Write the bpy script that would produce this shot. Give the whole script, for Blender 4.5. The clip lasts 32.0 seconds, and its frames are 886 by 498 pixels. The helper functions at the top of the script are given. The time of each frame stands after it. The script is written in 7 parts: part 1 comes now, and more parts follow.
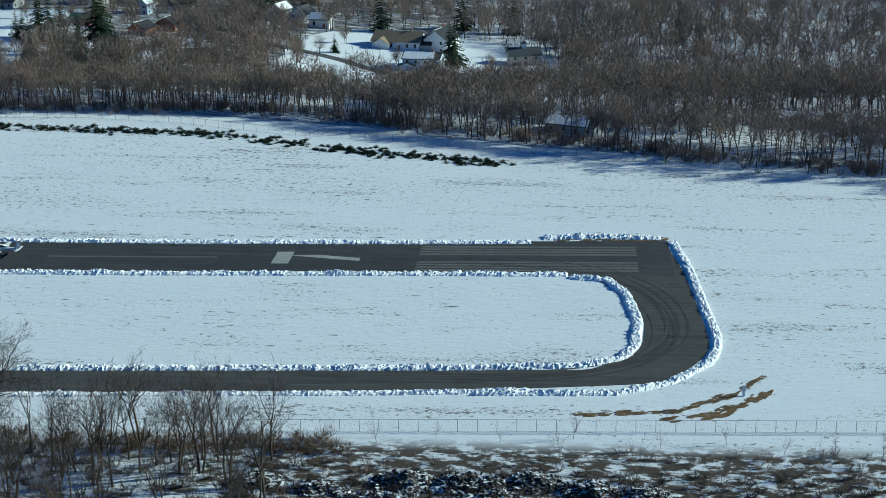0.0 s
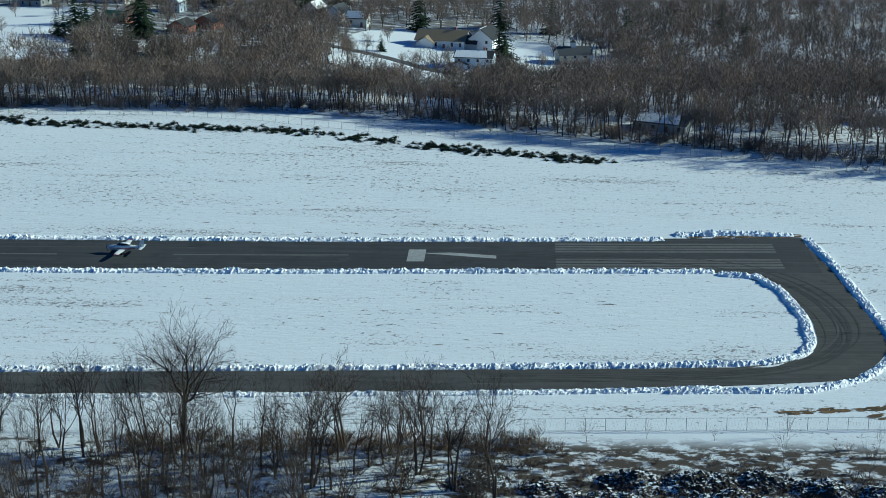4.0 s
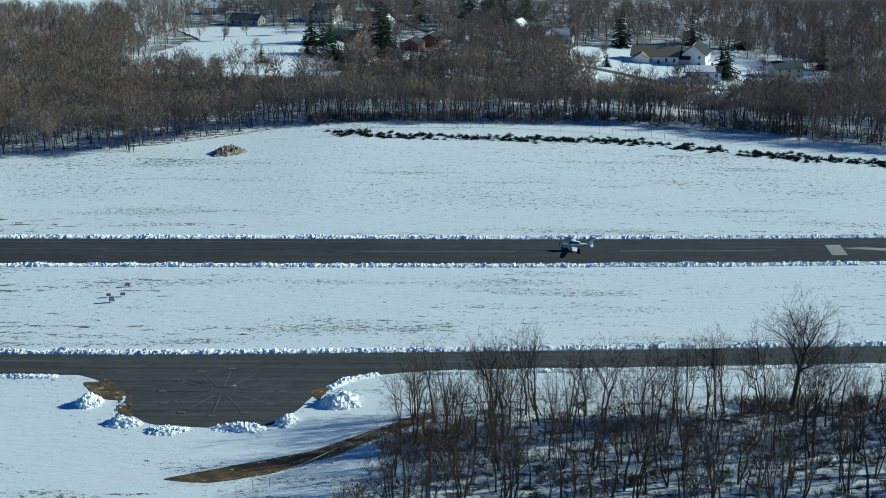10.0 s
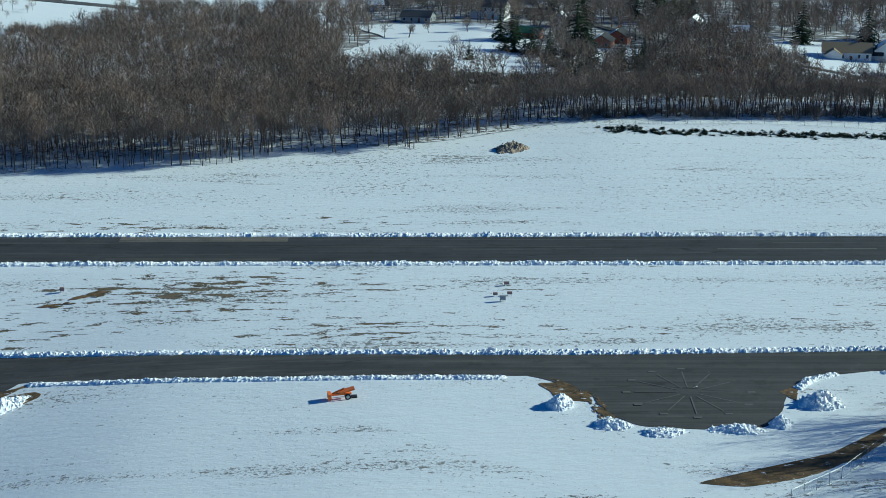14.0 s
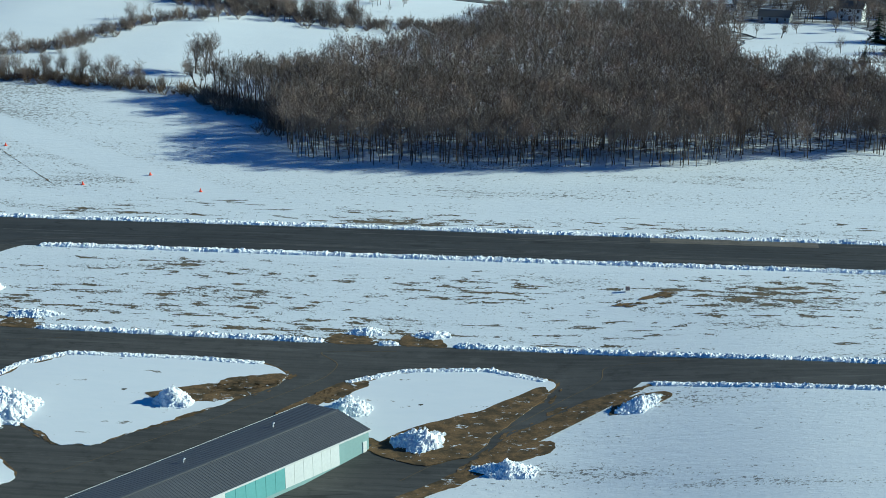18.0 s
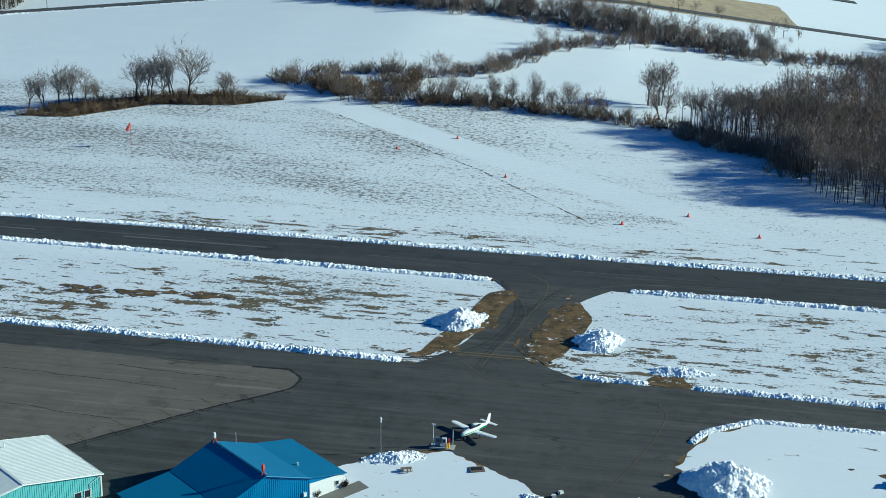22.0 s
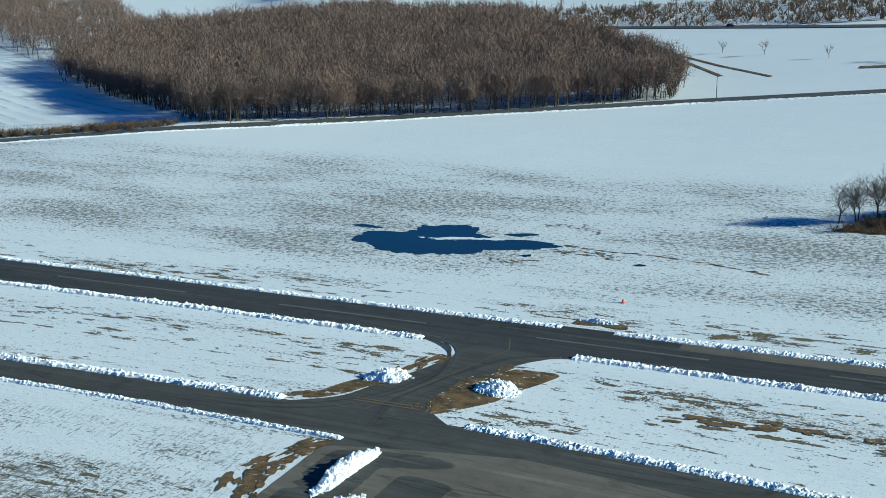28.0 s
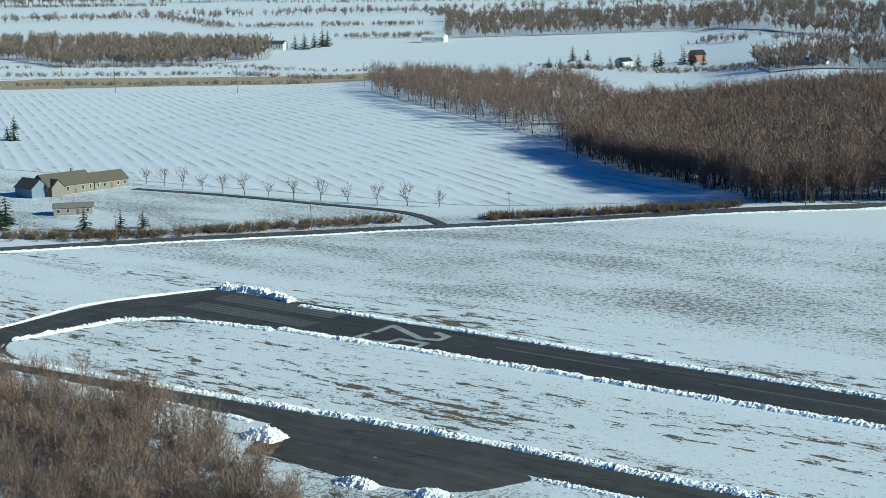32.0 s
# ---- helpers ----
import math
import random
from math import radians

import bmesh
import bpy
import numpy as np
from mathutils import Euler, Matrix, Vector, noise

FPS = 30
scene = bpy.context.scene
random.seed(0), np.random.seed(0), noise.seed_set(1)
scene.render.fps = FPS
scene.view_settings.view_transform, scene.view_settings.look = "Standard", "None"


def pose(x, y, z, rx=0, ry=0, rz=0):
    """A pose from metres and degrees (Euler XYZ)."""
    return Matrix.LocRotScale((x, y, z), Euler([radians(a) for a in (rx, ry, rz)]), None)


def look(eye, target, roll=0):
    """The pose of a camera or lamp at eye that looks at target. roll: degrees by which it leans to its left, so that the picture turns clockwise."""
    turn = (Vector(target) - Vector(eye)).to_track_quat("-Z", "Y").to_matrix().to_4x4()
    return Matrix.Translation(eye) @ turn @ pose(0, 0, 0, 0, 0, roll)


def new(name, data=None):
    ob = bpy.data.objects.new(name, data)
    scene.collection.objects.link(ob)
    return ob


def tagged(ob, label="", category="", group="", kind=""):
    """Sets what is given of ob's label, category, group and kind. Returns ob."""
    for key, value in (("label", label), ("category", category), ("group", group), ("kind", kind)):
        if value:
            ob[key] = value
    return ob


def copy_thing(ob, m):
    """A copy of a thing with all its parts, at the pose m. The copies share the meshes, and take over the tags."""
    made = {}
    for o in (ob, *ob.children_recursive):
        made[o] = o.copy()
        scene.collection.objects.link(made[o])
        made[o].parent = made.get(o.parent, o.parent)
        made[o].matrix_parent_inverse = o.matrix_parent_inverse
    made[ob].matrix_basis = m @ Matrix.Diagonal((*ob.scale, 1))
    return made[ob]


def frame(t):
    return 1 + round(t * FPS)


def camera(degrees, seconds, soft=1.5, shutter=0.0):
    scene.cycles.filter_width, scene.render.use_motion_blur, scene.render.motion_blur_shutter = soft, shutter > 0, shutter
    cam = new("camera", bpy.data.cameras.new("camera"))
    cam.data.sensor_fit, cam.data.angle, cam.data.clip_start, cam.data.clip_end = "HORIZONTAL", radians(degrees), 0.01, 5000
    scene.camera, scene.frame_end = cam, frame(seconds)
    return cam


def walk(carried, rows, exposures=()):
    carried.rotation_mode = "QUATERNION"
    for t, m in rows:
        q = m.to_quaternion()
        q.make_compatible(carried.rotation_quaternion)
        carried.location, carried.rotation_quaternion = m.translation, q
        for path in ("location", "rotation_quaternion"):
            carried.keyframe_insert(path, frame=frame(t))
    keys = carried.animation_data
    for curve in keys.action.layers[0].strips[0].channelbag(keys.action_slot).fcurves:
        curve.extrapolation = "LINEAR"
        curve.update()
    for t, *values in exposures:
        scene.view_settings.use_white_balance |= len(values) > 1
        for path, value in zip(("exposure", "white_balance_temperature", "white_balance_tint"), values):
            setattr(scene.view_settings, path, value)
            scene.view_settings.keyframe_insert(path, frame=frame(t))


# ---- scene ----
cam = camera(33.38, 32.0, soft=0.75)
# seconds, place, turn to the left, tilt, lean
PATH = [
    (0, (-13.67, -290.82, 97.36), 5.222, -17.921, -0.891),
    (0.5, (-18.40, -290.54, 96.98), 4.533, -17.899, -0.785),
    (1, (-22.38, -289.43, 96.25), 4.124, -17.856, -0.744),
    (1.5, (-26.78, -290.09, 96.47), 3.692, -17.864, -0.686),
    (2, (-31.30, -289.82, 96.01), 3.220, -17.794, -0.614),
    (2.5, (-35.85, -287.50, 94.66), 3.094, -17.732, -0.495),
    (4.5, (-60.43, -288.51, 94.43), 3.014, -17.790, -0.317),
    (5, (-67.45, -288.31, 94.22), 2.958, -17.818, -0.343),
    (5.5, (-74.44, -288.66, 94.27), 2.962, -17.829, -0.424),
    (6, (-81.23, -288.31, 94.16), 3.081, -17.811, -0.753),
    (6.5, (-88.87, -288.17, 93.42), 3.067, -17.778, -0.467),
    (7, (-97.34, -288.23, 93.18), 3.000, -17.768, -0.519),
    (7.5, (-105.96, -295.53, 95.25), 2.934, -17.745, -0.560),
    (8, (-115.32, -308.52, 98.46), 2.705, -17.556, -0.657),
    (8.5, (-125.32, -323.05, 101.88), 2.429, -17.362, -0.689),
    (9, (-135.01, -331.29, 103.87), 2.250, -17.263, -0.707),
    (9.5, (-145.39, -331.08, 104.08), 2.047, -17.306, -0.617),
    (10, (-155.71, -330.99, 104.24), 1.851, -17.363, -0.497),
    (10.5, (-166.23, -330.81, 104.19), 1.646, -17.387, -0.485),
    (11, (-176.08, -330.77, 103.56), 1.549, -17.343, -0.696),
    (11.5, (-187.04, -329.31, 103.07), 1.341, -17.348, -0.624),
    (12, (-197.65, -328.44, 102.58), 1.170, -17.332, -0.581),
    (12.5, (-208.37, -327.96, 102.42), 1.018, -17.351, -0.558),
    (13, (-219.41, -327.30, 102.15), 0.885, -17.364, -0.527),
    (13.5, (-230.26, -326.15, 101.69), 1.049, -17.309, -0.512),
    (14, (-241.58, -326.37, 102.10), 1.336, -17.337, -0.503),
    (14.5, (-252.67, -327.64, 102.77), 2.035, -17.363, -0.523),
    (16.5, (-295.27, -333.71, 105.68), 5.505, -17.476, -0.545),
    (17, (-306.61, -336.15, 107.01), 6.300, -17.606, -0.579),
    (17.5, (-317.80, -338.14, 107.91), 6.995, -17.670, -0.502),
    (18, (-330.80, -339.00, 108.62), 7.567, -17.806, -0.434),
    (18.5, (-346.62, -339.92, 108.80), 7.574, -17.866, -0.136),
    (19, (-361.82, -339.67, 109.38), 7.896, -18.126, 0.234),
    (19.5, (-376.25, -338.38, 109.39), 8.444, -18.322, 0.296),
    (20, (-392.48, -337.36, 109.33), 8.815, -18.525, 0.547),
    (20.5, (-407.48, -334.70, 108.32), 9.559, -18.595, 0.635),
    (21, (-422.96, -332.00, 107.08), 10.094, -18.192, 0.872),
    (21.5, (-437.70, -328.93, 105.69), 10.769, -17.545, 0.826),
    (22, (-451.78, -324.70, 103.12), 11.634, -16.748, 0.846),
    (22.5, (-465.74, -319.93, 100.83), 12.560, -15.999, 0.914),
    (23, (-480.02, -315.68, 99.52), 13.440, -15.355, 0.979),
    (23.5, (-493.89, -312.06, 98.67), 14.360, -14.729, 0.927),
    (24, (-507.75, -310.43, 98.10), 14.946, -14.063, 0.980),
    (24.5, (-521.46, -308.05, 97.52), 15.184, -13.416, 1.052),
    (25, (-535.38, -304.12, 96.40), 15.703, -12.778, 1.090),
    (25.5, (-549.70, -298.19, 95.89), 16.844, -12.758, 0.944),
    (27.5, (-604.23, -275.53, 89.11), 22.527, -13.217, 0.312),
    (28, (-616.86, -270.67, 87.38), 24.289, -13.261, 0.069),
    (28.5, (-629.79, -265.08, 85.28), 26.135, -13.248, -0.253),
    (29, (-641.65, -261.74, 83.75), 28.175, -13.232, -0.317),
    (29.5, (-653.61, -257.33, 81.70), 30.154, -13.186, -0.409),
    (30, (-664.14, -255.67, 81.14), 31.599, -13.254, -0.560),
    (30.5, (-675.80, -253.90, 80.32), 32.937, -13.270, -0.616),
    (31, (-686.29, -253.84, 79.99), 34.268, -13.086, -0.776),
    (31.5, (-695.22, -255.14, 80.05), 36.472, -11.823, -1.044),
    (32, (-702.60, -258.64, 81.20), 38.694, -10.117, -1.284),
]
walk(cam, [(t, pose(*eye, 90 + tilt, 0, turn) @ pose(0, 0, 0, 0, 0, lean)) for t, eye, turn, tilt, lean in PATH],
     exposures=[(0, 0.29, 4540, -12), (13, 0.29, 4540, -12), (19, 0.42, 4580, -12), (25, 0.50, 4600, -12), (32, 0.45, 4700, -12)])

# ---- light: low winter sun from the right and slightly beyond the runway ----
SUN_AZ, SUN_EL = math.atan2(0.24, 0.97), radians(22.5)
world = bpy.data.worlds.new("sky")
scene.world = world
world.use_nodes = True
wn = world.node_tree
sky = wn.nodes.new("ShaderNodeTexSky")
sky.sky_type, sky.sun_disc = "NISHITA", False
sky.sun_elevation, sky.sun_rotation = SUN_EL, radians(90) - SUN_AZ
sky.air_density, sky.dust_density, sky.ozone_density = 0.9, 0.0, 10.0
wn.links.new(sky.outputs[0], wn.nodes["Background"].inputs[0])
wn.nodes["Background"].inputs[1].default_value = 0.05
sun = new("sun", bpy.data.lights.new("sun", "SUN"))
sun.data.energy, sun.data.angle, sun.data.color = 5.0, radians(0.5), (1.0, 0.815, 0.55)
sun.matrix_world = look((0, 0, 300), (-math.cos(SUN_AZ) * math.cos(SUN_EL) * 100, -math.sin(SUN_AZ) * math.cos(SUN_EL) * 100, 300 - math.sin(SUN_EL) * 100))


# ---- materials ----
class Nodes:
    """A small builder of node materials."""

    def __init__(self, name, rough=0.9, metal=0.0, spec=0.3):
        self.m = bpy.data.materials.new(name)
        self.m.use_nodes = True
        self.t = self.m.node_tree
        self.b = self.t.nodes["Principled BSDF"]
        self.b.inputs["Roughness"].default_value = rough
        self.b.inputs["Metallic"].default_value = metal
        self.b.inputs["Specular IOR Level"].default_value = spec

    def link(self, a, b):
        if isinstance(a, bpy.types.NodeSocket):
            self.t.links.new(a, b)
        else:
            b.default_value = a

    def place(self, sx=1.0, sy=1.0, sz=1.0, local=False):
        m = self.t.nodes.new("ShaderNodeMapping")
        m.inputs["Scale"].default_value = (sx, sy, sz)
        if local:
            self.link(self.t.nodes.new("ShaderNodeTexCoord").outputs["Object"], m.inputs[0])
        else:
            self.link(self.t.nodes.new("ShaderNodeNewGeometry").outputs["Position"], m.inputs[0])
        return m.outputs[0]

    def noise(self, where, scale, detail=4.0, rough=0.55):
        n = self.t.nodes.new("ShaderNodeTexNoise")
        n.inputs["Scale"].default_value, n.inputs["Detail"].default_value, n.inputs["Roughness"].default_value = scale, detail, rough
        self.link(where, n.inputs["Vector"])
        return n.outputs["Fac"]

    def step(self, v, a, b, lo=0.0, hi=1.0):
        n = self.t.nodes.new("ShaderNodeMapRange")
        n.interpolation_type = "SMOOTHSTEP"
        for i, k in enumerate((v, a, b, lo, hi)):
            self.link(k, n.inputs[i])
        return n.outputs[0]

    def calc(self, op, a, b=0.0):
        n = self.t.nodes.new("ShaderNodeMath")
        n.operation = op
        self.link(a, n.inputs[0])
        self.link(b, n.inputs[1])
        return n.outputs[0]

    def mix(self, f, a, b):
        n = self.t.nodes.new("ShaderNodeMix")
        n.data_type = "RGBA"
        self.link(f, n.inputs[0])
        for v, s in ((a, n.inputs[6]), (b, n.inputs[7])):
            self.link(v if isinstance(v, bpy.types.NodeSocket) else (*v, 1.0), s)
        return n.outputs[2]

    def split(self):
        s = self.t.nodes.new("ShaderNodeSeparateXYZ")
        self.link(self.t.nodes.new("ShaderNodeNewGeometry").outputs["Position"], s.inputs[0])
        return s.outputs

    def random(self, island=False):
        if island:
            return self.t.nodes.new("ShaderNodeNewGeometry").outputs["Random Per Island"]
        return self.t.nodes.new("ShaderNodeObjectInfo").outputs["Random"]

    def done(self, colour, bump=None, strength=0.3, distance=0.1):
        self.link(colour if isinstance(colour, bpy.types.NodeSocket) else (*colour, 1.0), self.b.inputs["Base Color"])
        if bump is not None:
            n = self.t.nodes.new("ShaderNodeBump")
            n.inputs["Strength"].default_value, n.inputs["Distance"].default_value = strength, distance
            self.link(bump, n.inputs["Height"])
            self.link(n.outputs[0], self.b.inputs["Normal"])
        return self.m


SNOW, GRASS, STRAW, SOIL = (0.80, 0.82, 0.86), (0.072, 0.064, 0.042), (0.155, 0.12, 0.072), (0.065, 0.052, 0.04)


def make_ground():
    n = Nodes("snowy_grassland", 0.85)
    px, py, pz = n.split()
    patch = n.noise(n.place(0.27, 1.0, 0.0), 0.55, 6, 0.62)
    tuft = n.noise(n.place(0.7, 1.0, 0.0), 2.2, 4, 0.68)
    smear = n.step(n.noise(n.place(0.16, 1.0, 0.0), 0.11, 5, 0.6), 0.47, 0.66)
    row = n.noise(n.place(0.014, 1.0, 0.0), 0.42, 4, 0.6)
    wide = n.noise(n.place(0.35, 1.0, 0.0), 0.045, 5, 0.6)
    # the smooth strip that crosses the field aslant
    aslant = n.calc("ABSOLUTE", n.calc("ADD", n.calc("ADD", n.calc("MULTIPLY", px, 0.553), n.calc("MULTIPLY", py, 0.833)), 218.3))
    clean = n.calc("MULTIPLY", n.step(aslant, 4.0, 7.5), n.step(py, 160, 128))
    # how thin the snow lies: little near the first threshold, most between the pavements farther west
    between = n.calc("MULTIPLY", n.step(py, -66, -52), n.step(py, -13, -18))
    between = n.calc("MULTIPLY", between, n.step(px, -290, -215, 1.0, 0.42))
    south = n.calc("MULTIPLY", n.step(py, -60, -75), n.step(px, -728, -750))
    verge = n.calc("MULTIPLY", n.calc("MULTIPLY", n.step(py, 36, 16), n.step(py, 10, 13)), n.step(px, -380, -200, 1.0, 0.45))
    field = n.calc("MULTIPLY", n.calc("MULTIPLY", n.step(py, 22, 45), clean), n.step(px, -470, -590, 0.42, 1.0))
    thin = n.calc("MAXIMUM", n.calc("MAXIMUM", n.calc("MULTIPLY", between, 0.094), n.calc("MULTIPLY", south, 0.095)), n.calc("MULTIPLY", verge, 0.10))
    thin = n.calc("MAXIMUM", thin, n.calc("MULTIPLY", n.calc("MULTIPLY", clean, smear), 0.035))
    f = n.calc("ADD", n.calc("ADD", n.calc("MULTIPLY", patch, 0.50), n.calc("MULTIPLY", row, 0.20)), n.calc("MULTIPLY", wide, 0.30))
    f = n.calc("ADD", n.calc("ADD", f, thin), n.calc("MULTIPLY", n.calc("SUBTRACT", tuft, 0.5), 0.22))
    far_side = n.step(py, 30, 44)
    bare = n.step(f, n.step(far_side, 0, 1, 0.633, 0.685), n.step(far_side, 0, 1, 0.642, 0.70))
    # stalks and stubble standing through the snow
    stub = n.calc("MULTIPLY", field, n.step(wide, 0.36, 0.62, 0.55, 1.0))
    stub = n.calc("MAXIMUM", stub, n.calc("MULTIPLY", south, n.step(wide, 0.36, 0.58, 0.3, 1.0)))
    stub = n.calc("MAXIMUM", stub, n.calc("MULTIPLY", between, 0.22))
    stub = n.calc("MAXIMUM", stub, n.calc("MULTIPLY", n.calc("MULTIPLY", clean, smear), 0.85))
    spots = n.step(n.calc("ADD", tuft, n.calc("MULTIPLY", stub, 0.15)), 0.63, 0.70)
    clump = n.noise(n.place(0.65, 1.0, 0.0), 1.0, 4, 0.7)
    spots = n.calc("MAXIMUM", n.calc("MULTIPLY", spots, 0.7), n.step(n.calc("ADD", n.calc("ADD", clump, n.calc("MULTIPLY", n.calc("SUBTRACT", wide, 0.5), 0.22)), n.calc("MULTIPLY", stub, 0.125)), 0.64, 0.675))
    rows = n.noise(n.place(1.1, 0.28, 0.0), 1.3, 4, 0.7)
    spots = n.calc("MAXIMUM", spots, n.calc("MULTIPLY", south, n.step(n.calc("ADD", rows, n.calc("MULTIPLY", n.calc("SUBTRACT", wide, 0.5), 0.5)), 0.53, 0.58, 0.0, 0.95)))
    spots = n.calc("MULTIPLY", spots, clean)
    rut = n.noise(n.place(0.6, 1, 0), 0.5, 4)
    dirt = n.mix(n.step(n.calc("ADD", f, n.calc("MULTIPLY", rut, 0.06)), 0.680, 0.705), GRASS, STRAW)
    snow = n.mix(n.noise(n.place(0.5, 1, 1), 0.09, 6, 0.65), (0.71, 0.74, 0.785), (0.80, 0.815, 0.835))
    col = n.mix(n.calc("MAXIMUM", bare, n.calc("MULTIPLY", spots, 0.78)), snow, dirt)
    # leaf litter under the woods
    litter = n.step(n.noise(n.place(0.5, 1, 0), 0.22, 7, 0.7), 0.38, 0.52)
    north = n.calc("MULTIPLY", n.step(py, 122, 140), n.step(px, -310, -290))
    low = n.calc("MULTIPLY", n.calc("MULTIPLY", n.step(py, -84, -90), n.step(px, -180, -160)), n.step(n.calc("ADD", n.noise(n.place(0.6, 1, 0), 0.42, 7, 0.7), n.step(px, -80, -50, -0.10, -0.02)), 0.40, 0.50, 0.06, 1.0))
    col = n.mix(n.calc("MAXIMUM", n.calc("MULTIPLY", litter, n.calc("MULTIPLY", north, 0.85)), low), col, SOIL)
    bump = n.calc("ADD", n.noise(n.place(0.4, 1, 1), 0.8, 7, 0.65), n.calc("MULTIPLY", tuft, 0.3))
    return n.done(col, bump, 0.55, 0.22)


def make_turf():
    n = Nodes("brown_winter_turf", 0.95)
    w = n.noise(n.place(0.7, 1, 1), 0.5, 6, 0.68)
    c = n.mix(n.step(w, 0.36, 0.62), (0.055, 0.042, 0.022), (0.20, 0.125, 0.055))
    c = n.mix(n.step(n.noise(n.place(), 3.0, 4, 0.7), 0.4, 0.62, 0, 0.6), c, (0.09, 0.065, 0.035))
    c = n.mix(n.step(n.noise(n.place(0.5, 1, 1), 0.8, 6, 0.7), 0.60, 0.66, 0, 0.9), c, SNOW)
    return n.done(c, w, 0.7, 0.2)


def make_snow():
    n = Nodes("ploughed_snow", 0.8)
    c = n.mix(n.noise(n.place(), 0.6, 4), (0.87, 0.88, 0.89), (0.93, 0.93, 0.94))
    # grey specks: dirt, plus the shade of gaps between lumps put into the colour
    c = n.mix(n.step(n.noise(n.place(), 2.6, 4, 0.7), 0.56, 0.64, 0, 0.55), c, (0.40, 0.41, 0.43))
    return n.done(c, n.noise(n.place(), 2.5, 4, 0.65), 0.6, 0.15)


def make_asphalt(name, a, b, streak=0.1, worn=0.0):
    n = Nodes(name, 0.85)
    lines = n.noise(n.place(0.02, 1.0, 1.0), 0.9, 4, 0.6)
    blot = n.noise(n.place(0.3, 1.0, 1.0), 0.06, 5)
    fine = n.noise(n.place(), 6.0, 3)
    stain = n.noise(n.place(0.8, 1.0, 1.0), 0.22, 6, 0.7)
    f = n.calc("ADD", n.calc("MULTIPLY", lines, 0.6), n.calc("MULTIPLY", blot, 0.4))
    c = n.mix(n.step(f, 0.35, 0.65), a, b)
    c = n.mix(n.step(n.noise(n.place(0.05, 1, 1), 0.5, 5, 0.7), 0.56, 0.70, 0, 0.55), c, tuple(v * 1.7 for v in b))
    c = n.mix(n.step(stain, 0.50, 0.72, 0, 0.6), c, tuple(v * 0.55 for v in a))
    c = n.mix(n.step(stain, 0.46, 0.28, 0, 0.5), c, tuple(v * 1.35 for v in b))
    warp = n.noise(n.place(), 0.05, 3)
    seam = n.calc("ABSOLUTE", n.calc("SUBTRACT", n.noise(n.place(0.12, 1.0, 1.0), 0.13, 2, 0.4), 0.5))
    c = n.mix(n.calc("MULTIPLY", n.step(seam, 0.006, 0.002), n.step(warp, 0.40, 0.60, 0, 0.7)), c, tuple(v * 0.45 for v in a))
    c = n.mix(n.calc("MULTIPLY", n.step(fine, 0.4, 0.7), 0.25), c, tuple(v * 0.6 for v in a))
    return n.done(c, fine, 0.15, 0.02)


def make_bark(name, a, b):
    n = Nodes(name, 0.95, spec=0.1)
    cell = n.t.nodes.new("ShaderNodeTexVoronoi")
    cell.inputs["Scale"].default_value = 0.17
    n.link(n.place(1, 1, 0), cell.inputs["Vector"])
    tone = n.t.nodes.new("ShaderNodeSeparateColor")
    n.link(cell.outputs["Color"], tone.inputs[0])
    c = n.mix(n.step(n.noise(n.place(), 0.05, 3), 0.35, 0.65), a, b)
    c = n.mix(n.step(tone.outputs[0], 0.0, 1.0, 0, 0.7), c, tuple(v * 0.68 for v in a))
    c = n.mix(n.step(tone.outputs[1], 0.55, 1.0, 0, 0.75), c, tuple(v * k for v, k in zip(b, (1.35, 1.22, 1.1))))
    c = n.mix(n.calc("MULTIPLY", n.random(True), 0.3), c, tuple(v * 1.4 for v in b))
    return n.done(c)


def make_plain(name, c, rough=0.6, metal=0.0, grain=3.0, amount=0.25, bump=0.1):
    n = Nodes(name, rough, metal)
    v = n.noise(n.place(local=True), grain, 4)
    w = n.noise(n.place(local=True), grain * 0.12, 3)
    col = n.mix(n.step(v, 0.3, 0.7, 0, amount), c, tuple(k * 0.62 for k in c))
    col = n.mix(n.step(w, 0.45, 0.75, 0, amount), col, tuple(min(1, k * 1.25) for k in c))
    return n.done(col, v, bump, 0.02)


def make_litter():
    n = Nodes("forest_litter", 0.9)
    snow = n.step(n.noise(n.place(0.7, 1, 1), 0.8, 6, 0.7), 0.40, 0.52)
    return n.done(n.mix(snow, n.mix(n.noise(n.place(), 1.2, 4), (0.09, 0.072, 0.056), (0.15, 0.115, 0.085)), (0.74, 0.76, 0.80)), n.noise(n.place(), 1.5, 4), 0.5, 0.2)


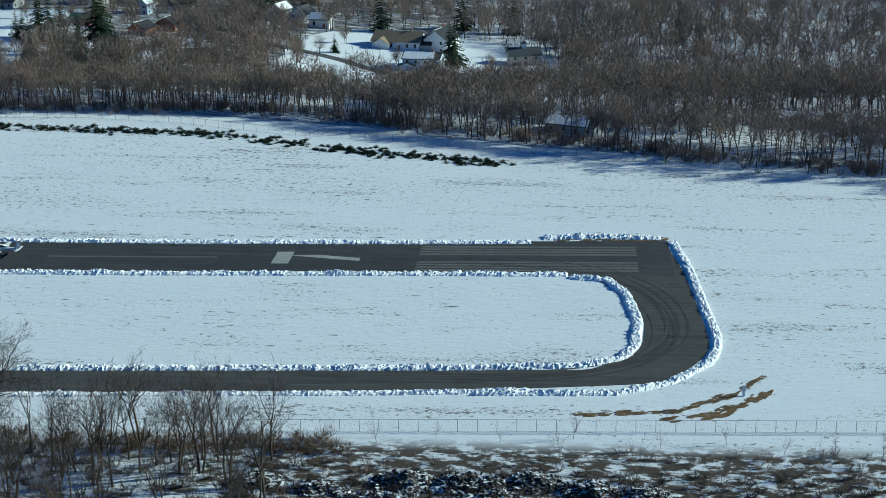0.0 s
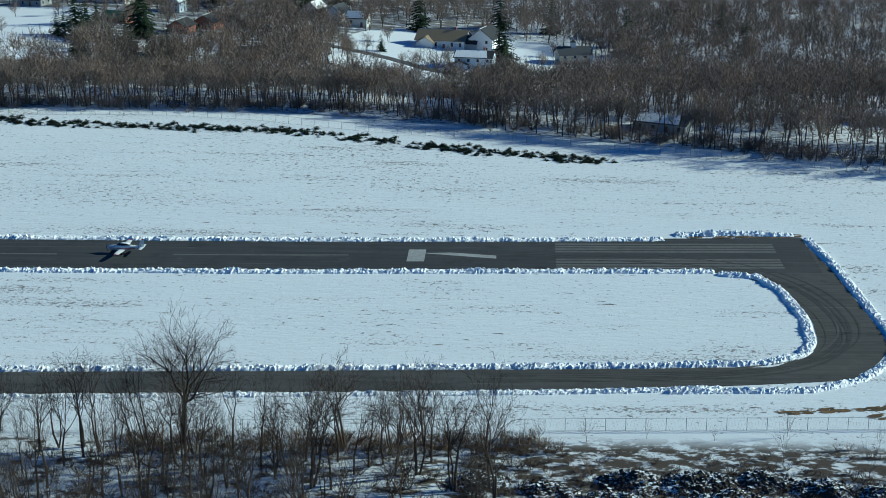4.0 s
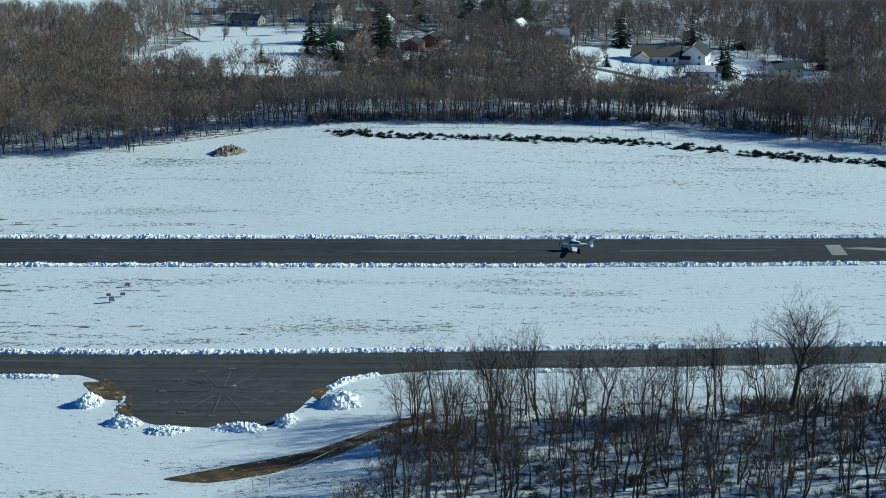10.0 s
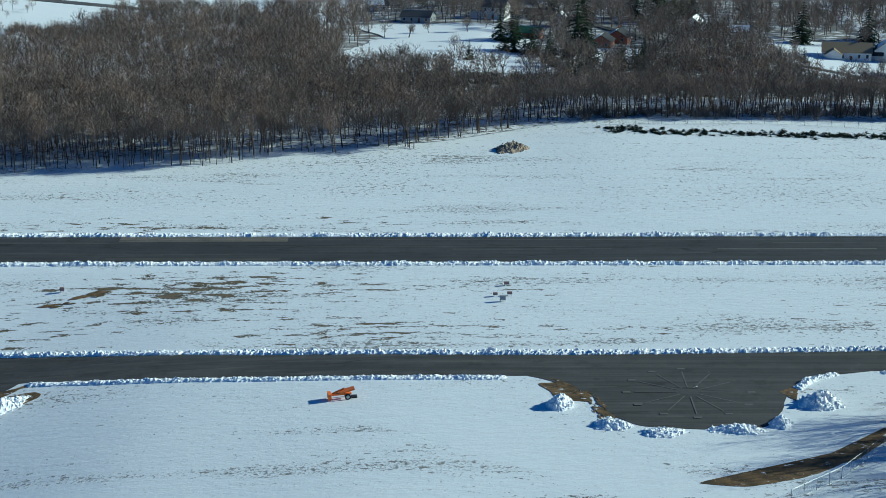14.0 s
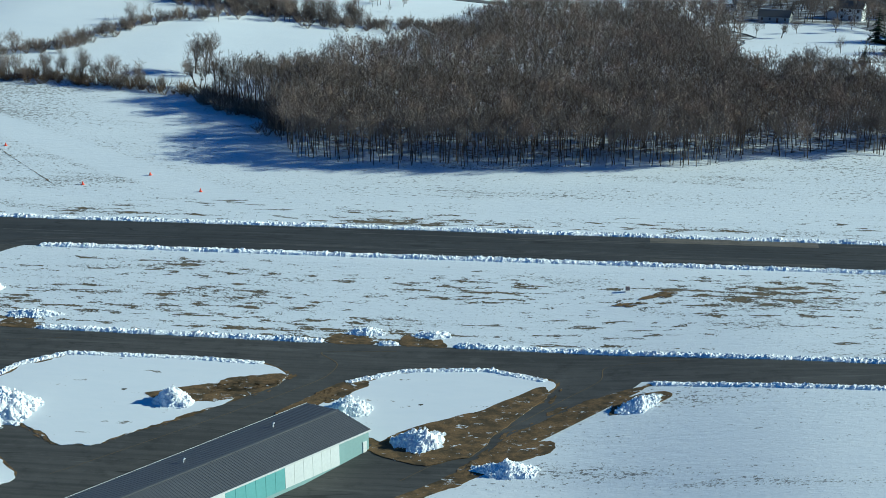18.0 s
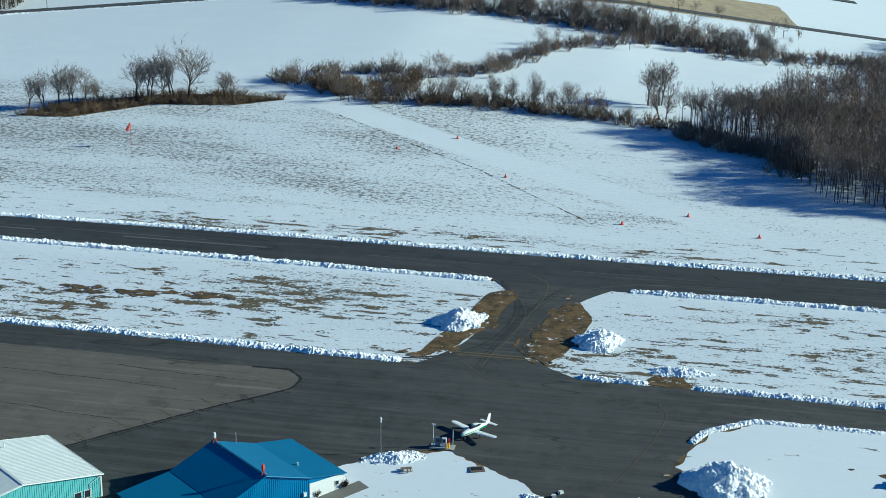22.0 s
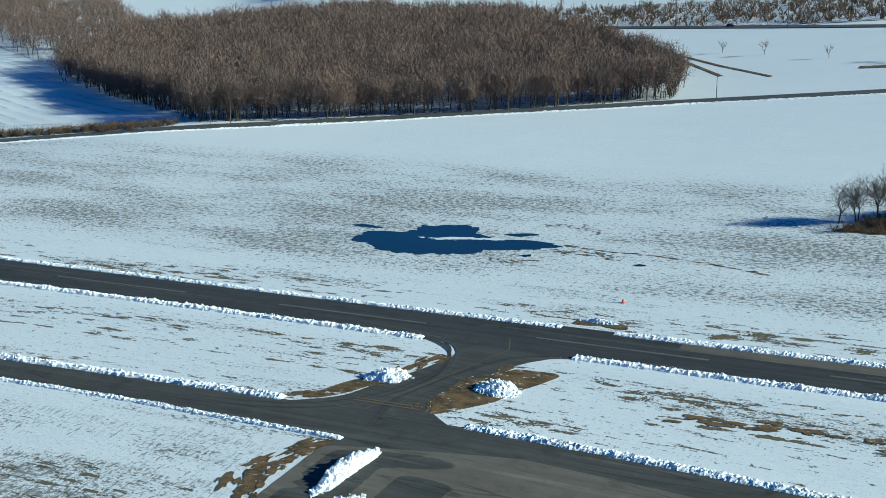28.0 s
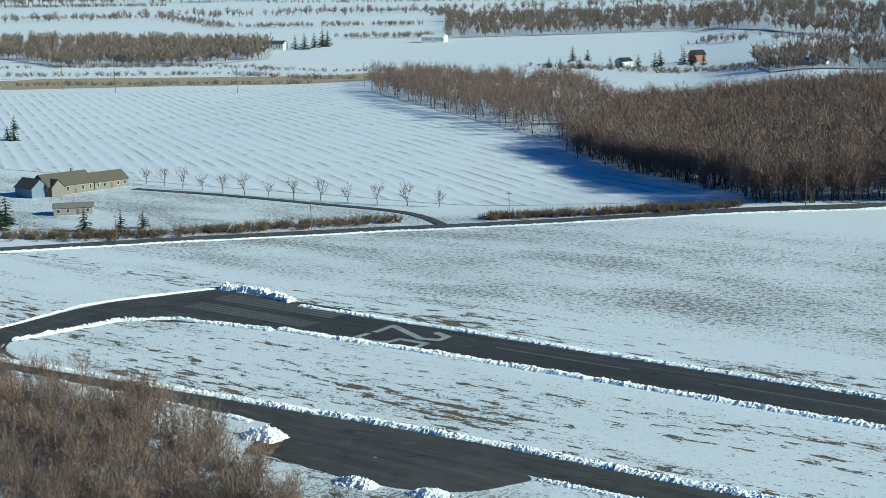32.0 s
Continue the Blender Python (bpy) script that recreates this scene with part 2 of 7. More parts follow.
M = {
    "litter": make_litter(),
    "ground": make_ground(),
    "snow": make_snow(),
    "isle": None,
    "runway": make_asphalt("runway_asphalt", (0.037, 0.039, 0.041), (0.060, 0.061, 0.062)),
    "rubber": make_asphalt("tyre_darkened_asphalt", (0.040, 0.040, 0.040), (0.058, 0.057, 0.056)),
    "swept": make_asphalt("tyre_polished_asphalt", (0.068, 0.067, 0.065), (0.095, 0.093, 0.09)),
    "taxi": make_asphalt("taxiway_asphalt", (0.050, 0.050, 0.048), (0.088, 0.085, 0.080)),
    "old": make_asphalt("old_asphalt", (0.122, 0.108, 0.090), (0.158, 0.140, 0.116)),
    "seal": make_asphalt("tar_seal", (0.016, 0.016, 0.017), (0.030, 0.029, 0.028)),
    "road": make_asphalt("road_asphalt", (0.07, 0.07, 0.072), (0.11, 0.11, 0.11)),
    "paint": make_plain("worn_white_paint", (0.36, 0.36, 0.35), 0.8, amount=0.6, grain=1.2),
    "faded": make_plain("faded_paint", (0.13, 0.128, 0.122), 0.85, amount=0.6, grain=0.8),
    "yellow": make_plain("faded_yellow_paint", (0.15, 0.112, 0.06), 0.85, amount=0.5, grain=1.0),
    "turf": make_turf(),
    "brush": make_bark("dry_brush", (0.12, 0.085, 0.055), (0.18, 0.13, 0.088)),
    "bark": make_bark("grey_brown_bark", (0.158, 0.131, 0.112), (0.228, 0.187, 0.157)),
    "bark_dark": make_bark("dark_bark", (0.055, 0.045, 0.038), (0.09, 0.073, 0.06)),
    "stem": make_bark("dark_tree_stems", (0.075, 0.062, 0.052), (0.125, 0.102, 0.085)),
    "bark_red": make_bark("reddish_twigs", (0.165, 0.124, 0.104), (0.225, 0.166, 0.138)),
    "needle": make_bark("dark_green_needles", (0.018, 0.032, 0.020), (0.035, 0.055, 0.028)),
    "bough": make_bark("cut_evergreen_boughs", (0.010, 0.017, 0.013), (0.022, 0.032, 0.022)),
    "willow": make_bark("golden_twigs", (0.26, 0.15, 0.06), (0.32, 0.20, 0.08)),
}


def make_isle():
    n = Nodes("trodden_snow", 0.85)
    streak = n.noise(n.place(0.3, 1.0, 0.0), 0.45, 5, 0.6)
    speck = n.noise(n.place(0.6, 1.0, 0.0), 1.8, 4, 0.65)
    f = n.calc("ADD", n.calc("MULTIPLY", streak, 0.7), n.calc("MULTIPLY", speck, 0.3))
    c = n.mix(n.step(f, 0.615, 0.65, 0, 0.85), n.mix(streak, (0.74, 0.77, 0.81), (0.83, 0.84, 0.86)), n.mix(speck, GRASS, STRAW))
    return n.done(c, n.noise(n.place(0.5, 1.0, 0.0), 0.7, 5, 0.6), 0.22, 0.12)


M["isle"] = make_isle()


# ---- the lie of the land ----
NEAR = ((-1300, -1020, -905, -850, -720, -620, -450, -380, -340, -300, -260, -150, 60), (0, .04, .055, .04, .045, .10, .085, .09, .08, .025, .005, 0, 0))
FAR = ((-1400, -1016, -923, -853, -755, -630, -578, -480, -330, -230, -205, -100, -30), (0, .02, .048, .05, .062, .085, .09, .065, .05, .035, .04, .014, 0))


def eased(knots):
    """The knots as a table with its corners rounded off."""
    t = np.arange(knots[0][0] - 40.0, knots[0][-1] + 41.0)
    v = np.interp(t, *knots)
    for _ in range(2):
        v = np.convolve(np.pad(v, 8, mode="edge"), np.ones(17) / 17, "valid")
    return t, v


NEAR_T, FAR_T = eased(NEAR), eased(FAR)


def ground(x, y):
    x, y = np.asarray(x, float), np.asarray(y, float)
    kn, kf = np.interp(x, *NEAR_T), np.interp(x + np.maximum(y - 300, 0) * 0.55, *FAR_T)
    fall = np.interp(x, [-500, -300], [1.0, -0.6])
    yc = np.where(y < 300, y, 300 + 90 * (1 - np.exp(-(np.maximum(y, 300) - 300) / 90)))
    yf = np.where(y < 120, y, 120 + (yc - 120) * fall)
    rise = np.clip(np.hypot(x + 690, y + 250) - 1500, 0, None) * 0.022
    # the village lies in a shallow hollow
    q = np.clip((y - 125) / 125, 0, 1)
    hollow = np.interp(x, [-240, -200, -150, -90, -30, 150], [0, 2.5, 4.5, 9.0, 12.0, 13.5]) * q * q * (3 - 2 * q)
    # the runway is level across, the shoulder falls away from its near edge
    yn = np.interp(y, [-110, -42, -12, 0], [-110, -42, -1.0, 0])
    return np.where(y > 0, kf * yf, kn * yn) + rise - hollow


def gz(x, y):
    return float(ground(x, y))


# ---- mesh helpers ----
def part(name, bm, material, parent=None, label=""):
    me = bpy.data.meshes.new(name)
    bm.normal_update()
    bm.to_mesh(me)
    bm.free()
    me.materials.append(material)
    ob = new(name, me)
    ob.parent = parent
    if label:
        tagged(ob, label)
    return ob


def tri_mesh(name, v, f, material, parent=None, smooth=False):
    """An object from arrays of points and of triangles or quads."""
    v, f = np.asarray(v, np.float32), np.asarray(f, np.int32)
    me = bpy.data.meshes.new(name)
    me.vertices.add(len(v))
    me.vertices.foreach_set("co", v.ravel())
    k = f.shape[1]
    me.loops.add(f.size)
    me.loops.foreach_set("vertex_index", f.ravel())
    me.polygons.add(len(f))
    me.polygons.foreach_set("loop_start", np.arange(0, f.size, k, dtype=np.int32))
    me.polygons.foreach_set("loop_total", np.full(len(f), k, np.int32))
    me.update(calc_edges=True)
    me.validate()
    me.polygons.foreach_set("use_smooth", np.full(len(me.polygons), smooth, bool))
    me.materials.append(material)
    ob = new(name, me)
    ob.parent = parent
    return ob


def grid(v, ni, nj):
    i, j = np.meshgrid(np.arange(ni - 1), np.arange(nj - 1), indexing="ij")
    a = (i * nj + j).ravel()
    return np.stack([a, a + nj, a + nj + 1, a + 1], 1)


def sheet(name, xs, ys, lift, material, parent=None, depth=0.25):
    """A slab on the land: xs (n, m), ys (n, m) give its points; its rim goes down by depth."""
    n, m = xs.shape
    z = ground(xs, ys) + lift
    low = ground(xs, ys) + lift - depth
    X = np.concatenate([xs[:, :1], xs, xs[:, -1:]], 1)
    Y = np.concatenate([ys[:, :1], ys, ys[:, -1:]], 1)
    Z = np.concatenate([low[:, :1], z, low[:, -1:]], 1)
    X, Y = np.concatenate([X[:1], X, X[-1:]]), np.concatenate([Y[:1], Y, Y[-1:]])
    Z = np.concatenate([np.minimum(Z[:1], Z[:1] - depth), Z, Z[-1:] - depth])
    f = grid(None, *X.shape)
    ob = tri_mesh(name, np.stack([X, Y, Z], -1).reshape(-1, 3), f, material, parent)
    # faces up
    me = ob.data
    if len(me.polygons) and me.polygons[len(me.polygons) // 2].normal.z < 0:
        me.flip_normals()
    return ob


def curve_at(x, knots):
    """A smooth curve through a few knots (x ascending)."""
    k = np.array(knots, float)
    fine = np.linspace(k[0, 0], k[-1, 0], 400)
    v = np.interp(fine, k[:, 0], k[:, 1])
    w = max(3, 400 // (2 * len(k)))
    pad = np.pad(v, w, mode="edge")
    pad[:w], pad[-w:] = 2 * v[0] - v[w:0:-1], 2 * v[-1] - v[-2:-w - 2:-1]
    v = np.convolve(pad, np.ones(2 * w + 1) / (2 * w + 1), "valid")
    return np.interp(x, fine, v)


def strip_x(name, x0, x1, low, high, lift, material, parent=None, step=2.0, across=6, exact=False):
    x = np.linspace(x0, x1, max(2, int(abs(x1 - x0) / step)))
    at = (lambda q, k: np.interp(q, *np.array(k, float).T)) if exact else curve_at
    a, b = (at(x, k) if not isinstance(k, (int, float)) else np.full_like(x, k) for k in (low, high))
    s = np.linspace(0, 1, across)
    return sheet(name, np.repeat(x[:, None], across, 1), a[:, None] * (1 - s) + b[:, None] * s, lift, material, parent)


def strip_y(name, y0, y1, left, right, lift, material, parent=None, step=1.0, across=8):
    y = np.linspace(y0, y1, max(2, int(abs(y1 - y0) / step)))
    a, b = (curve_at(y, k) for k in (left, right))
    s = np.linspace(0, 1, across)
    return sheet(name, a[:, None] * (1 - s) + b[:, None] * s, np.repeat(y[:, None], across, 1), lift, material, parent)


def blob(name, knots, lift, material, parent=None, rough=0.6, seed=0, rings=7, depth=0.3):
    """A closed, slightly ragged patch on the land, from the corners of its outline."""
    k = np.array(knots, float)
    k = np.concatenate([k, k[:1]])
    d = np.r_[0, np.cumsum(np.hypot(*np.diff(k, axis=0).T))]
    n = max(40, int(d[-1] / (0.9 if rings < 10 else 3.0)))
    s = np.linspace(0, d[-1], n + 1)
    out = np.stack([np.interp(s, d, k[:, 0]), np.interp(s, d, k[:, 1])], 1)
    for _ in range(6):
        ring = np.concatenate([out[-2:-1], out, out[1:2]])
        out = (ring[:-2] + ring[1:-1] * 2 + ring[2:]) / 4
    c = out[:-1].mean(0)
    rs = np.random.RandomState(seed)
    wob = np.convolve(np.tile(rs.randn(n), 3), np.ones(4) / 4, "same")[n:2 * n] * rough + np.convolve(np.tile(rs.randn(n), 3), np.ones(17) / 17, "same")[n:2 * n] * rough * 1.8
    wob = np.r_[wob, wob[0]]
    away = (out - c) / np.hypot(*(out - c).T)[:, None]
    out = out + away * wob[:, None]
    f = np.linspace(0.02, 1, rings)
    xs, ys = c[0] + (out[:, :1] - c[0]) * f, c[1] + (out[:, 1:] - c[1]) * f
    z = ground(xs, ys) + lift
    X, Y = np.c_[xs, xs[:, -1:]], np.c_[ys, ys[:, -1:]]
    Z = np.c_[z, z[:, -1:] - depth]
    ob = tri_mesh(name, np.stack([X, Y, Z], -1).reshape(-1, 3), grid(None, *X.shape), material, parent)
    if ob.data.polygons[0].normal.z < 0:
        ob.data.flip_normals()
    return ob


def ragged(name, pts, count, wide, size, material, label, category, seed=0, lift=0.05):
    """Many small uneven patches along a line, one thin mesh."""
    rs = np.random.RandomState(seed)
    p = np.array(pts, float)
    d = np.r_[0, np.cumsum(np.hypot(*np.diff(p, axis=0).T))]
    V, F, at = [], [], 0
    for k in range(count):
        q = rs.rand() * d[-1]
        i = min(len(p) - 2, int(np.searchsorted(d, q, "right")) - 1)
        way = (p[i + 1] - p[i]) / (d[i + 1] - d[i])
        c = p[i] + way * (q - d[i]) + rs.randn(2) * wide * (0.4 + 0.6 * rs.rand())
        n = 14
        a = np.arange(n) * 2 * np.pi / n
        r = size * (0.25 + rs.rand() ** 2) * (0.55 + 0.9 * rs.rand(n))
        u, v = np.cos(a) * r * 2.2, np.sin(a) * r * 0.7
        X, Y = c[0] + u * way[0] - v * way[1], c[1] + u * way[1] + v * way[0]
        z = ground(X, Y) + lift + 0.002 * (k % 9)
        V.append(np.r_[[[*c, gz(*c) + lift + 0.01 + 0.002 * (k % 9)]], np.stack([X, Y, z], 1)])
        F.append(np.stack([np.zeros(n, int), 1 + np.arange(n), 1 + (np.arange(n) + 1) % n], 1) + at)
        at += n + 1
    return tagged(tri_mesh(name, np.concatenate(V), np.concatenate(F), material), label, category, kind="stuff")


def box(bm, x0, x1, y0, y1, z0, z1):
    v = [bm.verts.new(p) for p in ((x0, y0, z0), (x1, y0, z0), (x1, y1, z0), (x0, y1, z0), (x0, y0, z1), (x1, y0, z1), (x1, y1, z1), (x0, y1, z1))]
    for f in ((0, 3, 2, 1), (4, 5, 6, 7), (0, 1, 5, 4), (1, 2, 6, 5), (2, 3, 7, 6), (3, 0, 4, 7)):
        bm.faces.new([v[i] for i in f])
    return v


def boxes(*sizes):
    bm = bmesh.new()
    for s in sizes:
        box(bm, *s)
    return bm


def tube(bm, a, b, r0, r1, n=6):
    a, b = Vector(a), Vector(b)
    q = (b - a).to_track_quat("Z", "Y")
    ring = [[bm.verts.new(p + q @ Vector((r * math.cos(2 * math.pi * i / n), r * math.sin(2 * math.pi * i / n), 0))) for i in range(n)] for p, r in ((a, r0), (b, r1))]
    for i in range(n):
        bm.faces.new((ring[0][i], ring[0][(i + 1) % n], ring[1][(i + 1) % n], ring[1][i]))
    bm.faces.new(ring[0][::-1])
    bm.faces.new(ring[1])


def tubes(*rods, n=6):
    bm = bmesh.new()
    for r in rods:
        tube(bm, *r, n=n)
    return bm


def base(name, x, y, turn=0.0, sink=0.0, z=None):
    ob = new(name)
    ob.matrix_world = pose(x, y, gz(x, y) - sink if z is None else z, 0, 0, turn)
    return ob


# ---- the land: one sheet to the horizon ----
def spread(knots):
    out = []
    for (a, b, s) in knots:
        out.append(np.arange(a, b, s))
    return np.concatenate(out + [[knots[-1][1]]])


gx = spread([(-4900, -1700, 60), (-1700, -1150, 14), (-1150, 90, 4.0), (90, 400, 20), (400, 3000, 120)])
gy = spread([(-900, -200, 50), (-200, -130, 7), (-130, 160, 3.0), (160, 420, 6), (420, 900, 20), (900, 4900, 80)])
gx = np.unique(np.concatenate([gx, NEAR[0], FAR[0]]))
gy = np.unique(np.concatenate([gy, [-110.0, 0.0, 120.0, 300.0]]))
GX, GY = np.meshgrid(gx, gy, indexing="ij")
land = tri_mesh("ground", np.stack([GX, GY, ground(GX, GY)], -1).reshape(-1, 3), grid(None, len(gx), len(gy)), M["ground"], smooth=True)
if land.data.polygons[0].normal.z < 0:
    land.data.flip_normals()
tagged(land, "snow-covered airfield grassland with brown grass showing through", "ground", kind="structure")

# ---- pavements ----
RW_MID = ((-1060, 2.0), (-900, 2.6), (-800, 2.8), (-640, 1.6), (-540, 0.8), (-420, 0), (-150, 0), (-100, 0.9), (-50, 2.6), (0, 4.0), (12, 4.5))
RW_NEAR = ((-1060, -11.0), (-940, -10.6), (-900, -8.3), (-800, -6.6), (-640, -7.3), (-560, -8.6), (-480, -10.4), (-150, -10.8), (-100, -10.0), (-50, -8.0), (0, -6.6), (12, -6.4))
RW_FAR = ((-1060, 9.8), (-900, 10.2), (-640, 9.9), (-150, 10.2), (-100, 10.9), (-50, 12.8), (0, 15.4), (12, 15.8))
rw_mid = lambda x: np.interp(x, *np.array(RW_MID).T)
TW_FAR = ((-1030, -66), (-973, -60), (-930, -54.5), (-883, -50.2), (-830, -49.5), (-790, -48.0), (-760, -47.0), (-700, -46.5), (-640, -49), (-576, -51), (-481, -54), (-411, -55), (-342, -55.5), (-298, -63), (-233, -66), (-158, -64), (-92, -61), (-34, -57.8), (6, -56))
TW_NEAR = ((-1030, -70), (-973, -64.5), (-948, -63), (-912, -60.6), (-836, -59.5), (-796, -56.6), (-732, -58.5), (-640, -60), (-342, -66), (-324, -71.5), (-300, -74), (-253, -76.4), (-234, -76.3), (-160, -74.2), (-92, -70.5), (-60, -68.6), (-24, -66.4), (6, -61))
RW_END, RW_START = -999.0, 7.0

runway = strip_x("runway", RW_END, RW_START, [(x, y - 0.7) for x, y in RW_NEAR], [(x, y + 0.7) for x, y in RW_FAR], 0.07, M["runway"], across=10, exact=True)
tagged(runway, "dark asphalt runway with faded white markings", "runway", kind="structure")
taxiway = strip_x("taxiway", -1012, 3, TW_NEAR, TW_FAR, 0.065, M["taxi"], across=8)
tagged(taxiway, "dark asphalt taxiway cleared of snow", "taxiway", kind="structure")
turn_e = strip_y("turnaround_east", -62, 14, ((-62, -14), (-56, -11), (-52, -4), (-46, -1), (-33, 0), (-18, -2), (-9, -6), (-4.5, -15), (14, -15)), ((-62, 0), (-60, 3), (-52, 9), (-45, 11), (-38, 11), (-20, 10), (-3.5, 9), (14, 6.5)), 0.06, M["taxi"])
turn_w = strip_y("turnaround_west", -68, 13, ((-68, -1030), (-45, -1018), (-19, -1016), (5, -1005), (13, -1000)), ((-68, -1000), (-52, -1006), (-24, -997), (-17, -985), (-13, -953), (13, -950)), 0.06, M["taxi"])
conn_e = strip_y("connector_east", -58, -5, ((-58, -520), (-52.6, -512), (-42, -505), (-30, -502), (-16, -500), (-7.5, -504), (-5, -508)), ((-58, -474), (-54, -480), (-49, -489), (-42, -492), (-24, -487), (-18, -484), (-7, -474), (-5, -470)), 0.06, M["taxi"])
conn_w = strip_y("connector_west", -52, -3, ((-52, -756), (-46.9, -749), (-42.7, -741), (-30, -736), (-27, -734), (-14, -729), (-3, -738)), ((-52, -712), (-46, -717), (-43, -723), (-38, -724), (-24, -720), (-16, -717), (-3, -706)), 0.06, M["taxi"])
for ob in (turn_e, turn_w, conn_e, conn_w):
    tagged(ob, "dark asphalt link with curved tyre streaks", "taxiway", kind="structure")
ay = np.linspace(-175, -57, 119)
jag = np.random.RandomState(3)
a_west = -734 + np.convolve(jag.randn(123), np.ones(5) / 5, "valid") * np.interp(ay, [-175, -66, -60], [5.0, 5.0, 0.3]) + np.interp(ay, [-175, -100, -57], [14, 6, 0])
a_east = curve_at(ay, [(-175, -404), (-150, -390), (-115, -368), (-103, -356), (-93, -351), (-81.3, -338), (-74.5, -331), (-71, -326), (-57, -326)])
a_top = np.interp(np.linspace(-734, -326, 140), [-734, -500, -342, -326], [-57, -60, -62, -70])
sa = np.linspace(0, 1, 140)
AX = a_west[:, None] * (1 - sa) + a_east[:, None] * sa
apron = sheet("apron", AX, np.minimum(np.repeat(ay[:, None], 140, 1), a_top[None, :]), 0.055, M["taxi"])
tagged(apron, "wide asphalt apron in front of the hangars", "apron", kind="structure")
old_apron = blob("old_apron", [(-733, -63), (-700, -54.5), (-640, -58), (-598, -60), (-560, -60.5), (-537, -60.6), (-533.6, -63.9), (-534.3, -68.4), (-540.1, -73.3), (-546.3, -78), (-554.2, -85), (-568, -97.6), (-600, -128), (-640, -150), (-733, -120)], 0.075, M["old"], rough=0.05)
tagged(old_apron, "lighter weathered asphalt apron with a curved joint", "apron", kind="structure")
pad = blob("runup_pad", [(-236, -74), (-228, -78.5), (-221, -85), (-219, -94), (-213, -99), (-203, -100), (-193, -99.5), (-189, -92), (-186, -83), (-180, -77), (-168, -74), (-200, -70)], 0.06, M["taxi"], rough=0.2)
tagged(pad, "asphalt pad with a faded compass rose", "pad", kind="structure")
pad_w = blob("runup_pad_west", [(-906, -60), (-903, -67), (-898, -74), (-880, -75.5), (-868, -76.6), (-855, -75), (-847, -70), (-842, -60), (-870, -55)], 0.06, M["taxi"], rough=0.2)
tagged(pad_w, "asphalt run-up pad beside the taxiway", "pad", kind="structure")

# ---- runway markings ----
def mark(name, x0, x1, y0, y1, material, parent=runway, lift=0.085):
    n = max(2, int(abs(x1 - x0) / 3))
    return strip_x(name, x0, x1, [(x, rw_mid(x) + y0) for x in np.linspace(x0, x1, n)], [(x, rw_mid(x) + y1) for x in np.linspace(x0, x1, n)], lift, material, parent, step=3, across=2, exact=True)


STRIPES = [(-125.0, -88.4), (-185.9, -149.4), (-246.9, -210.3), (-307.9, -271.3), (-370.4, -332.0), (-433.2, -394.6), (-488.0, -458.6), (-537.7, -508.9), (-599.2, -562.4), (-659.5, -622.8), (-719, -683), (-780, -744), (-841, -805), (-897, -862)]
for a, b in STRIPES:
    mark("centreline_stripe", a, b, -0.35, 0.35, M["faded"])
for k in (-8.6, -6.9, -5.2, -3.5, 1.7, 3.4, 5.1, 6.8):
    mark("threshold_bar", -45.7, 0, k, k + 1.1, M["faded"])
    mark("threshold_bar", -992, -949, k, k + 1.1, M["faded"])
# the figure 7, read from the east end
mark("figure_bar", -76.2, -72.6, -4.2, 3.6, M["paint"])
bm = bmesh.new()
zz = gz(-65, 1) + 0.09
q = [bm.verts.new(p) for p in ((-72.6, 4.6, zz), (-72.6, 2.9, zz), (-57.9, -0.1, zz), (-57.9, 1.9, zz))]
bm.faces.new(q)
part("figure_stroke", bm, M["paint"], runway)
# the figures 2 and 5, read from the west end
def stroke(points, w, oy):
    p = np.array(points, float)
    for a, b in zip(p[:-1], p[1:]):
        d = (b - a) / np.hypot(*(b - a))
        nrm = np.array((-d[1], d[0])) * w / 2
        a2, b2 = a - d * w * 0.25, b + d * w * 0.25
        bm = bmesh.new()
        bm.faces.new([bm.verts.new((q[0], q[1] + oy, gz(q[0], q[1] + oy) + 0.09)) for q in (a2 - nrm, b2 - nrm, b2 + nrm, a2 + nrm)])
        part("figure_stroke", bm, M["paint"], runway)


stroke([(-917, 3.2), (-912.5, 1.6), (-912.5, -1.4), (-917, -2.6), (-930.5, 3.2), (-930.5, -3.2)], 1.8, 2.7)
stroke([(-913, -2.8), (-913, 2.8), (-921, 2.8), (-921.5, -1), (-926, -2.8), (-931, -1.5), (-931, 2.8)], 1.7, -5.6)
mark("patch", -326, -286, -8.4, -6.0, M["taxi"], lift=0.08)
mark("patch", -326, -286, 5.6, 9.6, M["old"], lift=0.08)
mark("patch", -690, -640, 3.2, 7.6, M["old"], lift=0.08)
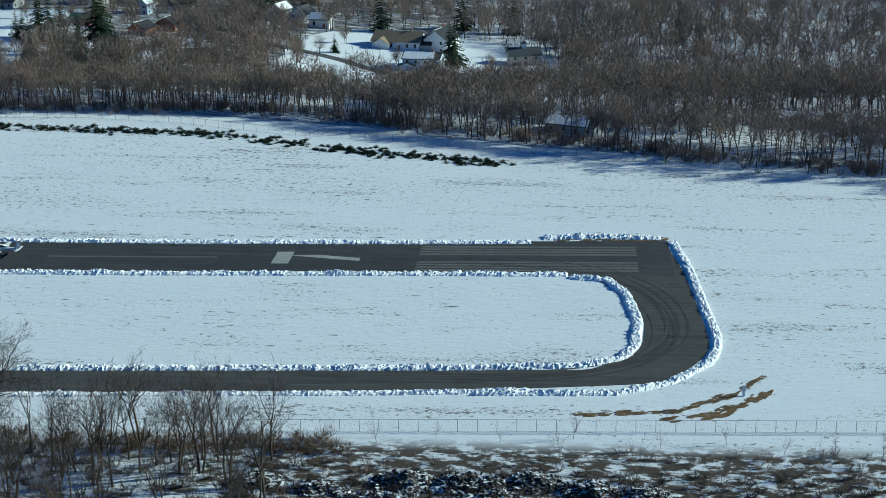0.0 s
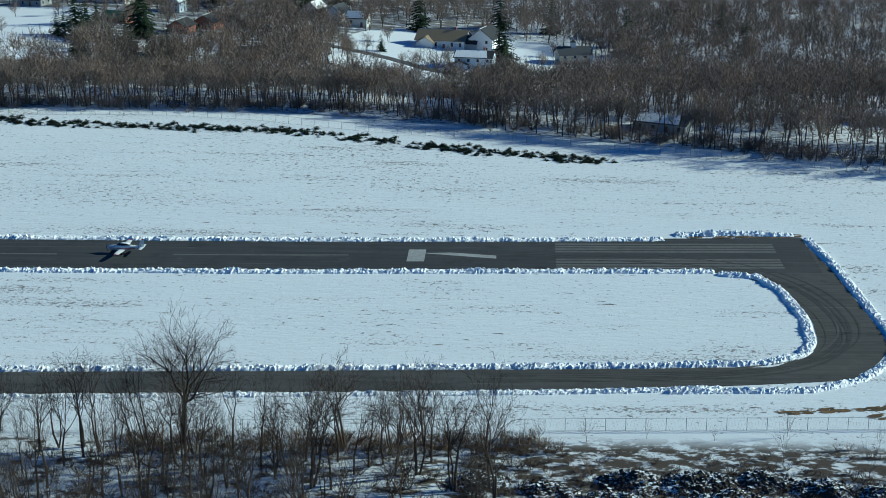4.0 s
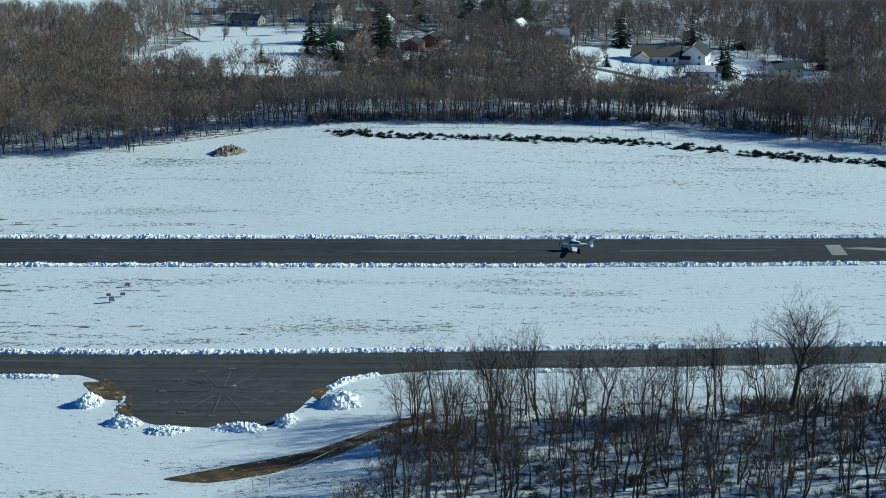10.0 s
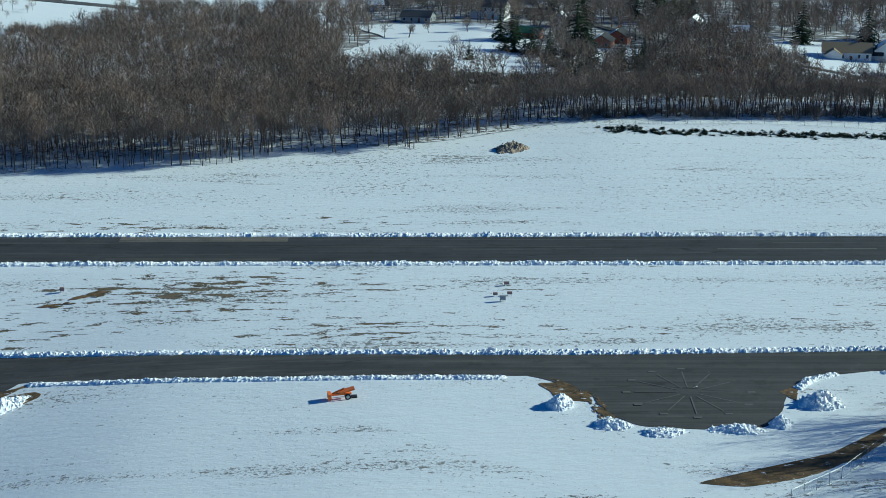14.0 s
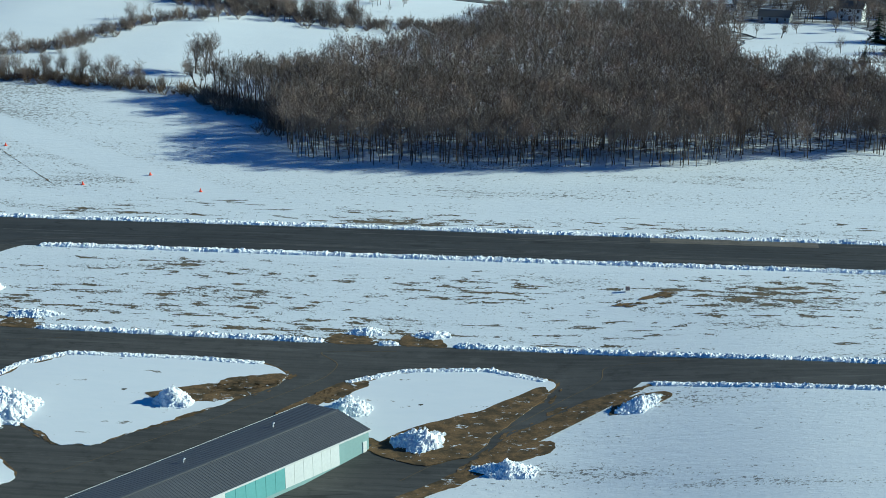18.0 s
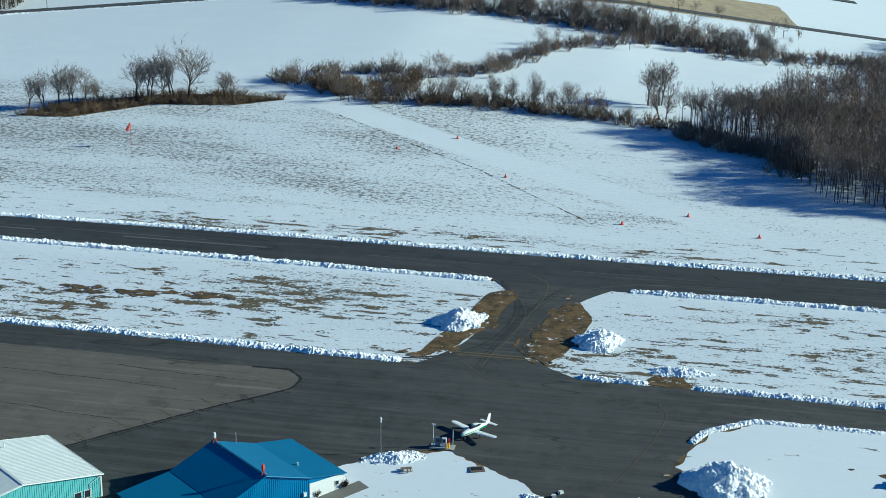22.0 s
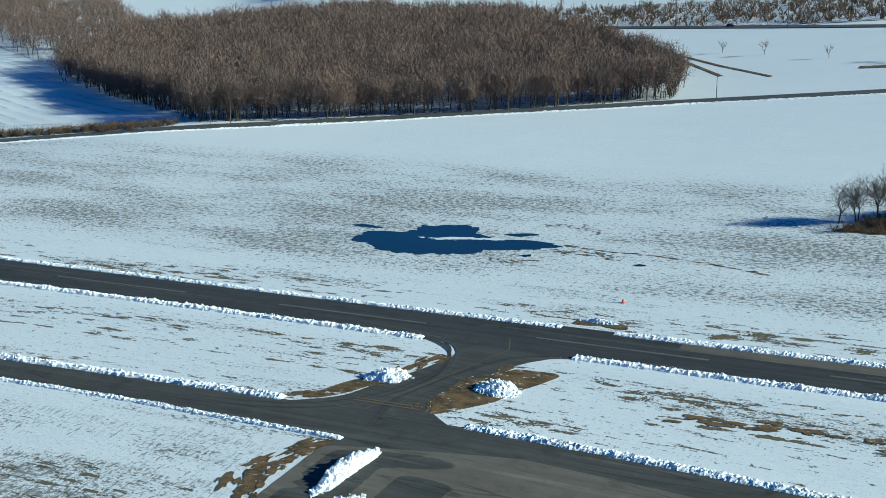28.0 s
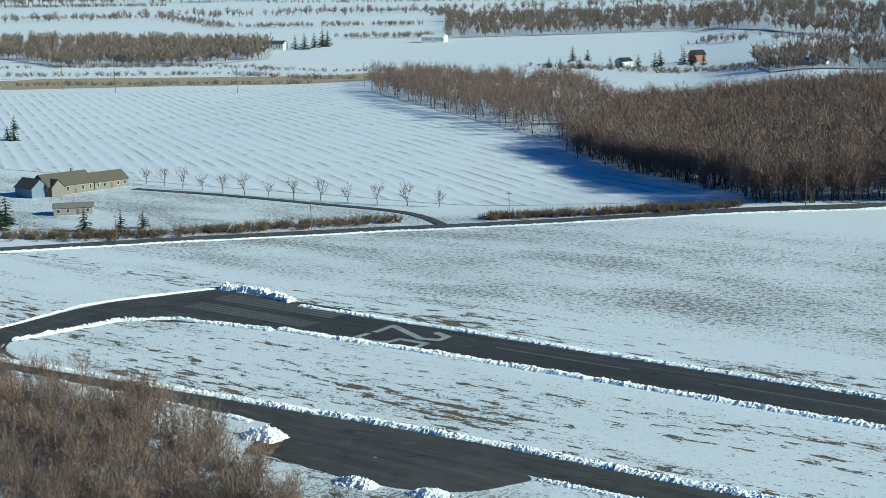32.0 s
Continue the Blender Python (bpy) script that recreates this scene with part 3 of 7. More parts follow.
# yellow lead-in lines
for pts in (((-498, -3), (-492, -10), (-492, -18), (-497, -40), (-500, -52)), ((-505, -50), (-497, -58), (-470, -62)), ((-724, 0), (-721, -8), (-727, -26), (-734, -46)), ((-320, -61), (-335.6, -63), (-335.3, -69), (-343, -77.4), (-350.5, -86.5), (-369.6, -107.8)), ((-378, -58), (-395, -59.3), (-388.7, -64.4), (-390.5, -71), (-405.7, -86.5), (-432, -112)), ((-448, -58), (-464.6, -60.8), (-461.6, -65.6), (-464, -78), (-470.6, -96.9), (-486, -125))):
    p = np.array(pts, float)
    s = np.linspace(0, len(p) - 1, 40)
    x, y = np.interp(s, range(len(p)), p[:, 0]), np.interp(s, range(len(p)), p[:, 1])
    for _ in range(4):
        x[1:-1], y[1:-1] = (x[:-2] + 2 * x[1:-1] + x[2:]) / 4, (y[:-2] + 2 * y[1:-1] + y[2:]) / 4
    tagged(sheet("lead_line", np.stack([x, x + 0.18], 1), np.stack([y, y + 0.08], 1), 0.09, M["yellow"], taxiway, 0.01))
# tar joints and cracks of the old apron, and the faded tie-down marks across its rim
def tar_band(name, pts, w, m, wob, seed, lift=0.088):
    """A thin uneven band on the land along pts."""
    p = np.array(pts, float)
    s = np.linspace(0, len(p) - 1, 24 * (len(p) - 1))
    x, y = np.interp(s, range(len(p)), p[:, 0]), np.interp(s, range(len(p)), p[:, 1])
    for _ in range(6):
        x[1:-1], y[1:-1] = (x[:-2] + 2 * x[1:-1] + x[2:]) / 4, (y[:-2] + 2 * y[1:-1] + y[2:]) / 4
    r = np.random.RandomState(seed)
    q = np.convolve(r.randn(len(s) + 4), np.ones(5) / 5, "valid") * wob
    dx, dy = np.gradient(x), np.gradient(y)
    l = np.hypot(dx, dy) + 1e-9
    nx, ny = -dy / l, dx / l
    h = w / 2 * r.uniform(0.55, 1.35, len(s))
    return tagged(sheet(name, np.stack([x + nx * (q + h), x + nx * (q - h)], 1), np.stack([y + ny * (q + h), y + ny * (q - h)], 1), lift, m, old_apron, 0.01))


tar_band("tar_joint", [(-545, -60.6), (-537, -60.6), (-533.6, -63.9), (-534.3, -68.4), (-540.1, -73.3), (-546.3, -78), (-554.2, -85), (-568, -97.6), (-582, -111)], 0.55, M["seal"], 0.12, 1)
tar_band("tar_joint", [(-546.5, -79.4), (-555, -86.9), (-568.8, -99.4), (-582, -112)], 0.16, M["seal"], 0.08, 2)
for i, (x, y) in enumerate(((-541, -74), (-544.5, -77.2), (-549.3, -81), (-556.5, -87.5), (-561, -91.4), (-535.4, -69.6), (-565.2, -95.5))):
    tar_band("crack", [(x - 1.2, y + 1.1), (x, y), (x + 1.4, y - 0.9)], 0.14, M["seal"], 0.3, 10 + i)
for i, pts in enumerate((((-622, -83.6), (-605, -82.9), (-584.7, -84.1), (-564, -86.2)), ((-640, -71), (-612, -69.5), (-585, -70.6), (-556, -72.5)), ((-650, -97), (-628, -96), (-606, -98)), ((-690, -80), (-668, -78), (-645, -80)), ((-575, -64.5), (-560, -66), (-541, -66.5)))):
    tar_band("crack", pts, 0.13, M["seal"], 0.35, 30 + i)
for i, (a, b) in enumerate((((-556.4, -81.2), (-552.2, -83.9)), ((-563.3, -86.8), (-558.8, -89.4)), ((-568.8, -92.4), (-564.7, -94.9)), ((-550.5, -75.4), (-546.4, -78)))):
    tar_band("tie_down_mark", [a, b], 0.17, M["yellow"], 0.0, 50 + i, 0.1)
tar_band("lead_line", [(-606, -57.5), (-601.5, -61.8), (-600, -66), (-600.4, -71), (-603, -76.2), (-608.9, -81), (-611.5, -84), (-612.7, -87.3), (-612.2, -92), (-618, -104)], 0.2, M["yellow"], 0.0, 60)
tar_band("lead_line", [(-583, -60), (-592.2, -67), (-600.4, -74.2), (-608.9, -81)], 0.17, M["yellow"], 0.0, 61)
# hold lines across the links
for x0, x1, yy in ((-506, -490.5, -46.6), (-738, -724.5, -41.5)):
    for k in range(2):
        tagged(strip_x("hold_line", x0, x1, yy - k * 1.1, yy - k * 1.1 + 0.45, 0.092, M["yellow"], taxiway, step=2, across=2))
# compass rose
rose = new("compass_rose")
rose.location = (-204, -84, 0)
rose.parent = pad
for i in range(12):
    a = 2 * math.pi * i / 12
    bm = bmesh.new()
    d, nn = Vector((math.cos(a), math.sin(a), 0)), Vector((-math.sin(a), math.cos(a), 0)) * 0.13
    bm.faces.new([bm.verts.new(v + Vector((0, 0, gz(-204, -84) + 0.10))) for v in (d * 2 - nn, d * 9.5 - nn, d * 9.5 + nn, d * 2 + nn)])
    part("rose_line", bm, M["faded"], rose)
    part("rose_figure", boxes((-0.7, 0.7, -0.35, 0.35, 0.0, 0.02)), M["faded"], rose).location = d * 11 + Vector((0, 0, gz(-204, -84) + 0.085))


# ---- snow: ploughed banks and heaps ----
def bank(points, width=1.7, height=0.75, seed=0, step=0.30, name="snow_bank", label="lumpy white ploughed snow bank along the pavement edge"):
    p = np.array(points, float)
    d = np.r_[0, np.cumsum(np.hypot(*np.diff(p, axis=0).T))]
    s = np.arange(0, d[-1], step)
    x, y = np.interp(s, d, p[:, 0]), np.interp(s, d, p[:, 1])
    for _ in range(10):
        x[1:-1], y[1:-1] = (x[:-2] + 2 * x[1:-1] + x[2:]) / 4, (y[:-2] + 2 * y[1:-1] + y[2:]) / 4
    t = np.stack([np.gradient(x), np.gradient(y)], 1)
    t /= np.hypot(*t.T)[:, None]
    m = 9
    u = np.linspace(-1, 1, m)
    rs = np.random.RandomState(seed)
    n = len(s)
    big = np.convolve(rs.rand(n + 40), np.ones(11) / 11, "same")[20:20 + n]
    h = height * 0.95 * (0.80 + 0.13 * (big - big.mean()) / (big.std() + 1e-6))
    h = np.clip(h, height * 0.25, height * 1.6)
    h[:3] *= [0.2, 0.5, 0.8]
    h[-3:] *= [0.8, 0.5, 0.2]
    prof = np.clip(1.9 * (1 - np.abs(u)), 0, 1)
    lump = rs.rand(n + 6, m)
    lump = (lump[:-6] + lump[1:-5] * 2 + lump[2:-4])[:n] / 4
    lump = np.clip((lump - 0.5) * 2.6 + 0.55, 0.0, 1.3)
    chunk = rs.rand(n, m)
    Z = h[:, None] * prof * (0.42 + 0.15 * lump + 1.05 * chunk ** 2)
    w = width * 0.58 * (0.75 + 0.5 * np.convolve(rs.rand(n + 10), np.ones(5) / 5, "same")[5:5 + n])
    off = u * w[:, None] + rs.randn(n, m) * 0.07
    X, Y = x[:, None] - t[:, 1:] * off + rs.randn(n, m) * 0.07, y[:, None] + t[:, :1] * off
    Z[:, 0] = Z[:, -1] = -0.15
    Z[0] = Z[-1] = -0.15
    P = np.stack([X, Y, ground(X, Y) + 0.05 + Z], -1)
    whole = new(name)
    for k in range(0, n - 1, 130):
        row = P[k:k + 131]
        ob = tri_mesh("bank_section", row.reshape(-1, 3), grid(None, len(row), m), M["snow"], whole)
        if ob.data.polygons[len(ob.data.polygons) // 2].normal.z < 0:
            ob.data.flip_normals()
    return tagged(whole, label, "snow bank", "ploughed snow banks")


def along(knots, x0, x1, off=0.0, exact=True):
    x = np.linspace(x0, x1, 120)
    y = np.interp(x, *np.array(knots, float).T) if exact else curve_at(x, knots)
    return np.stack([x, y + off], 1)


rwf, rwn = RW_FAR, RW_NEAR
bank(along(rwf, -966, -716), 2.0, 0.45, 1)
bank(along(rwf, -705, -480), 2.2, 0.5, 2)
bank(along(rwf, -480, -22), 2.3, 0.52, 22)
bank(along(rwn, -953, -740), 2.4, 0.62, 3)
bank(along(rwn, -708, -505), 2.4, 0.62, 4)
bank(along(rwn, -474, -14), 2.1, 0.58, 5)
bank([(-14, rw_mid(-14) - 12.2), (-6.5, -10), (-3, -18), (-1.3, -33), (-2.3, -45.5), (-5, -51.5), (-12, -55), (-30, -57)], 2.0, 0.65, 6)
bank([(8, 16), (10.3, -3), (11.3, -20), (12.5, -40), (12, -46), (10, -53), (3, -61.5), (-6, -66.5), (-30, -67.8)], 1.8, 0.58, 7)
bank(along(TW_FAR, -298, -28, 0.65, False), 2.0, 0.58, 8)
bank(along(TW_FAR, -366, -298, 0.65, False), 2.0, 0.58, 9)
bank(along(TW_FAR, -382.5, -378, 0.65, False), 2.0, 0.58, 23)
bank(along(TW_FAR, -457, -394, 0.65, False), 2.0, 0.58, 10)
bank(along(TW_FAR, -480, -466, 0.65, False), 2.0, 0.58, 24)
bank(along(TW_FAR, -714, -516, 0.65, False), 2.3, 0.62, 11)
bank(along(TW_FAR, -1000, -750, 0.65, False), 2.3, 0.62, 12)
bank(along(TW_NEAR, -990, -910, -0.9, False), 1.5, 0.45, 13)
bank(along(TW_NEAR, -842, -731, -0.9, False), 1.5, 0.45, 14)
bank(along(TW_NEAR, -326, -236, -0.9, False), 1.6, 0.45, 15)
bank(along(TW_NEAR, -168, -20, -0.9, False), 1.6, 0.45, 16)
bank([(-176, -75.5), (-182, -79), (-185, -83)], 1.8, 0.58, 17)
bank([(-1019, -46), (-1018, -20), (-1007, 4), (-1001, 14)], 1.2, 0.35, 18)
bank([(-1006, -50), (-996, -24), (-984, -16.5), (-953, -12.5)], 1.9, 0.65, 19)
bank([(-1000, 15), (-985, 15.5), (-970, 12)], 3.0, 1.4, 20)
bank([(-20, 17.5), (-8, 18.5), (6, 18)], 2.6, 0.8, 21)


def heap(x, y, r, h, stretch=1.0, turn=0.0, seed=0, label="tall heap of ploughed snow with rough blocks", name="snow_heap", category="snow heap", group="ploughed snow heaps", mat=None):
    """A heap of ploughed snow: a lumpy mound with blocks fallen round it."""
    rs = np.random.RandomState(seed + 100)
    step = 0.16 if r < 4 else 0.20
    u, v = np.arange(-1.45 * r * stretch, 1.45 * r * stretch, step), np.arange(-1.45 * r, 1.45 * r, step)
    X, Y = np.meshgrid(u, v, indexing="ij")
    X, Y = X + (rs.rand(*X.shape) - 0.5) * step * 0.6, Y + (rs.rand(*X.shape) - 0.5) * step * 0.6
    a = np.arctan2(Y, X / stretch)
    bulge = rs.rand(5) * 6.28
    rim = 1 + 0.10 * np.sin(2 * a + bulge[0]) + 0.10 * np.sin(3 * a + bulge[1]) + 0.07 * np.sin(5 * a + bulge[2]) + 0.05 * np.sin(9 * a + bulge[3])
    f = np.hypot(X / stretch, Y) / (r * rim)
    Z = h * 0.86 * (1 - np.minimum(f, 1.3) ** 1.25) * (1 + 0.2 * np.sin(a * 2 + seed) * f)
    for reach, high in ((r * 0.5, 0.11 * h), (r * 0.2, 0.07 * h), (0.45, 0.09)):
        k = max(1, int(reach / step))
        rough = rs.randn(X.shape[0] + 4 * k, X.shape[1] + 4 * k)
        for _ in range(2):
            for ax in (0, 1):
                rough = np.apply_along_axis(lambda q: np.convolve(q, np.ones(k) / k, "same"), ax, rough)
        rough = rough[2 * k:-2 * k, 2 * k:-2 * k]
        Z += high * np.clip(rough / rough.std(), -1.6, 1.9) * np.clip(1.1 - f, 0, 1)
    under = Z.copy()
    ins = np.argwhere(f < 1.03)
    for k in range(int(46 * r * r * stretch / (1 + r / 8))):
        i, j = ins[rs.randint(len(ins))]
        size = (0.10 + 0.26 * rs.rand() ** 3) * min(1.4, 0.6 + h / 6)
        w = int(1.5 * size / step) + 2
        box_ = np.s_[max(0, i - w):i + w + 1, max(0, j - w):j + w + 1]
        g = rs.rand() * 6.28
        dx, dy = X[box_] - X[i, j], Y[box_] - Y[i, j]
        p, q = (dx * math.cos(g) + dy * math.sin(g)) / size, (dy * math.cos(g) - dx * math.sin(g)) / (size * (0.6 + 0.4 * rs.rand()))
        top = under[i, j] + size * (0.1 + 0.6 * rs.rand()) + size * (0.45 * rs.randn() * p + 0.35 * rs.randn() * q)
        Z[box_] = np.maximum(Z[box_], np.where(np.maximum(abs(p), abs(q)) < 1, np.minimum(top, under[i, j] + size * 1.3), -9))
    Z = np.maximum(Z, -0.5)
    c, s = math.cos(radians(turn)), math.sin(radians(turn))
    X, Y = x + X * c - Y * s, y + X * s + Y * c
    V = np.stack([X, Y, ground(X, Y) + Z], -1).reshape(-1, 3)
    quads = grid(None, *X.shape)
    quads = quads[(Z.ravel()[quads] > -0.4).any(1)]
    used, quads = np.unique(quads, return_inverse=True)
    V, quads = V[used], quads.reshape(-1, 4)
    mat = mat or M["snow"]
    whole = new(name)
    tri_mesh("mound", V, quads, mat, whole)
    cube = np.array([(x0, y0, z0) for x0 in (-1, 1) for y0 in (-1, 1) for z0 in (-1, 1)], float)
    cf = np.array([(0, 1, 3, 2), (4, 6, 7, 5), (0, 4, 5, 1), (2, 3, 7, 6), (0, 2, 6, 4), (1, 5, 7, 3)])
    for k in range(int(14 + 6 * r)):
        g = rs.rand() * 2 * np.pi
        d = rs.rand() ** 0.6 * 1.08
        size = (0.06 + 0.26 * rs.rand() ** 3) * min(1.6, 0.5 + r / 6)
        lx, ly = math.cos(g) * d * r * stretch, math.sin(g) * d * r
        bx, by = x + lx * c - ly * s, y + lx * s + ly * c
        bz = gz(bx, by) + max(0, h * (1 - min(1, d) ** 1.9)) * 0.9
        rot = np.array(Euler(rs.rand(3) * 6).to_matrix())
        tri_mesh("snow_block", (cube * (1 + 0.5 * (rs.rand(8, 3) - 0.5)) * size * (1, 1, 0.8)) @ rot.T + (bx, by, bz), cf, mat, whole)
    return tagged(whole, label, category, group)


HEAPS = [(-182, -89, 3.1, 2.5, 1.25, 10), (-227, -89.5, 2.2, 2.2, 1.15, 0), (-219, -98, 2.0, 1.4, 1.5, -20), (-210.5, -101, 1.8, 0.9, 2.0, 0), (-198, -100, 1.8, 1.1, 2.6, 0), (-190.5, -97.5, 1.7, 1.5, 1.6, 60),
         (-450, -90, 6.0, 4.4, 1.25, -40), (-418, -83, 3.4, 3.0, 1.1, 0), (-383, -83, 3.4, 3.0, 1.2, 20), (-368, -94.5, 3.9, 3.2, 1.2, 10), (-328, -80, 2.4, 2.0, 2.0, 30), (-351, -103.5, 2.6, 2.0, 2.2, 0), (-444, -117, 4.0, 3.3, 1.15, 0),
         (-478, -37, 4.0, 3.2, 1.2, 30), (-461, -47.5, 2.2, 1.2, 2.6, 0), (-386, -49.5, 2.0, 1.2, 2.2, 0), (-371.5, -50, 1.9, 1.0, 2.2, 0), (-508, -32.5, 4.2, 3.0, 1.4, 10), (-737, -30, 2.9, 2.2, 1.6, 15), (-715, -28.5, 3.0, 2.2, 1.6, 10),
         (-616, -70.5, 6.0, 4.2, 1.7, 15), (-601, -98, 6.0, 4.2, 1.7, 10), (-724.4, -71, 2.0, 2.6, 5.0, 88), (-718, -84, 2.4, 2.6, 2.8, 70), (-901, -67, 3.2, 2.2, 1.6, 0), (-853, -75.5, 2.0, 1.4, 2.2, 10), (-868, -77.5, 2.0, 1.5, 2.4, 0), (-710, 15.4, 1.0, 0.9, 4.5, 0), (-482, -100, 1.6, 0.8, 1.5, 0), (-508, -91, 2.2, 1.4, 2.6, 20)]
for i, (x, y, r, h, st, tu) in enumerate(HEAPS):
    heap(x, y, r, h, st, tu, i)

# the dark rocky bank below the boundary fence
n = Nodes("dark_rock_and_earth", 0.9)
up = n.t.nodes.new("ShaderNodeSeparateXYZ")
n.link(n.t.nodes.new("ShaderNodeNewGeometry").outputs["Normal"], up.inputs[0])
lying = n.step(n.calc("ADD", up.outputs[2], n.calc("MULTIPLY", n.noise(n.place(), 0.9, 4), 0.5)), 1.10, 1.20)
ROCK = n.done(n.mix(lying, n.mix(n.noise(n.place(), 1.5, 4), (0.022, 0.019, 0.017), (0.06, 0.05, 0.042)), (0.76, 0.78, 0.82)), n.noise(n.place(), 3.0, 4), 0.6, 0.15)
for i, (x, y, r, h, st, tu) in enumerate(((-59, -101, 3.0, 1.5, 1.4, 10), (-49, -103, 2.6, 1.2, 1.6, -10), (-37, -100.5, 3.4, 1.9, 1.5, 0), (-28, -100.5, 3.6, 2.0, 1.6, 8), (-19, -99.5, 3.2, 1.8, 1.5, -12), (-11, -101.5, 3.4, 1.7, 1.4, 0), (-3, -103, 3.0, 1.5, 1.6, 10), (-24, -105, 3.0, 1.6, 1.9, 0), (-40, -106, 3.0, 1.6, 1.8, 0))):
    heap(x, y, r, h, st, tu, i + 200, "dark rocky earth bank with snow lying on its ledges", "rock_bank", "rock", "rocks below the fence", ROCK)

# ---- snow-covered turf islands on the apron, each with a brown rim ----
ISLES = [[(-460, -85.6), (-455, -71.5), (-446, -64.6), (-420, -64.4), (-403, -65.2), (-397.5, -69.5), (-399, -74.3), (-409, -84.2), (-428, -101.1), (-433, -101.4), (-447, -92.3)],
         [(-397, -86), (-388, -73), (-375, -65.6), (-358, -64.4), (-344, -69.1), (-345, -74.9), (-358, -84.9), (-368, -101), (-377, -95)],
         [(-520, -97), (-511, -91), (-500, -86), (-483, -96.3), (-480, -100.1), (-487, -110), (-501, -126.4), (-520, -132)],
         [(-461, -98.3), (-446, -104.4), (-437, -112.8), (-440, -121), (-452, -124), (-452, -114)]]
for i, k in enumerate(ISLES):
    c = np.array(k).mean(0)
    turf = blob("turf_verge", k, 0.075, M["turf"], rough=0.35, seed=i)
    tagged(turf, "brown bare turf rim of a grass island", "turf", kind="structure")
    top = blob("snow_island", [tuple(c + (np.array(p) - c) * (0.985 - 0.015 * (j % 3)) + (0.35, -0.25)) for j, p in enumerate(k)], 0.15, M["isle"], rough=0.75, seed=i + 20)
    tagged(top, "smooth snow lying over a grass island", "snow", kind="structure")
VERGES = [[(-500, -14), (-497.5, -17), (-502, -32), (-506, -42), (-514, -51), (-512, -42), (-507, -28), (-505, -17)], [(-484, -18), (-488, -24), (-493, -42), (-488, -49), (-484, -44), (-480, -28)], [(-735, -28), (-742, -42), (-748, -45.5), (-744, -36), (-730, -15), (-733, -14)],
          [(-716, -17), (-720, -25), (-724, -38), (-722, -44), (-715, -36), (-706, -17)], [(-716, 12.5), (-714, 16.5), (-704, 16), (-702, 12.5)], [(-393, -50), (-386, -49.5), (-383, -55.2), (-394, -55.2)], [(-378, -50), (-371, -50), (-367, -55.6), (-378, -55.6)], [(-466, -49), (-460, -49), (-457, -54.2), (-466, -54.2)], [(-231, -79), (-225, -80), (-221, -88), (-226, -88)], [(-188, -84), (-184, -80), (-186, -88)], [(-903, -63), (-899, -75), (-893, -75), (-897, -66)], [(-15, 17), (0, 18.3), (7, 17), (0, 15.6)], [(-985, 12), (-972, 14), (-966, 12), (-975, 11.4)],
          [(-326, -71.5), (-333, -74), (-340, -80), (-352, -91), (-357, -102), (-371, -115), (-391, -149), (-389, -149), (-368, -116), (-354, -104), (-348, -92), (-335, -79), (-328, -74.5)], [(-332, -77), (-325, -74), (-321, -76), (-327, -82), (-335, -84)], [(-350, -94), (-343, -92), (-343, -97), (-352, -101)],
          [(-411, -73), (-398, -70), (-399, -75), (-412, -80)], [(-392, -78), (-385, -72), (-380, -72), (-388, -82)], [(-378, -98), (-366, -103), (-358, -99), (-351, -85), (-345, -75), (-347, -71), (-353, -77.5), (-360, -83.5), (-369, -88), (-374, -93)], [(-425.5, -81), (-412, -75.5), (-400, -72), (-398.5, -75), (-408, -82.5), (-417, -84)], [(-398, -86.5), (-390, -76), (-384, -70.5), (-380, -71.5), (-386, -77.5), (-393, -86)]]
for i, k in enumerate(VERGES):
    tagged(blob("bare_verge", k, 0.19 if i > 15 else 0.08, M["turf"], rough=0.5, seed=i + 50), "bare brown turf scraped clear of snow", "turf", kind="structure")
ditch = blob("ditch", [(-208, -119.5), (-196, -114.5), (-185, -109.3), (-176, -101.8), (-166, -92.3), (-164.5, -95), (-172, -101.5), (-181, -111), (-190, -117.3), (-200, -121)], 0.05, M["turf"], rough=0.3, seed=3)
tagged(ditch, "dark bare drainage ditch in the snow", "ditch", kind="structure")

for i, pts in enumerate(([(-457, -76), (-454.5, -71), (-446, -65.2), (-420, -65), (-404, -65.8)], [(-386, -72.5), (-375, -66.4), (-358, -65.2), (-346, -69.4)])):
    bank(pts, 1.7, 0.42, 60 + i)

# dark and polished tyre streaks where aeroplanes turn
def streak(name, pts, width, mat, parent, lift=0.083):
    p = np.array(pts, float)
    s = np.linspace(0, len(p) - 1, 60)
    x, y = np.interp(s, range(len(p)), p[:, 0]), np.interp(s, range(len(p)), p[:, 1])
    for _ in range(16):
        x[1:-1], y[1:-1] = (x[:-2] + 2 * x[1:-1] + x[2:]) / 4, (y[:-2] + 2 * y[1:-1] + y[2:]) / 4
    t = np.stack([np.gradient(x), np.gradient(y)], 1)
    t /= np.hypot(*t.T)[:, None] + 1e-9
    w = width * np.interp(np.linspace(0, 1, 60), [0, 0.15, 0.8, 1], [0.1, 1, 1, 0.1])
    u = np.array((-0.5, 0.5))
    sheet(name, x[:, None] - t[:, 1:] * u * w[:, None], y[:, None] + t[:, :1] * u * w[:, None], lift, M[mat], parent, 0.005)


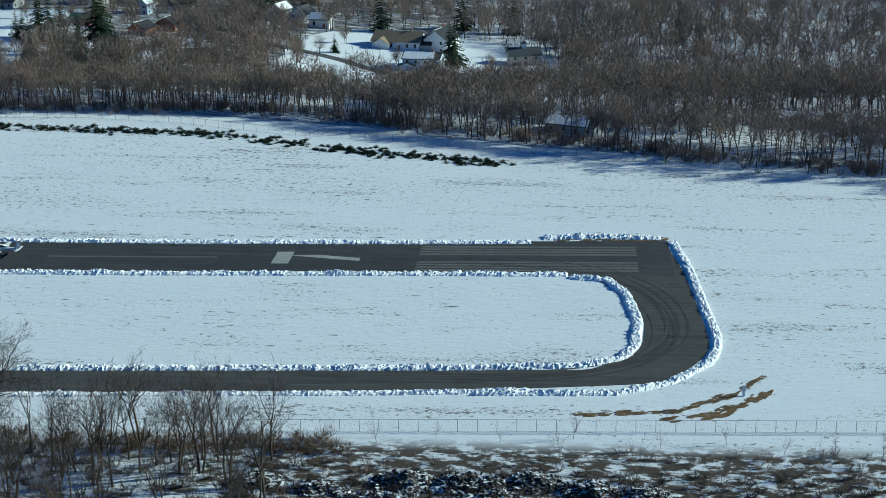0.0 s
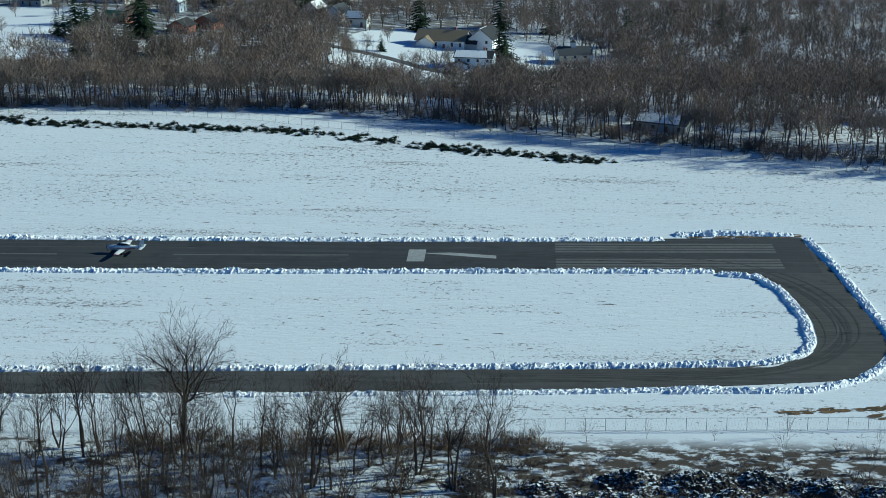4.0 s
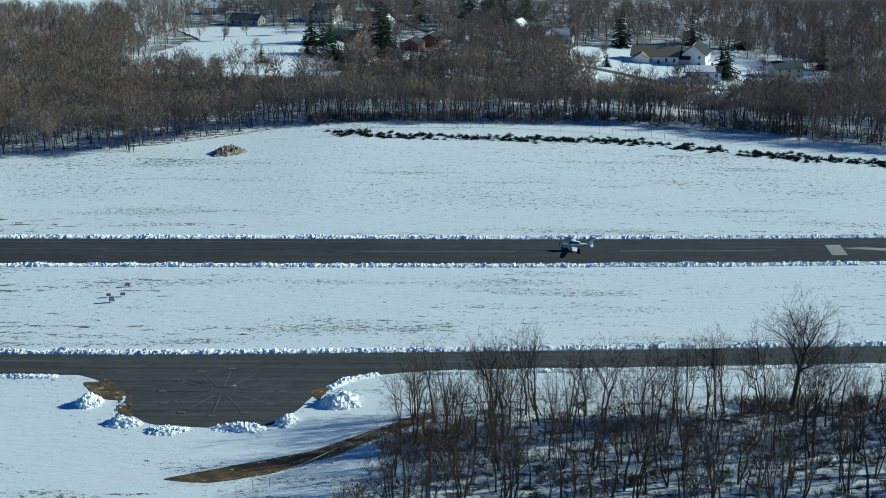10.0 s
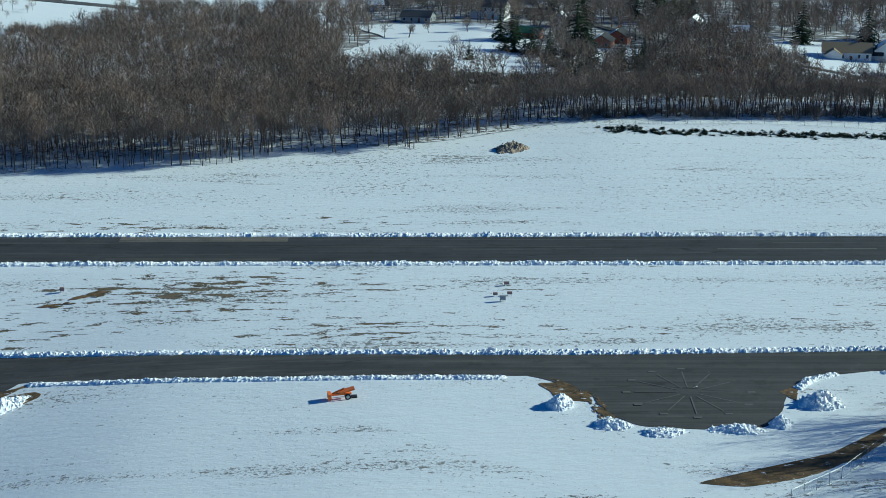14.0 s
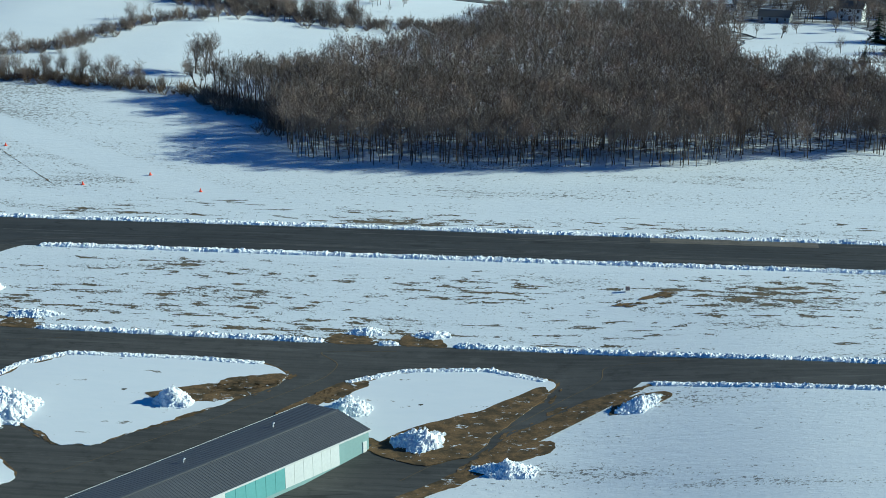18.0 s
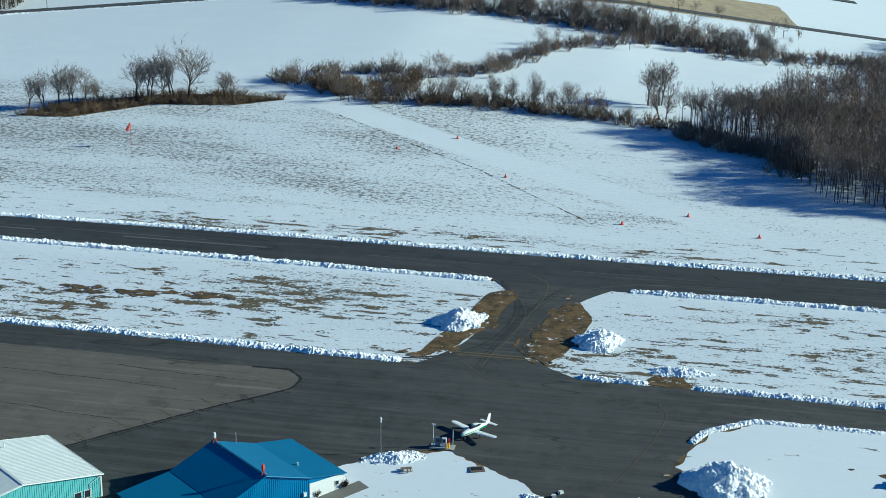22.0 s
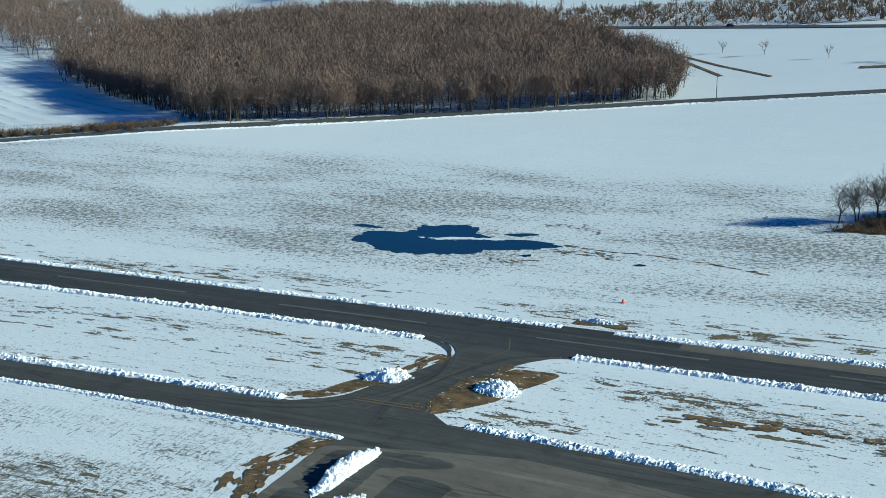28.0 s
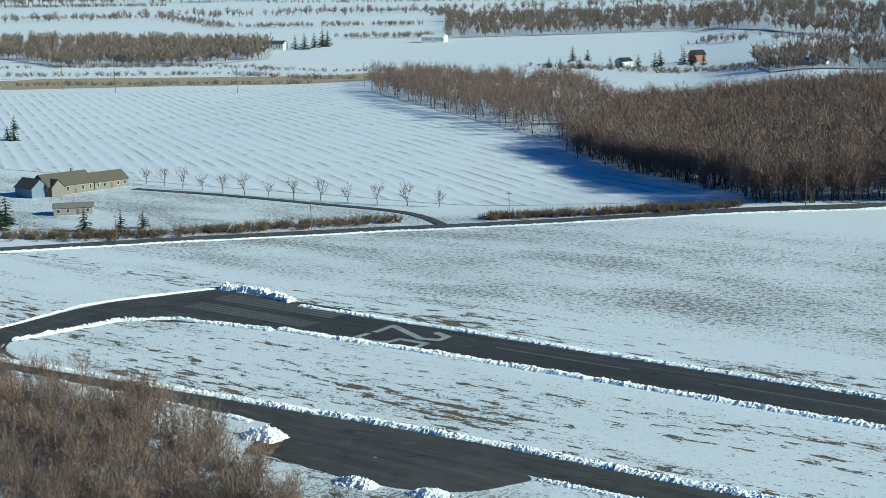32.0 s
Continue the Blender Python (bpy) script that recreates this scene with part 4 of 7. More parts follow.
rs = np.random.RandomState(15)
for parent, pts, spread_w, count in ((turn_e, ((-60, 3), (-20, 1), (-6, -6), (2, -18), (5, -32), (4, -45), (-4, -55), (-18, -60.5), (-60, -63)), 3.2, 14),
                                     (conn_e, ((-540, 1), (-512, -3), (-502, -12), (-495, -24), (-497, -40), (-506, -52), (-540, -57)), 2.6, 7), (conn_e, ((-440, -2), (-476, -5), (-488, -12), (-494, -26), (-498, -42), (-500, -56)), 2.6, 7),
                                     (conn_w, ((-765, 0), (-742, -3), (-731, -10), (-727, -24), (-733, -40), (-745, -50), (-775, -54)), 2.4, 8), (conn_w, ((-675, -2), (-705, -5), (-718, -12), (-725, -26), (-730, -40), (-728, -54)), 2.4, 7),
                                     (turn_w, ((-950, 2), (-985, 0), (-1000, -10), (-1007, -25), (-1010, -45), (-1000, -60), (-970, -63)), 3.0, 7)):
    for k in range(count * 2 // 3):
        off = rs.randn(2) * spread_w * 0.7
        q = [(x + off[0], y + off[1] * 0.5) for x, y in pts]
        streak("tyre_streak", q, 0.18 + 0.5 * rs.rand(), "rubber" if rs.rand() < 0.55 else "swept", parent, 0.078 + 0.0012 * k)
for k in range(46):
    x0 = -60 - 930 * rs.rand()
    ln = 30 + 70 * rs.rand()
    y0 = rs.choice([-1, 1]) * (1.2 + 7 * rs.rand())
    mark("tyre_streak", max(x0 - ln, -985), x0, y0, y0 + 0.15 + 0.35 * rs.rand(), M["rubber" if rs.rand() < 0.6 else "swept"], lift=0.078 + 0.0008 * (k % 5))

# ragged bare turf along the pavement edges and the rims of the islands
for k, (pts, n, w, z) in enumerate((([(-327, -72.5), (-338, -79), (-352, -92), (-358, -104)], 90, 1.1, 0.9), ([(-398, -70), (-401, -76), (-411, -85), (-428, -101)], 70, 1.0, 0.8), ([(-345, -70), (-347, -76), (-360, -87), (-368, -100)], 80, 1.2, 0.9), ([(-462, -88), (-447, -93), (-433, -102)], 40, 0.9, 0.7),
                                   ([(-499, -16), (-503, -32), (-508, -44), (-516, -51)], 90, 1.5, 0.9), ([(-486, -18), (-490, -30), (-493, -42), (-488, -48)], 80, 1.5, 0.9), ([(-733, -18), (-737, -32), (-744, -42), (-752, -46)], 80, 1.4, 0.8), ([(-718, -18), (-722, -30), (-724, -42)], 70, 1.4, 0.8),
                                   ([(-735, -64), (-738, -75), (-732, -95), (-728, -120)], 120, 2.5, 1.3), ([(-480, -99), (-488, -110), (-502, -127)], 60, 1.0, 0.8), ([(-228, -79), (-222, -86), (-219, -95)], 50, 1.0, 0.7), ([(-18, 16.8), (6, 17.5)], 50, 0.7, 0.7), ([(-327, -29), (-322, -27)], 34, 1.1, 0.8), ([(-333, -33), (-327, -32)], 12, 0.8, 0.6), ([(-560, -30), (-600, -31)], 60, 1.4, 0.9), ([(-640, -25), (-680, -28)], 50, 1.5, 0.9))):
    ragged("turf_patch", pts, n, w, z, M["turf"], "ragged bare brown turf along the pavement", "turf", 300 + k, 0.10)

# ---- trees ----
def rods(A, B, ra, rb, sides):
    """Tapered sticks from A to B as triangles."""
    n = len(A)
    d = B - A
    d /= np.linalg.norm(d, axis=1)[:, None] + 1e-9
    ref = np.where(np.abs(d[:, 2:]) > 0.9, [[1.0, 0, 0]], [[0, 0, 1.0]])
    u = np.cross(d, ref)
    u /= np.linalg.norm(u, axis=1)[:, None]
    w = np.cross(d, u)
    ang = np.arange(sides) * 2 * np.pi / sides
    ring = np.cos(ang)[None, :, None] * u[:, None] + np.sin(ang)[None, :, None] * w[:, None]
    V = np.concatenate([A[:, None] + ring * ra[:, None, None], B[:, None] + ring * rb[:, None, None]], 1)
    i = np.arange(sides)
    j = (i + 1) % sides
    f = np.concatenate([np.stack([i, j, j + sides], 1), np.stack([i, j + sides, i + sides], 1)])
    return V.reshape(-1, 3), (f[None] + (np.arange(n) * 2 * sides)[:, None, None]).reshape(-1, 3)


def blades(A, B, r, rs):
    """Twigs: thin three-cornered slivers."""
    d = B - A
    side = np.cross(d, rs.randn(len(A), 3))
    side /= np.linalg.norm(side, axis=1)[:, None] + 1e-9
    V = np.stack([A - side * r[:, None], A + side * r[:, None], B], 1).reshape(-1, 3)
    return V, np.arange(len(V)).reshape(-1, 3)


def bare_tree(seed, h=13.0, wide=0.30, forks=(4, 4, 4, 5), first=0.30, trunk=0.16, twig_r=0.03, stems=1, lite=False, split=False):
    """A leafless broad-leaved tree that forks again and again: points, triangles, and how many of these are stem."""
    rs = np.random.RandomState(seed)
    thick, fine = ([], []), ([], [])

    def add(vf, where):
        at = sum(len(v) for v in where[0])
        where[0].append(vf[0])
        where[1].append(vf[1] + at)

    unit = lambda d: d / (np.linalg.norm(d, axis=-1)[..., None] + 1e-9)
    P, D = [], []
    for k in range(stems):
        lean = unit(np.array([*(rs.randn(2) * (0.06 if stems == 1 else 0.20)), 1.0]))
        foot = np.array([*(rs.randn(2) * 0.25 * (stems > 1)), -0.3])
        bend = foot + lean * h * first * 0.55
        fork = bend + unit(lean + rs.randn(3) * 0.12) * h * first * 0.5
        r = trunk * (1.0 if k == 0 else 0.75)
        add(rods(np.array([foot, bend]), np.array([bend, fork]), np.array([r, r * 0.85]), np.array([r * 0.85, r * 0.7]), 4 if lite else 7), thick)
        P.append(fork)
        D.append(unit(fork - bend))
    P, D, R = np.array(P), np.array(D), np.full(len(P), trunk * 0.7)
    length = h * (1 - first) * 0.40
    for level, n in enumerate(forks):
        k = len(P)
        az = np.arange(n) * (2 * np.pi / n) + rs.rand(k, 1) * 6.28 + rs.randn(k, n) * 0.35
        side = unit(np.cross(D, [0.31, 0.77, 0.55]))
        other = np.cross(D, side)
        open_ = (0.72, 0.85, 0.95, 1.0, 1.0)[level] * (0.55 + 0.75 * rs.rand(k, n))
        if level < 2:
            open_[:, 0] *= 0.25
        way = unit(D[:, None] + (np.cos(az)[..., None] * side[:, None] + np.sin(az)[..., None] * other[:, None]) * open_[..., None] + [0, 0, 0.10])
        ln = length * (0.7 + 0.55 * rs.rand(k, n))
        back = (0.15, 0.75, 0.9, 0.95, 0.95)[level] * rs.rand(k, n) * (np.arange(n) > 0)
        start = P[:, None] - D[:, None] * (back * length * 1.4)[..., None]
        end = start + way * ln[..., None] + rs.randn(k, n, 3) * 0.06 * length
        A, B, W = start.reshape(-1, 3), end.reshape(-1, 3), way.reshape(-1, 3)
        r0 = np.repeat(R, n) * (0.62, 0.55, 0.5, 0.5, 0.5)[level]
        last = level == len(forks) - 1
        if last:
            add(blades(A, B, np.full(len(A), twig_r), rs), fine)
        elif level == 0 or not lite:
            mid = (A + B) / 2 + rs.randn(len(A), 3) * 0.07 * length
            w = thick if level == 0 else fine
            add(rods(A, mid, r0, r0 * 0.82, 3 if lite else 5), w)
            add(rods(mid, B, r0 * 0.82, r0 * 0.6, 3 if lite else 5), w)
        else:
            add(blades(A, B + (B - A) * 0.3, np.maximum(r0, twig_r), rs), fine)
        P, D, R = B, W, r0 * 0.75
        length *= (0.78, 0.70, 0.64, 0.6, 0.6)[level]
    tv, tf, cv, cf = (np.concatenate(q) for q in (*thick, *fine))
    allv = np.concatenate([tv, cv])
    up = h / allv[:, 2].max()
    reach = np.sort(np.hypot(cv[:, 0], cv[:, 1]))[int(len(cv) * 0.93)]
    k = np.array([wide * h / reach, wide * h / reach, up])
    for v in (tv, cv):
        bottom = np.clip(v[:, 2:] / (h * first), 0.35, 1)
        v[:, :2] *= 1 + (k[:2] - 1) * bottom
        v[:, 2] *= up
    # the crown is rounded off
    centre, half = h * (first + 0.42 * (1 - first)), h * 0.58 * (1 - first)
    e = np.sqrt((cv[:, 0] ** 2 + cv[:, 1] ** 2) / (wide * h * 1.05) ** 2 + ((cv[:, 2] - centre) / half) ** 2)
    pull = np.where(e > 1, e ** -0.65, 1.0)[:, None]
    cv = (cv - [0, 0, centre]) * pull + [0, 0, centre]
    if split:
        return [(tv, tf), (cv, cf)]
    return np.concatenate([tv, cv]), np.concatenate([tf, cf + len(tv)]), len(tf)


def spruce(seed, h=14.0, r=3.2, layers=15):
    """An evergreen: a trunk and drooping boughs of many small tufts."""
    rs = np.random.RandomState(seed)
    V, F, at = [], [], 0
    v, f = rods(np.array([[0, 0, -0.3]]), np.array([[0, 0, h]]), np.array([0.22]), np.array([0.03]), 6)
    tv, tf = v, f
    for L in range(layers):
        q = (L + 0.5) / layers
        z = h * (0.07 + 0.93 * q)
        rr = r * (1 - q) ** 0.85 + 0.15
        nb = int(6 + 9 * (1 - q))
        for b in range(nb):
            a = rs.rand() * 6.283
            ll = rr * (0.7 + 0.45 * rs.rand())
            d = np.array((math.cos(a), math.sin(a), -0.22 - 0.2 * rs.rand()))
            n = 7
            t = np.linspace(0.15, 1, n)
            p = np.array((0, 0, z)) + d * ll * t[:, None]
            side = np.array((-math.sin(a), math.cos(a), 0))
            w = ll * 0.32 * (1.15 - t) * (0.8 + 0.5 * rs.rand(n))
            for sg in (-1, 1):
                tip = p + sg * side * w[:, None] + d * ll * 0.12 + np.array((0, 0, -0.12 * ll)) * rs.rand(n)[:, None]
                tri = np.stack([p - d * 0.12 * ll, p + d * 0.10 * ll, tip], 1).reshape(-1, 3)
                tri = tri + rs.randn(*tri.shape) * 0.04
                V.append(tri)
                F.append(np.arange(len(tri)).reshape(-1, 3) + at)
                at += len(tri)
    return (tv, tf), (np.concatenate(V), np.concatenate(F))


def bush(seed, h=2.2, n=18, r=1.6, tw=7, rad=0.034):
    rs = np.random.RandomState(seed)
    a = rs.rand(n) * 6.283
    A = np.stack([np.cos(a), np.sin(a), 0 * a], 1) * (rs.rand(n) * r * 0.35)[:, None]
    B = A + np.stack([np.cos(a) * r * (0.3 + 0.6 * rs.rand(n)), np.sin(a) * r * (0.3 + 0.6 * rs.rand(n)), h * (0.5 + 0.5 * rs.rand(n))], 1)
    v, f = rods(A, B, np.full(n, rad), np.full(n, 0.01), 3)
    t = rs.rand(n, tw) * 0.8 + 0.2
    T = A[:, None] + (B - A)[:, None] * t[..., None]
    D = (B - A)[:, None] * 0.28 + rs.randn(n, tw, 3) * 0.28
    v2, f2 = blades(T.reshape(-1, 3), (T + D).reshape(-1, 3), np.full(n * tw, rad), rs)
    return np.concatenate([v, v2]), np.concatenate([f, f2 + len(v)])


def scatter(name, models, places, material, label, category, seed=0, lo=0.75, hi=1.2, flat=1.0):
    """Many plants as one mesh: models (points, triangles), set at places (x, y)."""
    rs = np.random.RandomState(seed)
    V, F, S, at = [], [], [], 0
    for x, y in places:
        v, f, *stem = models[rs.randint(len(models))]
        a, s = rs.rand() * 6.283, lo + (hi - lo) * rs.rand()
        c, n = math.cos(a) * s, math.sin(a) * s
        w = np.stack([v[:, 0] * c - v[:, 1] * n + x, v[:, 0] * n + v[:, 1] * c + y, v[:, 2] * s * flat + gz(x, y)], 1)
        V.append(w)
        F.append(f + at)
        S.append(np.arange(len(f)) < (stem[0] if stem else 0))
        at += len(v)
    if not V:
        return None
    ob = tri_mesh(name, np.concatenate(V), np.concatenate(F), material)
    stems = np.concatenate(S)
    if stems.any() and len(ob.data.polygons) == len(stems):
        ob.data.materials.append(M["stem"])
        ob.data.polygons.foreach_set("material_index", stems.astype(np.int32))
    return tagged(ob, label, category, kind="stuff")


def inside(poly, n, seed, gap=0.0, keep=None):
    """n places inside an outline, no two nearer than gap."""
    rs = np.random.RandomState(seed)
    p = np.array(poly, float)
    lo, hi = p.min(0), p.max(0)
    out, cells, tries = [], {}, 0
    while len(out) < n and tries < n * 40:
        tries += 1
        x, y = lo + (hi - lo) * rs.rand(2)
        inn, j = False, len(p) - 1
        for i in range(len(p)):
            if (p[i, 1] > y) != (p[j, 1] > y) and x < (p[j, 0] - p[i, 0]) * (y - p[i, 1]) / (p[j, 1] - p[i, 1]) + p[i, 0]:
                inn = not inn
            j = i
        if not inn or (keep and not keep(x, y)):
            continue
        if gap:
            k = (int(x // gap), int(y // gap))
            if any((x - a) ** 2 + (y - b) ** 2 < gap * gap for u in (-1, 0, 1) for v in (-1, 0, 1) for a, b in cells.get((k[0] + u, k[1] + v), ())):
                continue
            cells.setdefault(k, []).append((x, y))
        out.append((x, y))
    return out


def line(points, n, seed, wide=0.0):
    rs = np.random.RandomState(seed)
    p = np.array(points, float)
    d = np.r_[0, np.cumsum(np.hypot(*np.diff(p, axis=0).T))]
    s = np.sort(rs.rand(n)) * d[-1]
    return np.stack([np.interp(s, d, p[:, 0]), np.interp(s, d, p[:, 1])], 1) + rs.randn(n, 2) * wide


bole_trees = [bare_tree(s + 60, 14.0, 0.25, (4, 4, 4, 5), 0.50, 0.15, 0.042, lite=True) for s in range(7)]
mid_trees = [bare_tree(s, 13.0, 0.36, (4, 4, 4, 6), 0.40, 0.20, 0.05, lite=True) for s in range(7)]
edge_trees = [bare_tree(s + 20, 12.5, 0.33, (4, 4, 4, 6), 0.25, 0.19, 0.045, stems=1 + s % 2, lite=True) for s in range(6)]
tall_trees = [bare_tree(s + 30, 13.0, 0.31, (4, 4, 4, 6), 0.44, 0.17, 0.045, lite=True) for s in range(6)]
far_trees = [bare_tree(s + 40, 13.0, 0.38, (4, 4, 4, 4), 0.27, 0.20, 0.068, lite=True) for s in range(6)]
bushes = [bush(s) for s in range(5)]

# the edge of the northern woods and the farther line of the town
WOOD_EDGE = ((-471, 123), (-457, 109), (-441, 105), (-436, 79), (-428, 64), (-399, 61), (-352, 62.5), (-313, 67), (-302, 75), (-279, 81), (-249, 92), (-237, 104), (-223, 117), (-205, 120), (-158, 125), (-130, 131), (-95, 128), (-63, 116), (-31, 106), (0, 94), (27, 80), (62, 70), (110, 60))
edge = lambda x: float(np.interp(x, *np.array(WOOD_EDGE).T))
# lawns, fields and house plots that stay free of trees
YARDS = [[(-122, 205), (-122, 318), (-98, 346), (-37, 316), (-15, 278), (-25, 205)], [(-292, 208), (-296, 255), (-278, 300), (-300, 340), (-235, 345), (-219, 300), (-212, 250), (-214, 208)], [(-202, 238), (-165, 238), (-163, 285), (-205, 292)]]
PLOTS = [(-232, 367), (-218, 311), (-203, 349), (-211, 372), (-188, 293), (-180, 308), (-142, 350), (-133, 346), (-126, 337), (-268, 354), (-290, 392), (-150, 240), (-78, 167), (-13, 117), (52, 126), (66, 120)]


def within(poly, x, y):
    inn, j = False, len(poly) - 1
    for i in range(len(poly)):
        (xi, yi), (xj, yj) = poly[i], poly[j]
        if (yi > y) != (yj > y) and x < (xj - xi) * (y - yi) / (yj - yi) + xi:
            inn = not inn
        j = i
    return inn


def clear(x, y):
    return not any(within(p, x, y) for p in YARDS) and all((x - a) ** 2 + ((y + 6 - b) / 1.5) ** 2 > 90 for a, b in PLOTS)


WOODS = [
    ("wood_north", [(-60, 112), (110, 62), (150, 150), (-60, 175)], 620, "bark", mid_trees, 3.1),
    ("wood_north_deep", [(-60, 175), (150, 150), (190, 480), (-60, 480)], 1250, "bark", far_trees, 4.0),
    ("wood_belt", [(-300, 82), (-250, 94), (-223, 119), (-158, 127), (-95, 130), (-58, 114), (-55, 180), (-120, 165), (-240, 158), (-300, 160)], 760, "bark", mid_trees, 3.0),
    ("wood_grove", [(-471, 125), (-440, 107), (-435, 81), (-427, 65), (-399, 62), (-352, 63.5), (-313, 68), (-300, 77), (-300, 115), (-455, 135)], 960, "bark", bole_trees, 2.5),
    ("wood_grove_deep", [(-455, 133), (-300, 110), (-288, 235), (-325, 345), (-385, 332), (-398, 262), (-412, 218), (-438, 186)], 980, "bark", far_trees, 3.5),
    ("wood_town", [(-330, 190), (-60, 190), (-60, 440), (-330, 440)], 620, "bark", far_trees, 4.5),
    ("wood_west", [(-918, 180), (-836, 222), (-762, 264), (-772, 292), (-805, 335), (-865, 410), (-910, 470), (-1010, 490), (-1150, 470), (-1080, 308), (-1000, 244)], 1800, "bark_red", far_trees, 3.6),
    ("wood_far_west", [(-1080, 312), (-1150, 470), (-1300, 640), (-1560, 720), (-1450, 590)], 380, "bark_red", far_trees, 6.0),
]
for i, (name, poly, n, mat, kinds, gap) in enumerate(WOODS):
    keep = clear
    if name not in ("wood_town", "wood_grove"):
        tagged(blob("forest_floor", poly, 0.2, M["litter"], rough=2.0, seed=i, rings=24, depth=0.0), "leaf litter and thin snow under the trees", "forest floor", kind="structure")
    scatter(name, kinds, inside(poly, n, i + 1, gap, keep), M[mat], "bare grey-brown winter woodland of slender trees", "woods", i, *((1.05, 1.55) if "west" in name else (0.62, 0.98) if name == "wood_grove_deep" else (0.8, 1.25) if "grove" in name else (0.68, 1.08) if name == "wood_belt" else (0.75, 1.2)))
tagged(blob("forest_floor", [(-455, 128), (-440, 98), (-425, 76), (-395, 73), (-352, 74), (-315, 79), (-300, 88), (-300, 120), (-380, 135)], 0.22, M["litter"], rough=2.5, seed=77, rings=12, depth=0.0), "leaf litter and thin snow under the trees", "forest floor", kind="structure")
for k, (poly, n) in enumerate((([(-302, 150), (-248, 150), (-250, 195), (-302, 205)], 120), ([(-175, 195), (-112, 205), (-112, 330), (-175, 330)], 110), ([(-225, 185), (-120, 180), (-120, 215), (-225, 200)], 60), ([(-60, 235), (-20, 230), (0, 300), (-80, 330), (-110, 300)], 90))):
    scatter("village_trees", mid_trees, inside(poly, n, 140 + k, 3.4, clear), M["bark"], "bare garden trees among the village houses", "woods", 140 + k, 0.6, 1.0)
WEDGE = [(x, edge(x) + 2.5) for x in np.linspace(-470, 110, 90)]
scatter("wood_edge", bole_trees, line([p for p in WEDGE if -432 < p[0] < -300], 46, 15, 2.2), M["bark"], "slender bare trees with long stems along the edge of the grove", "woods", 15, 0.75, 1.15)
scatter("grove_brush", bushes, line([(-471, 122), (-456, 110), (-443, 106), (-437, 90)], 130, 16, 3.0), M["bark"], "dark bare brush at the corner of the grove", "undergrowth", 16, 1.2, 2.4)
scatter("wood_edge", tall_trees, line([p for p in WEDGE if p[0] < -436 or p[0] > -300], 190, 5, 2.0), M["bark"], "bare trees along the edge of the woods", "woods", 5, 0.75, 1.25)
scatter("wood_edge", edge_trees, np.concatenate([line([(-917, 183), (-836, 224), (-764, 266), (-772, 292), (-805, 335), (-860, 405)], 230, 7, 2.0), line([(-918, 184), (-1000, 246), (-1078, 308)], 170, 8, 2.5)]), M["bark_red"], "bare reddish trees along the edge of the western wood", "woods", 7, 0.95, 1.45)
scatter("undergrowth", bushes, line([(x, edge(x) + 5) for x in np.linspace(-215, 110, 60)], 560, 6, 3.5), M["bark"], "bare grey undergrowth below the woodland edge", "undergrowth", 6, 0.7, 1.6)

for i, k in enumerate(YARDS):
    tagged(blob("lawn", k, 0.35, M["isle"], rough=2.0, seed=90 + i, rings=16, depth=0.0), "snow-covered village lawn", "lawn", kind="structure")

# ---- single trees, hedges and brush ----
def tree_thing(name, x, y, models, materials, label, category="tree", group="", turn=0.0, size=1.0):
    """A tree of two parts, a trunk and a crown; models: shared meshes made once."""
    t = base(name, x, y, turn)
    t.scale = (size, size, size)
    for (pname, me) in models:
        ob = new(pname, me)
        ob.parent = t
    return tagged(t, label, category, group)


def tree_model(parts_of, mats):
    out = []
    for (v, f), pname, m in zip(parts_of, ("trunk", "crown"), mats):
        ob = tri_mesh(pname, v, f, m)
        out.append((pname, ob.data))
        bpy.data.objects.remove(ob)
    return out


dark, grey = M["bark_dark"], M["bark"]
slim = [tree_model(bare_tree(s + 60, 15.6, 0.28, (3, 4, 4, 5), 0.36, 0.20, 0.021, stems=1 + s % 2, split=True), (dark, dark)) for s in range(8)]
broad = [tree_model(bare_tree(s + 80, 16.5, 0.33, (5, 5, 5, 7), 0.27, 0.32, 0.040, stems=1 + s % 2, split=True), (dark, grey)) for s in range(4)]
sapling_far = [tree_model(bare_tree(s + 95, 6.0, 0.32, (4, 4, 5), 0.25, 0.11, 0.05, split=True), (dark, grey)) for s in range(3)]
sapling = [tree_model(bare_tree(s + 90, 6.0, 0.27, (4, 4, 5), 0.2, 0.06, 0.014, split=True), (grey, grey)) for s in range(3)]
great = tree_model(bare_tree(11, 24.5, 0.34, (5, 5, 5, 6, 4), 0.35, 0.52, 0.019, split=True), (dark, dark))
pine = [tree_model(spruce(s, 16.5, 4.4, 17), (dark, M["needle"])) for s in range(3)]
small_pine = [tree_model(spruce(s + 5, 6.0, 2.0, 10), (dark, M["needle"])) for s in range(2)]

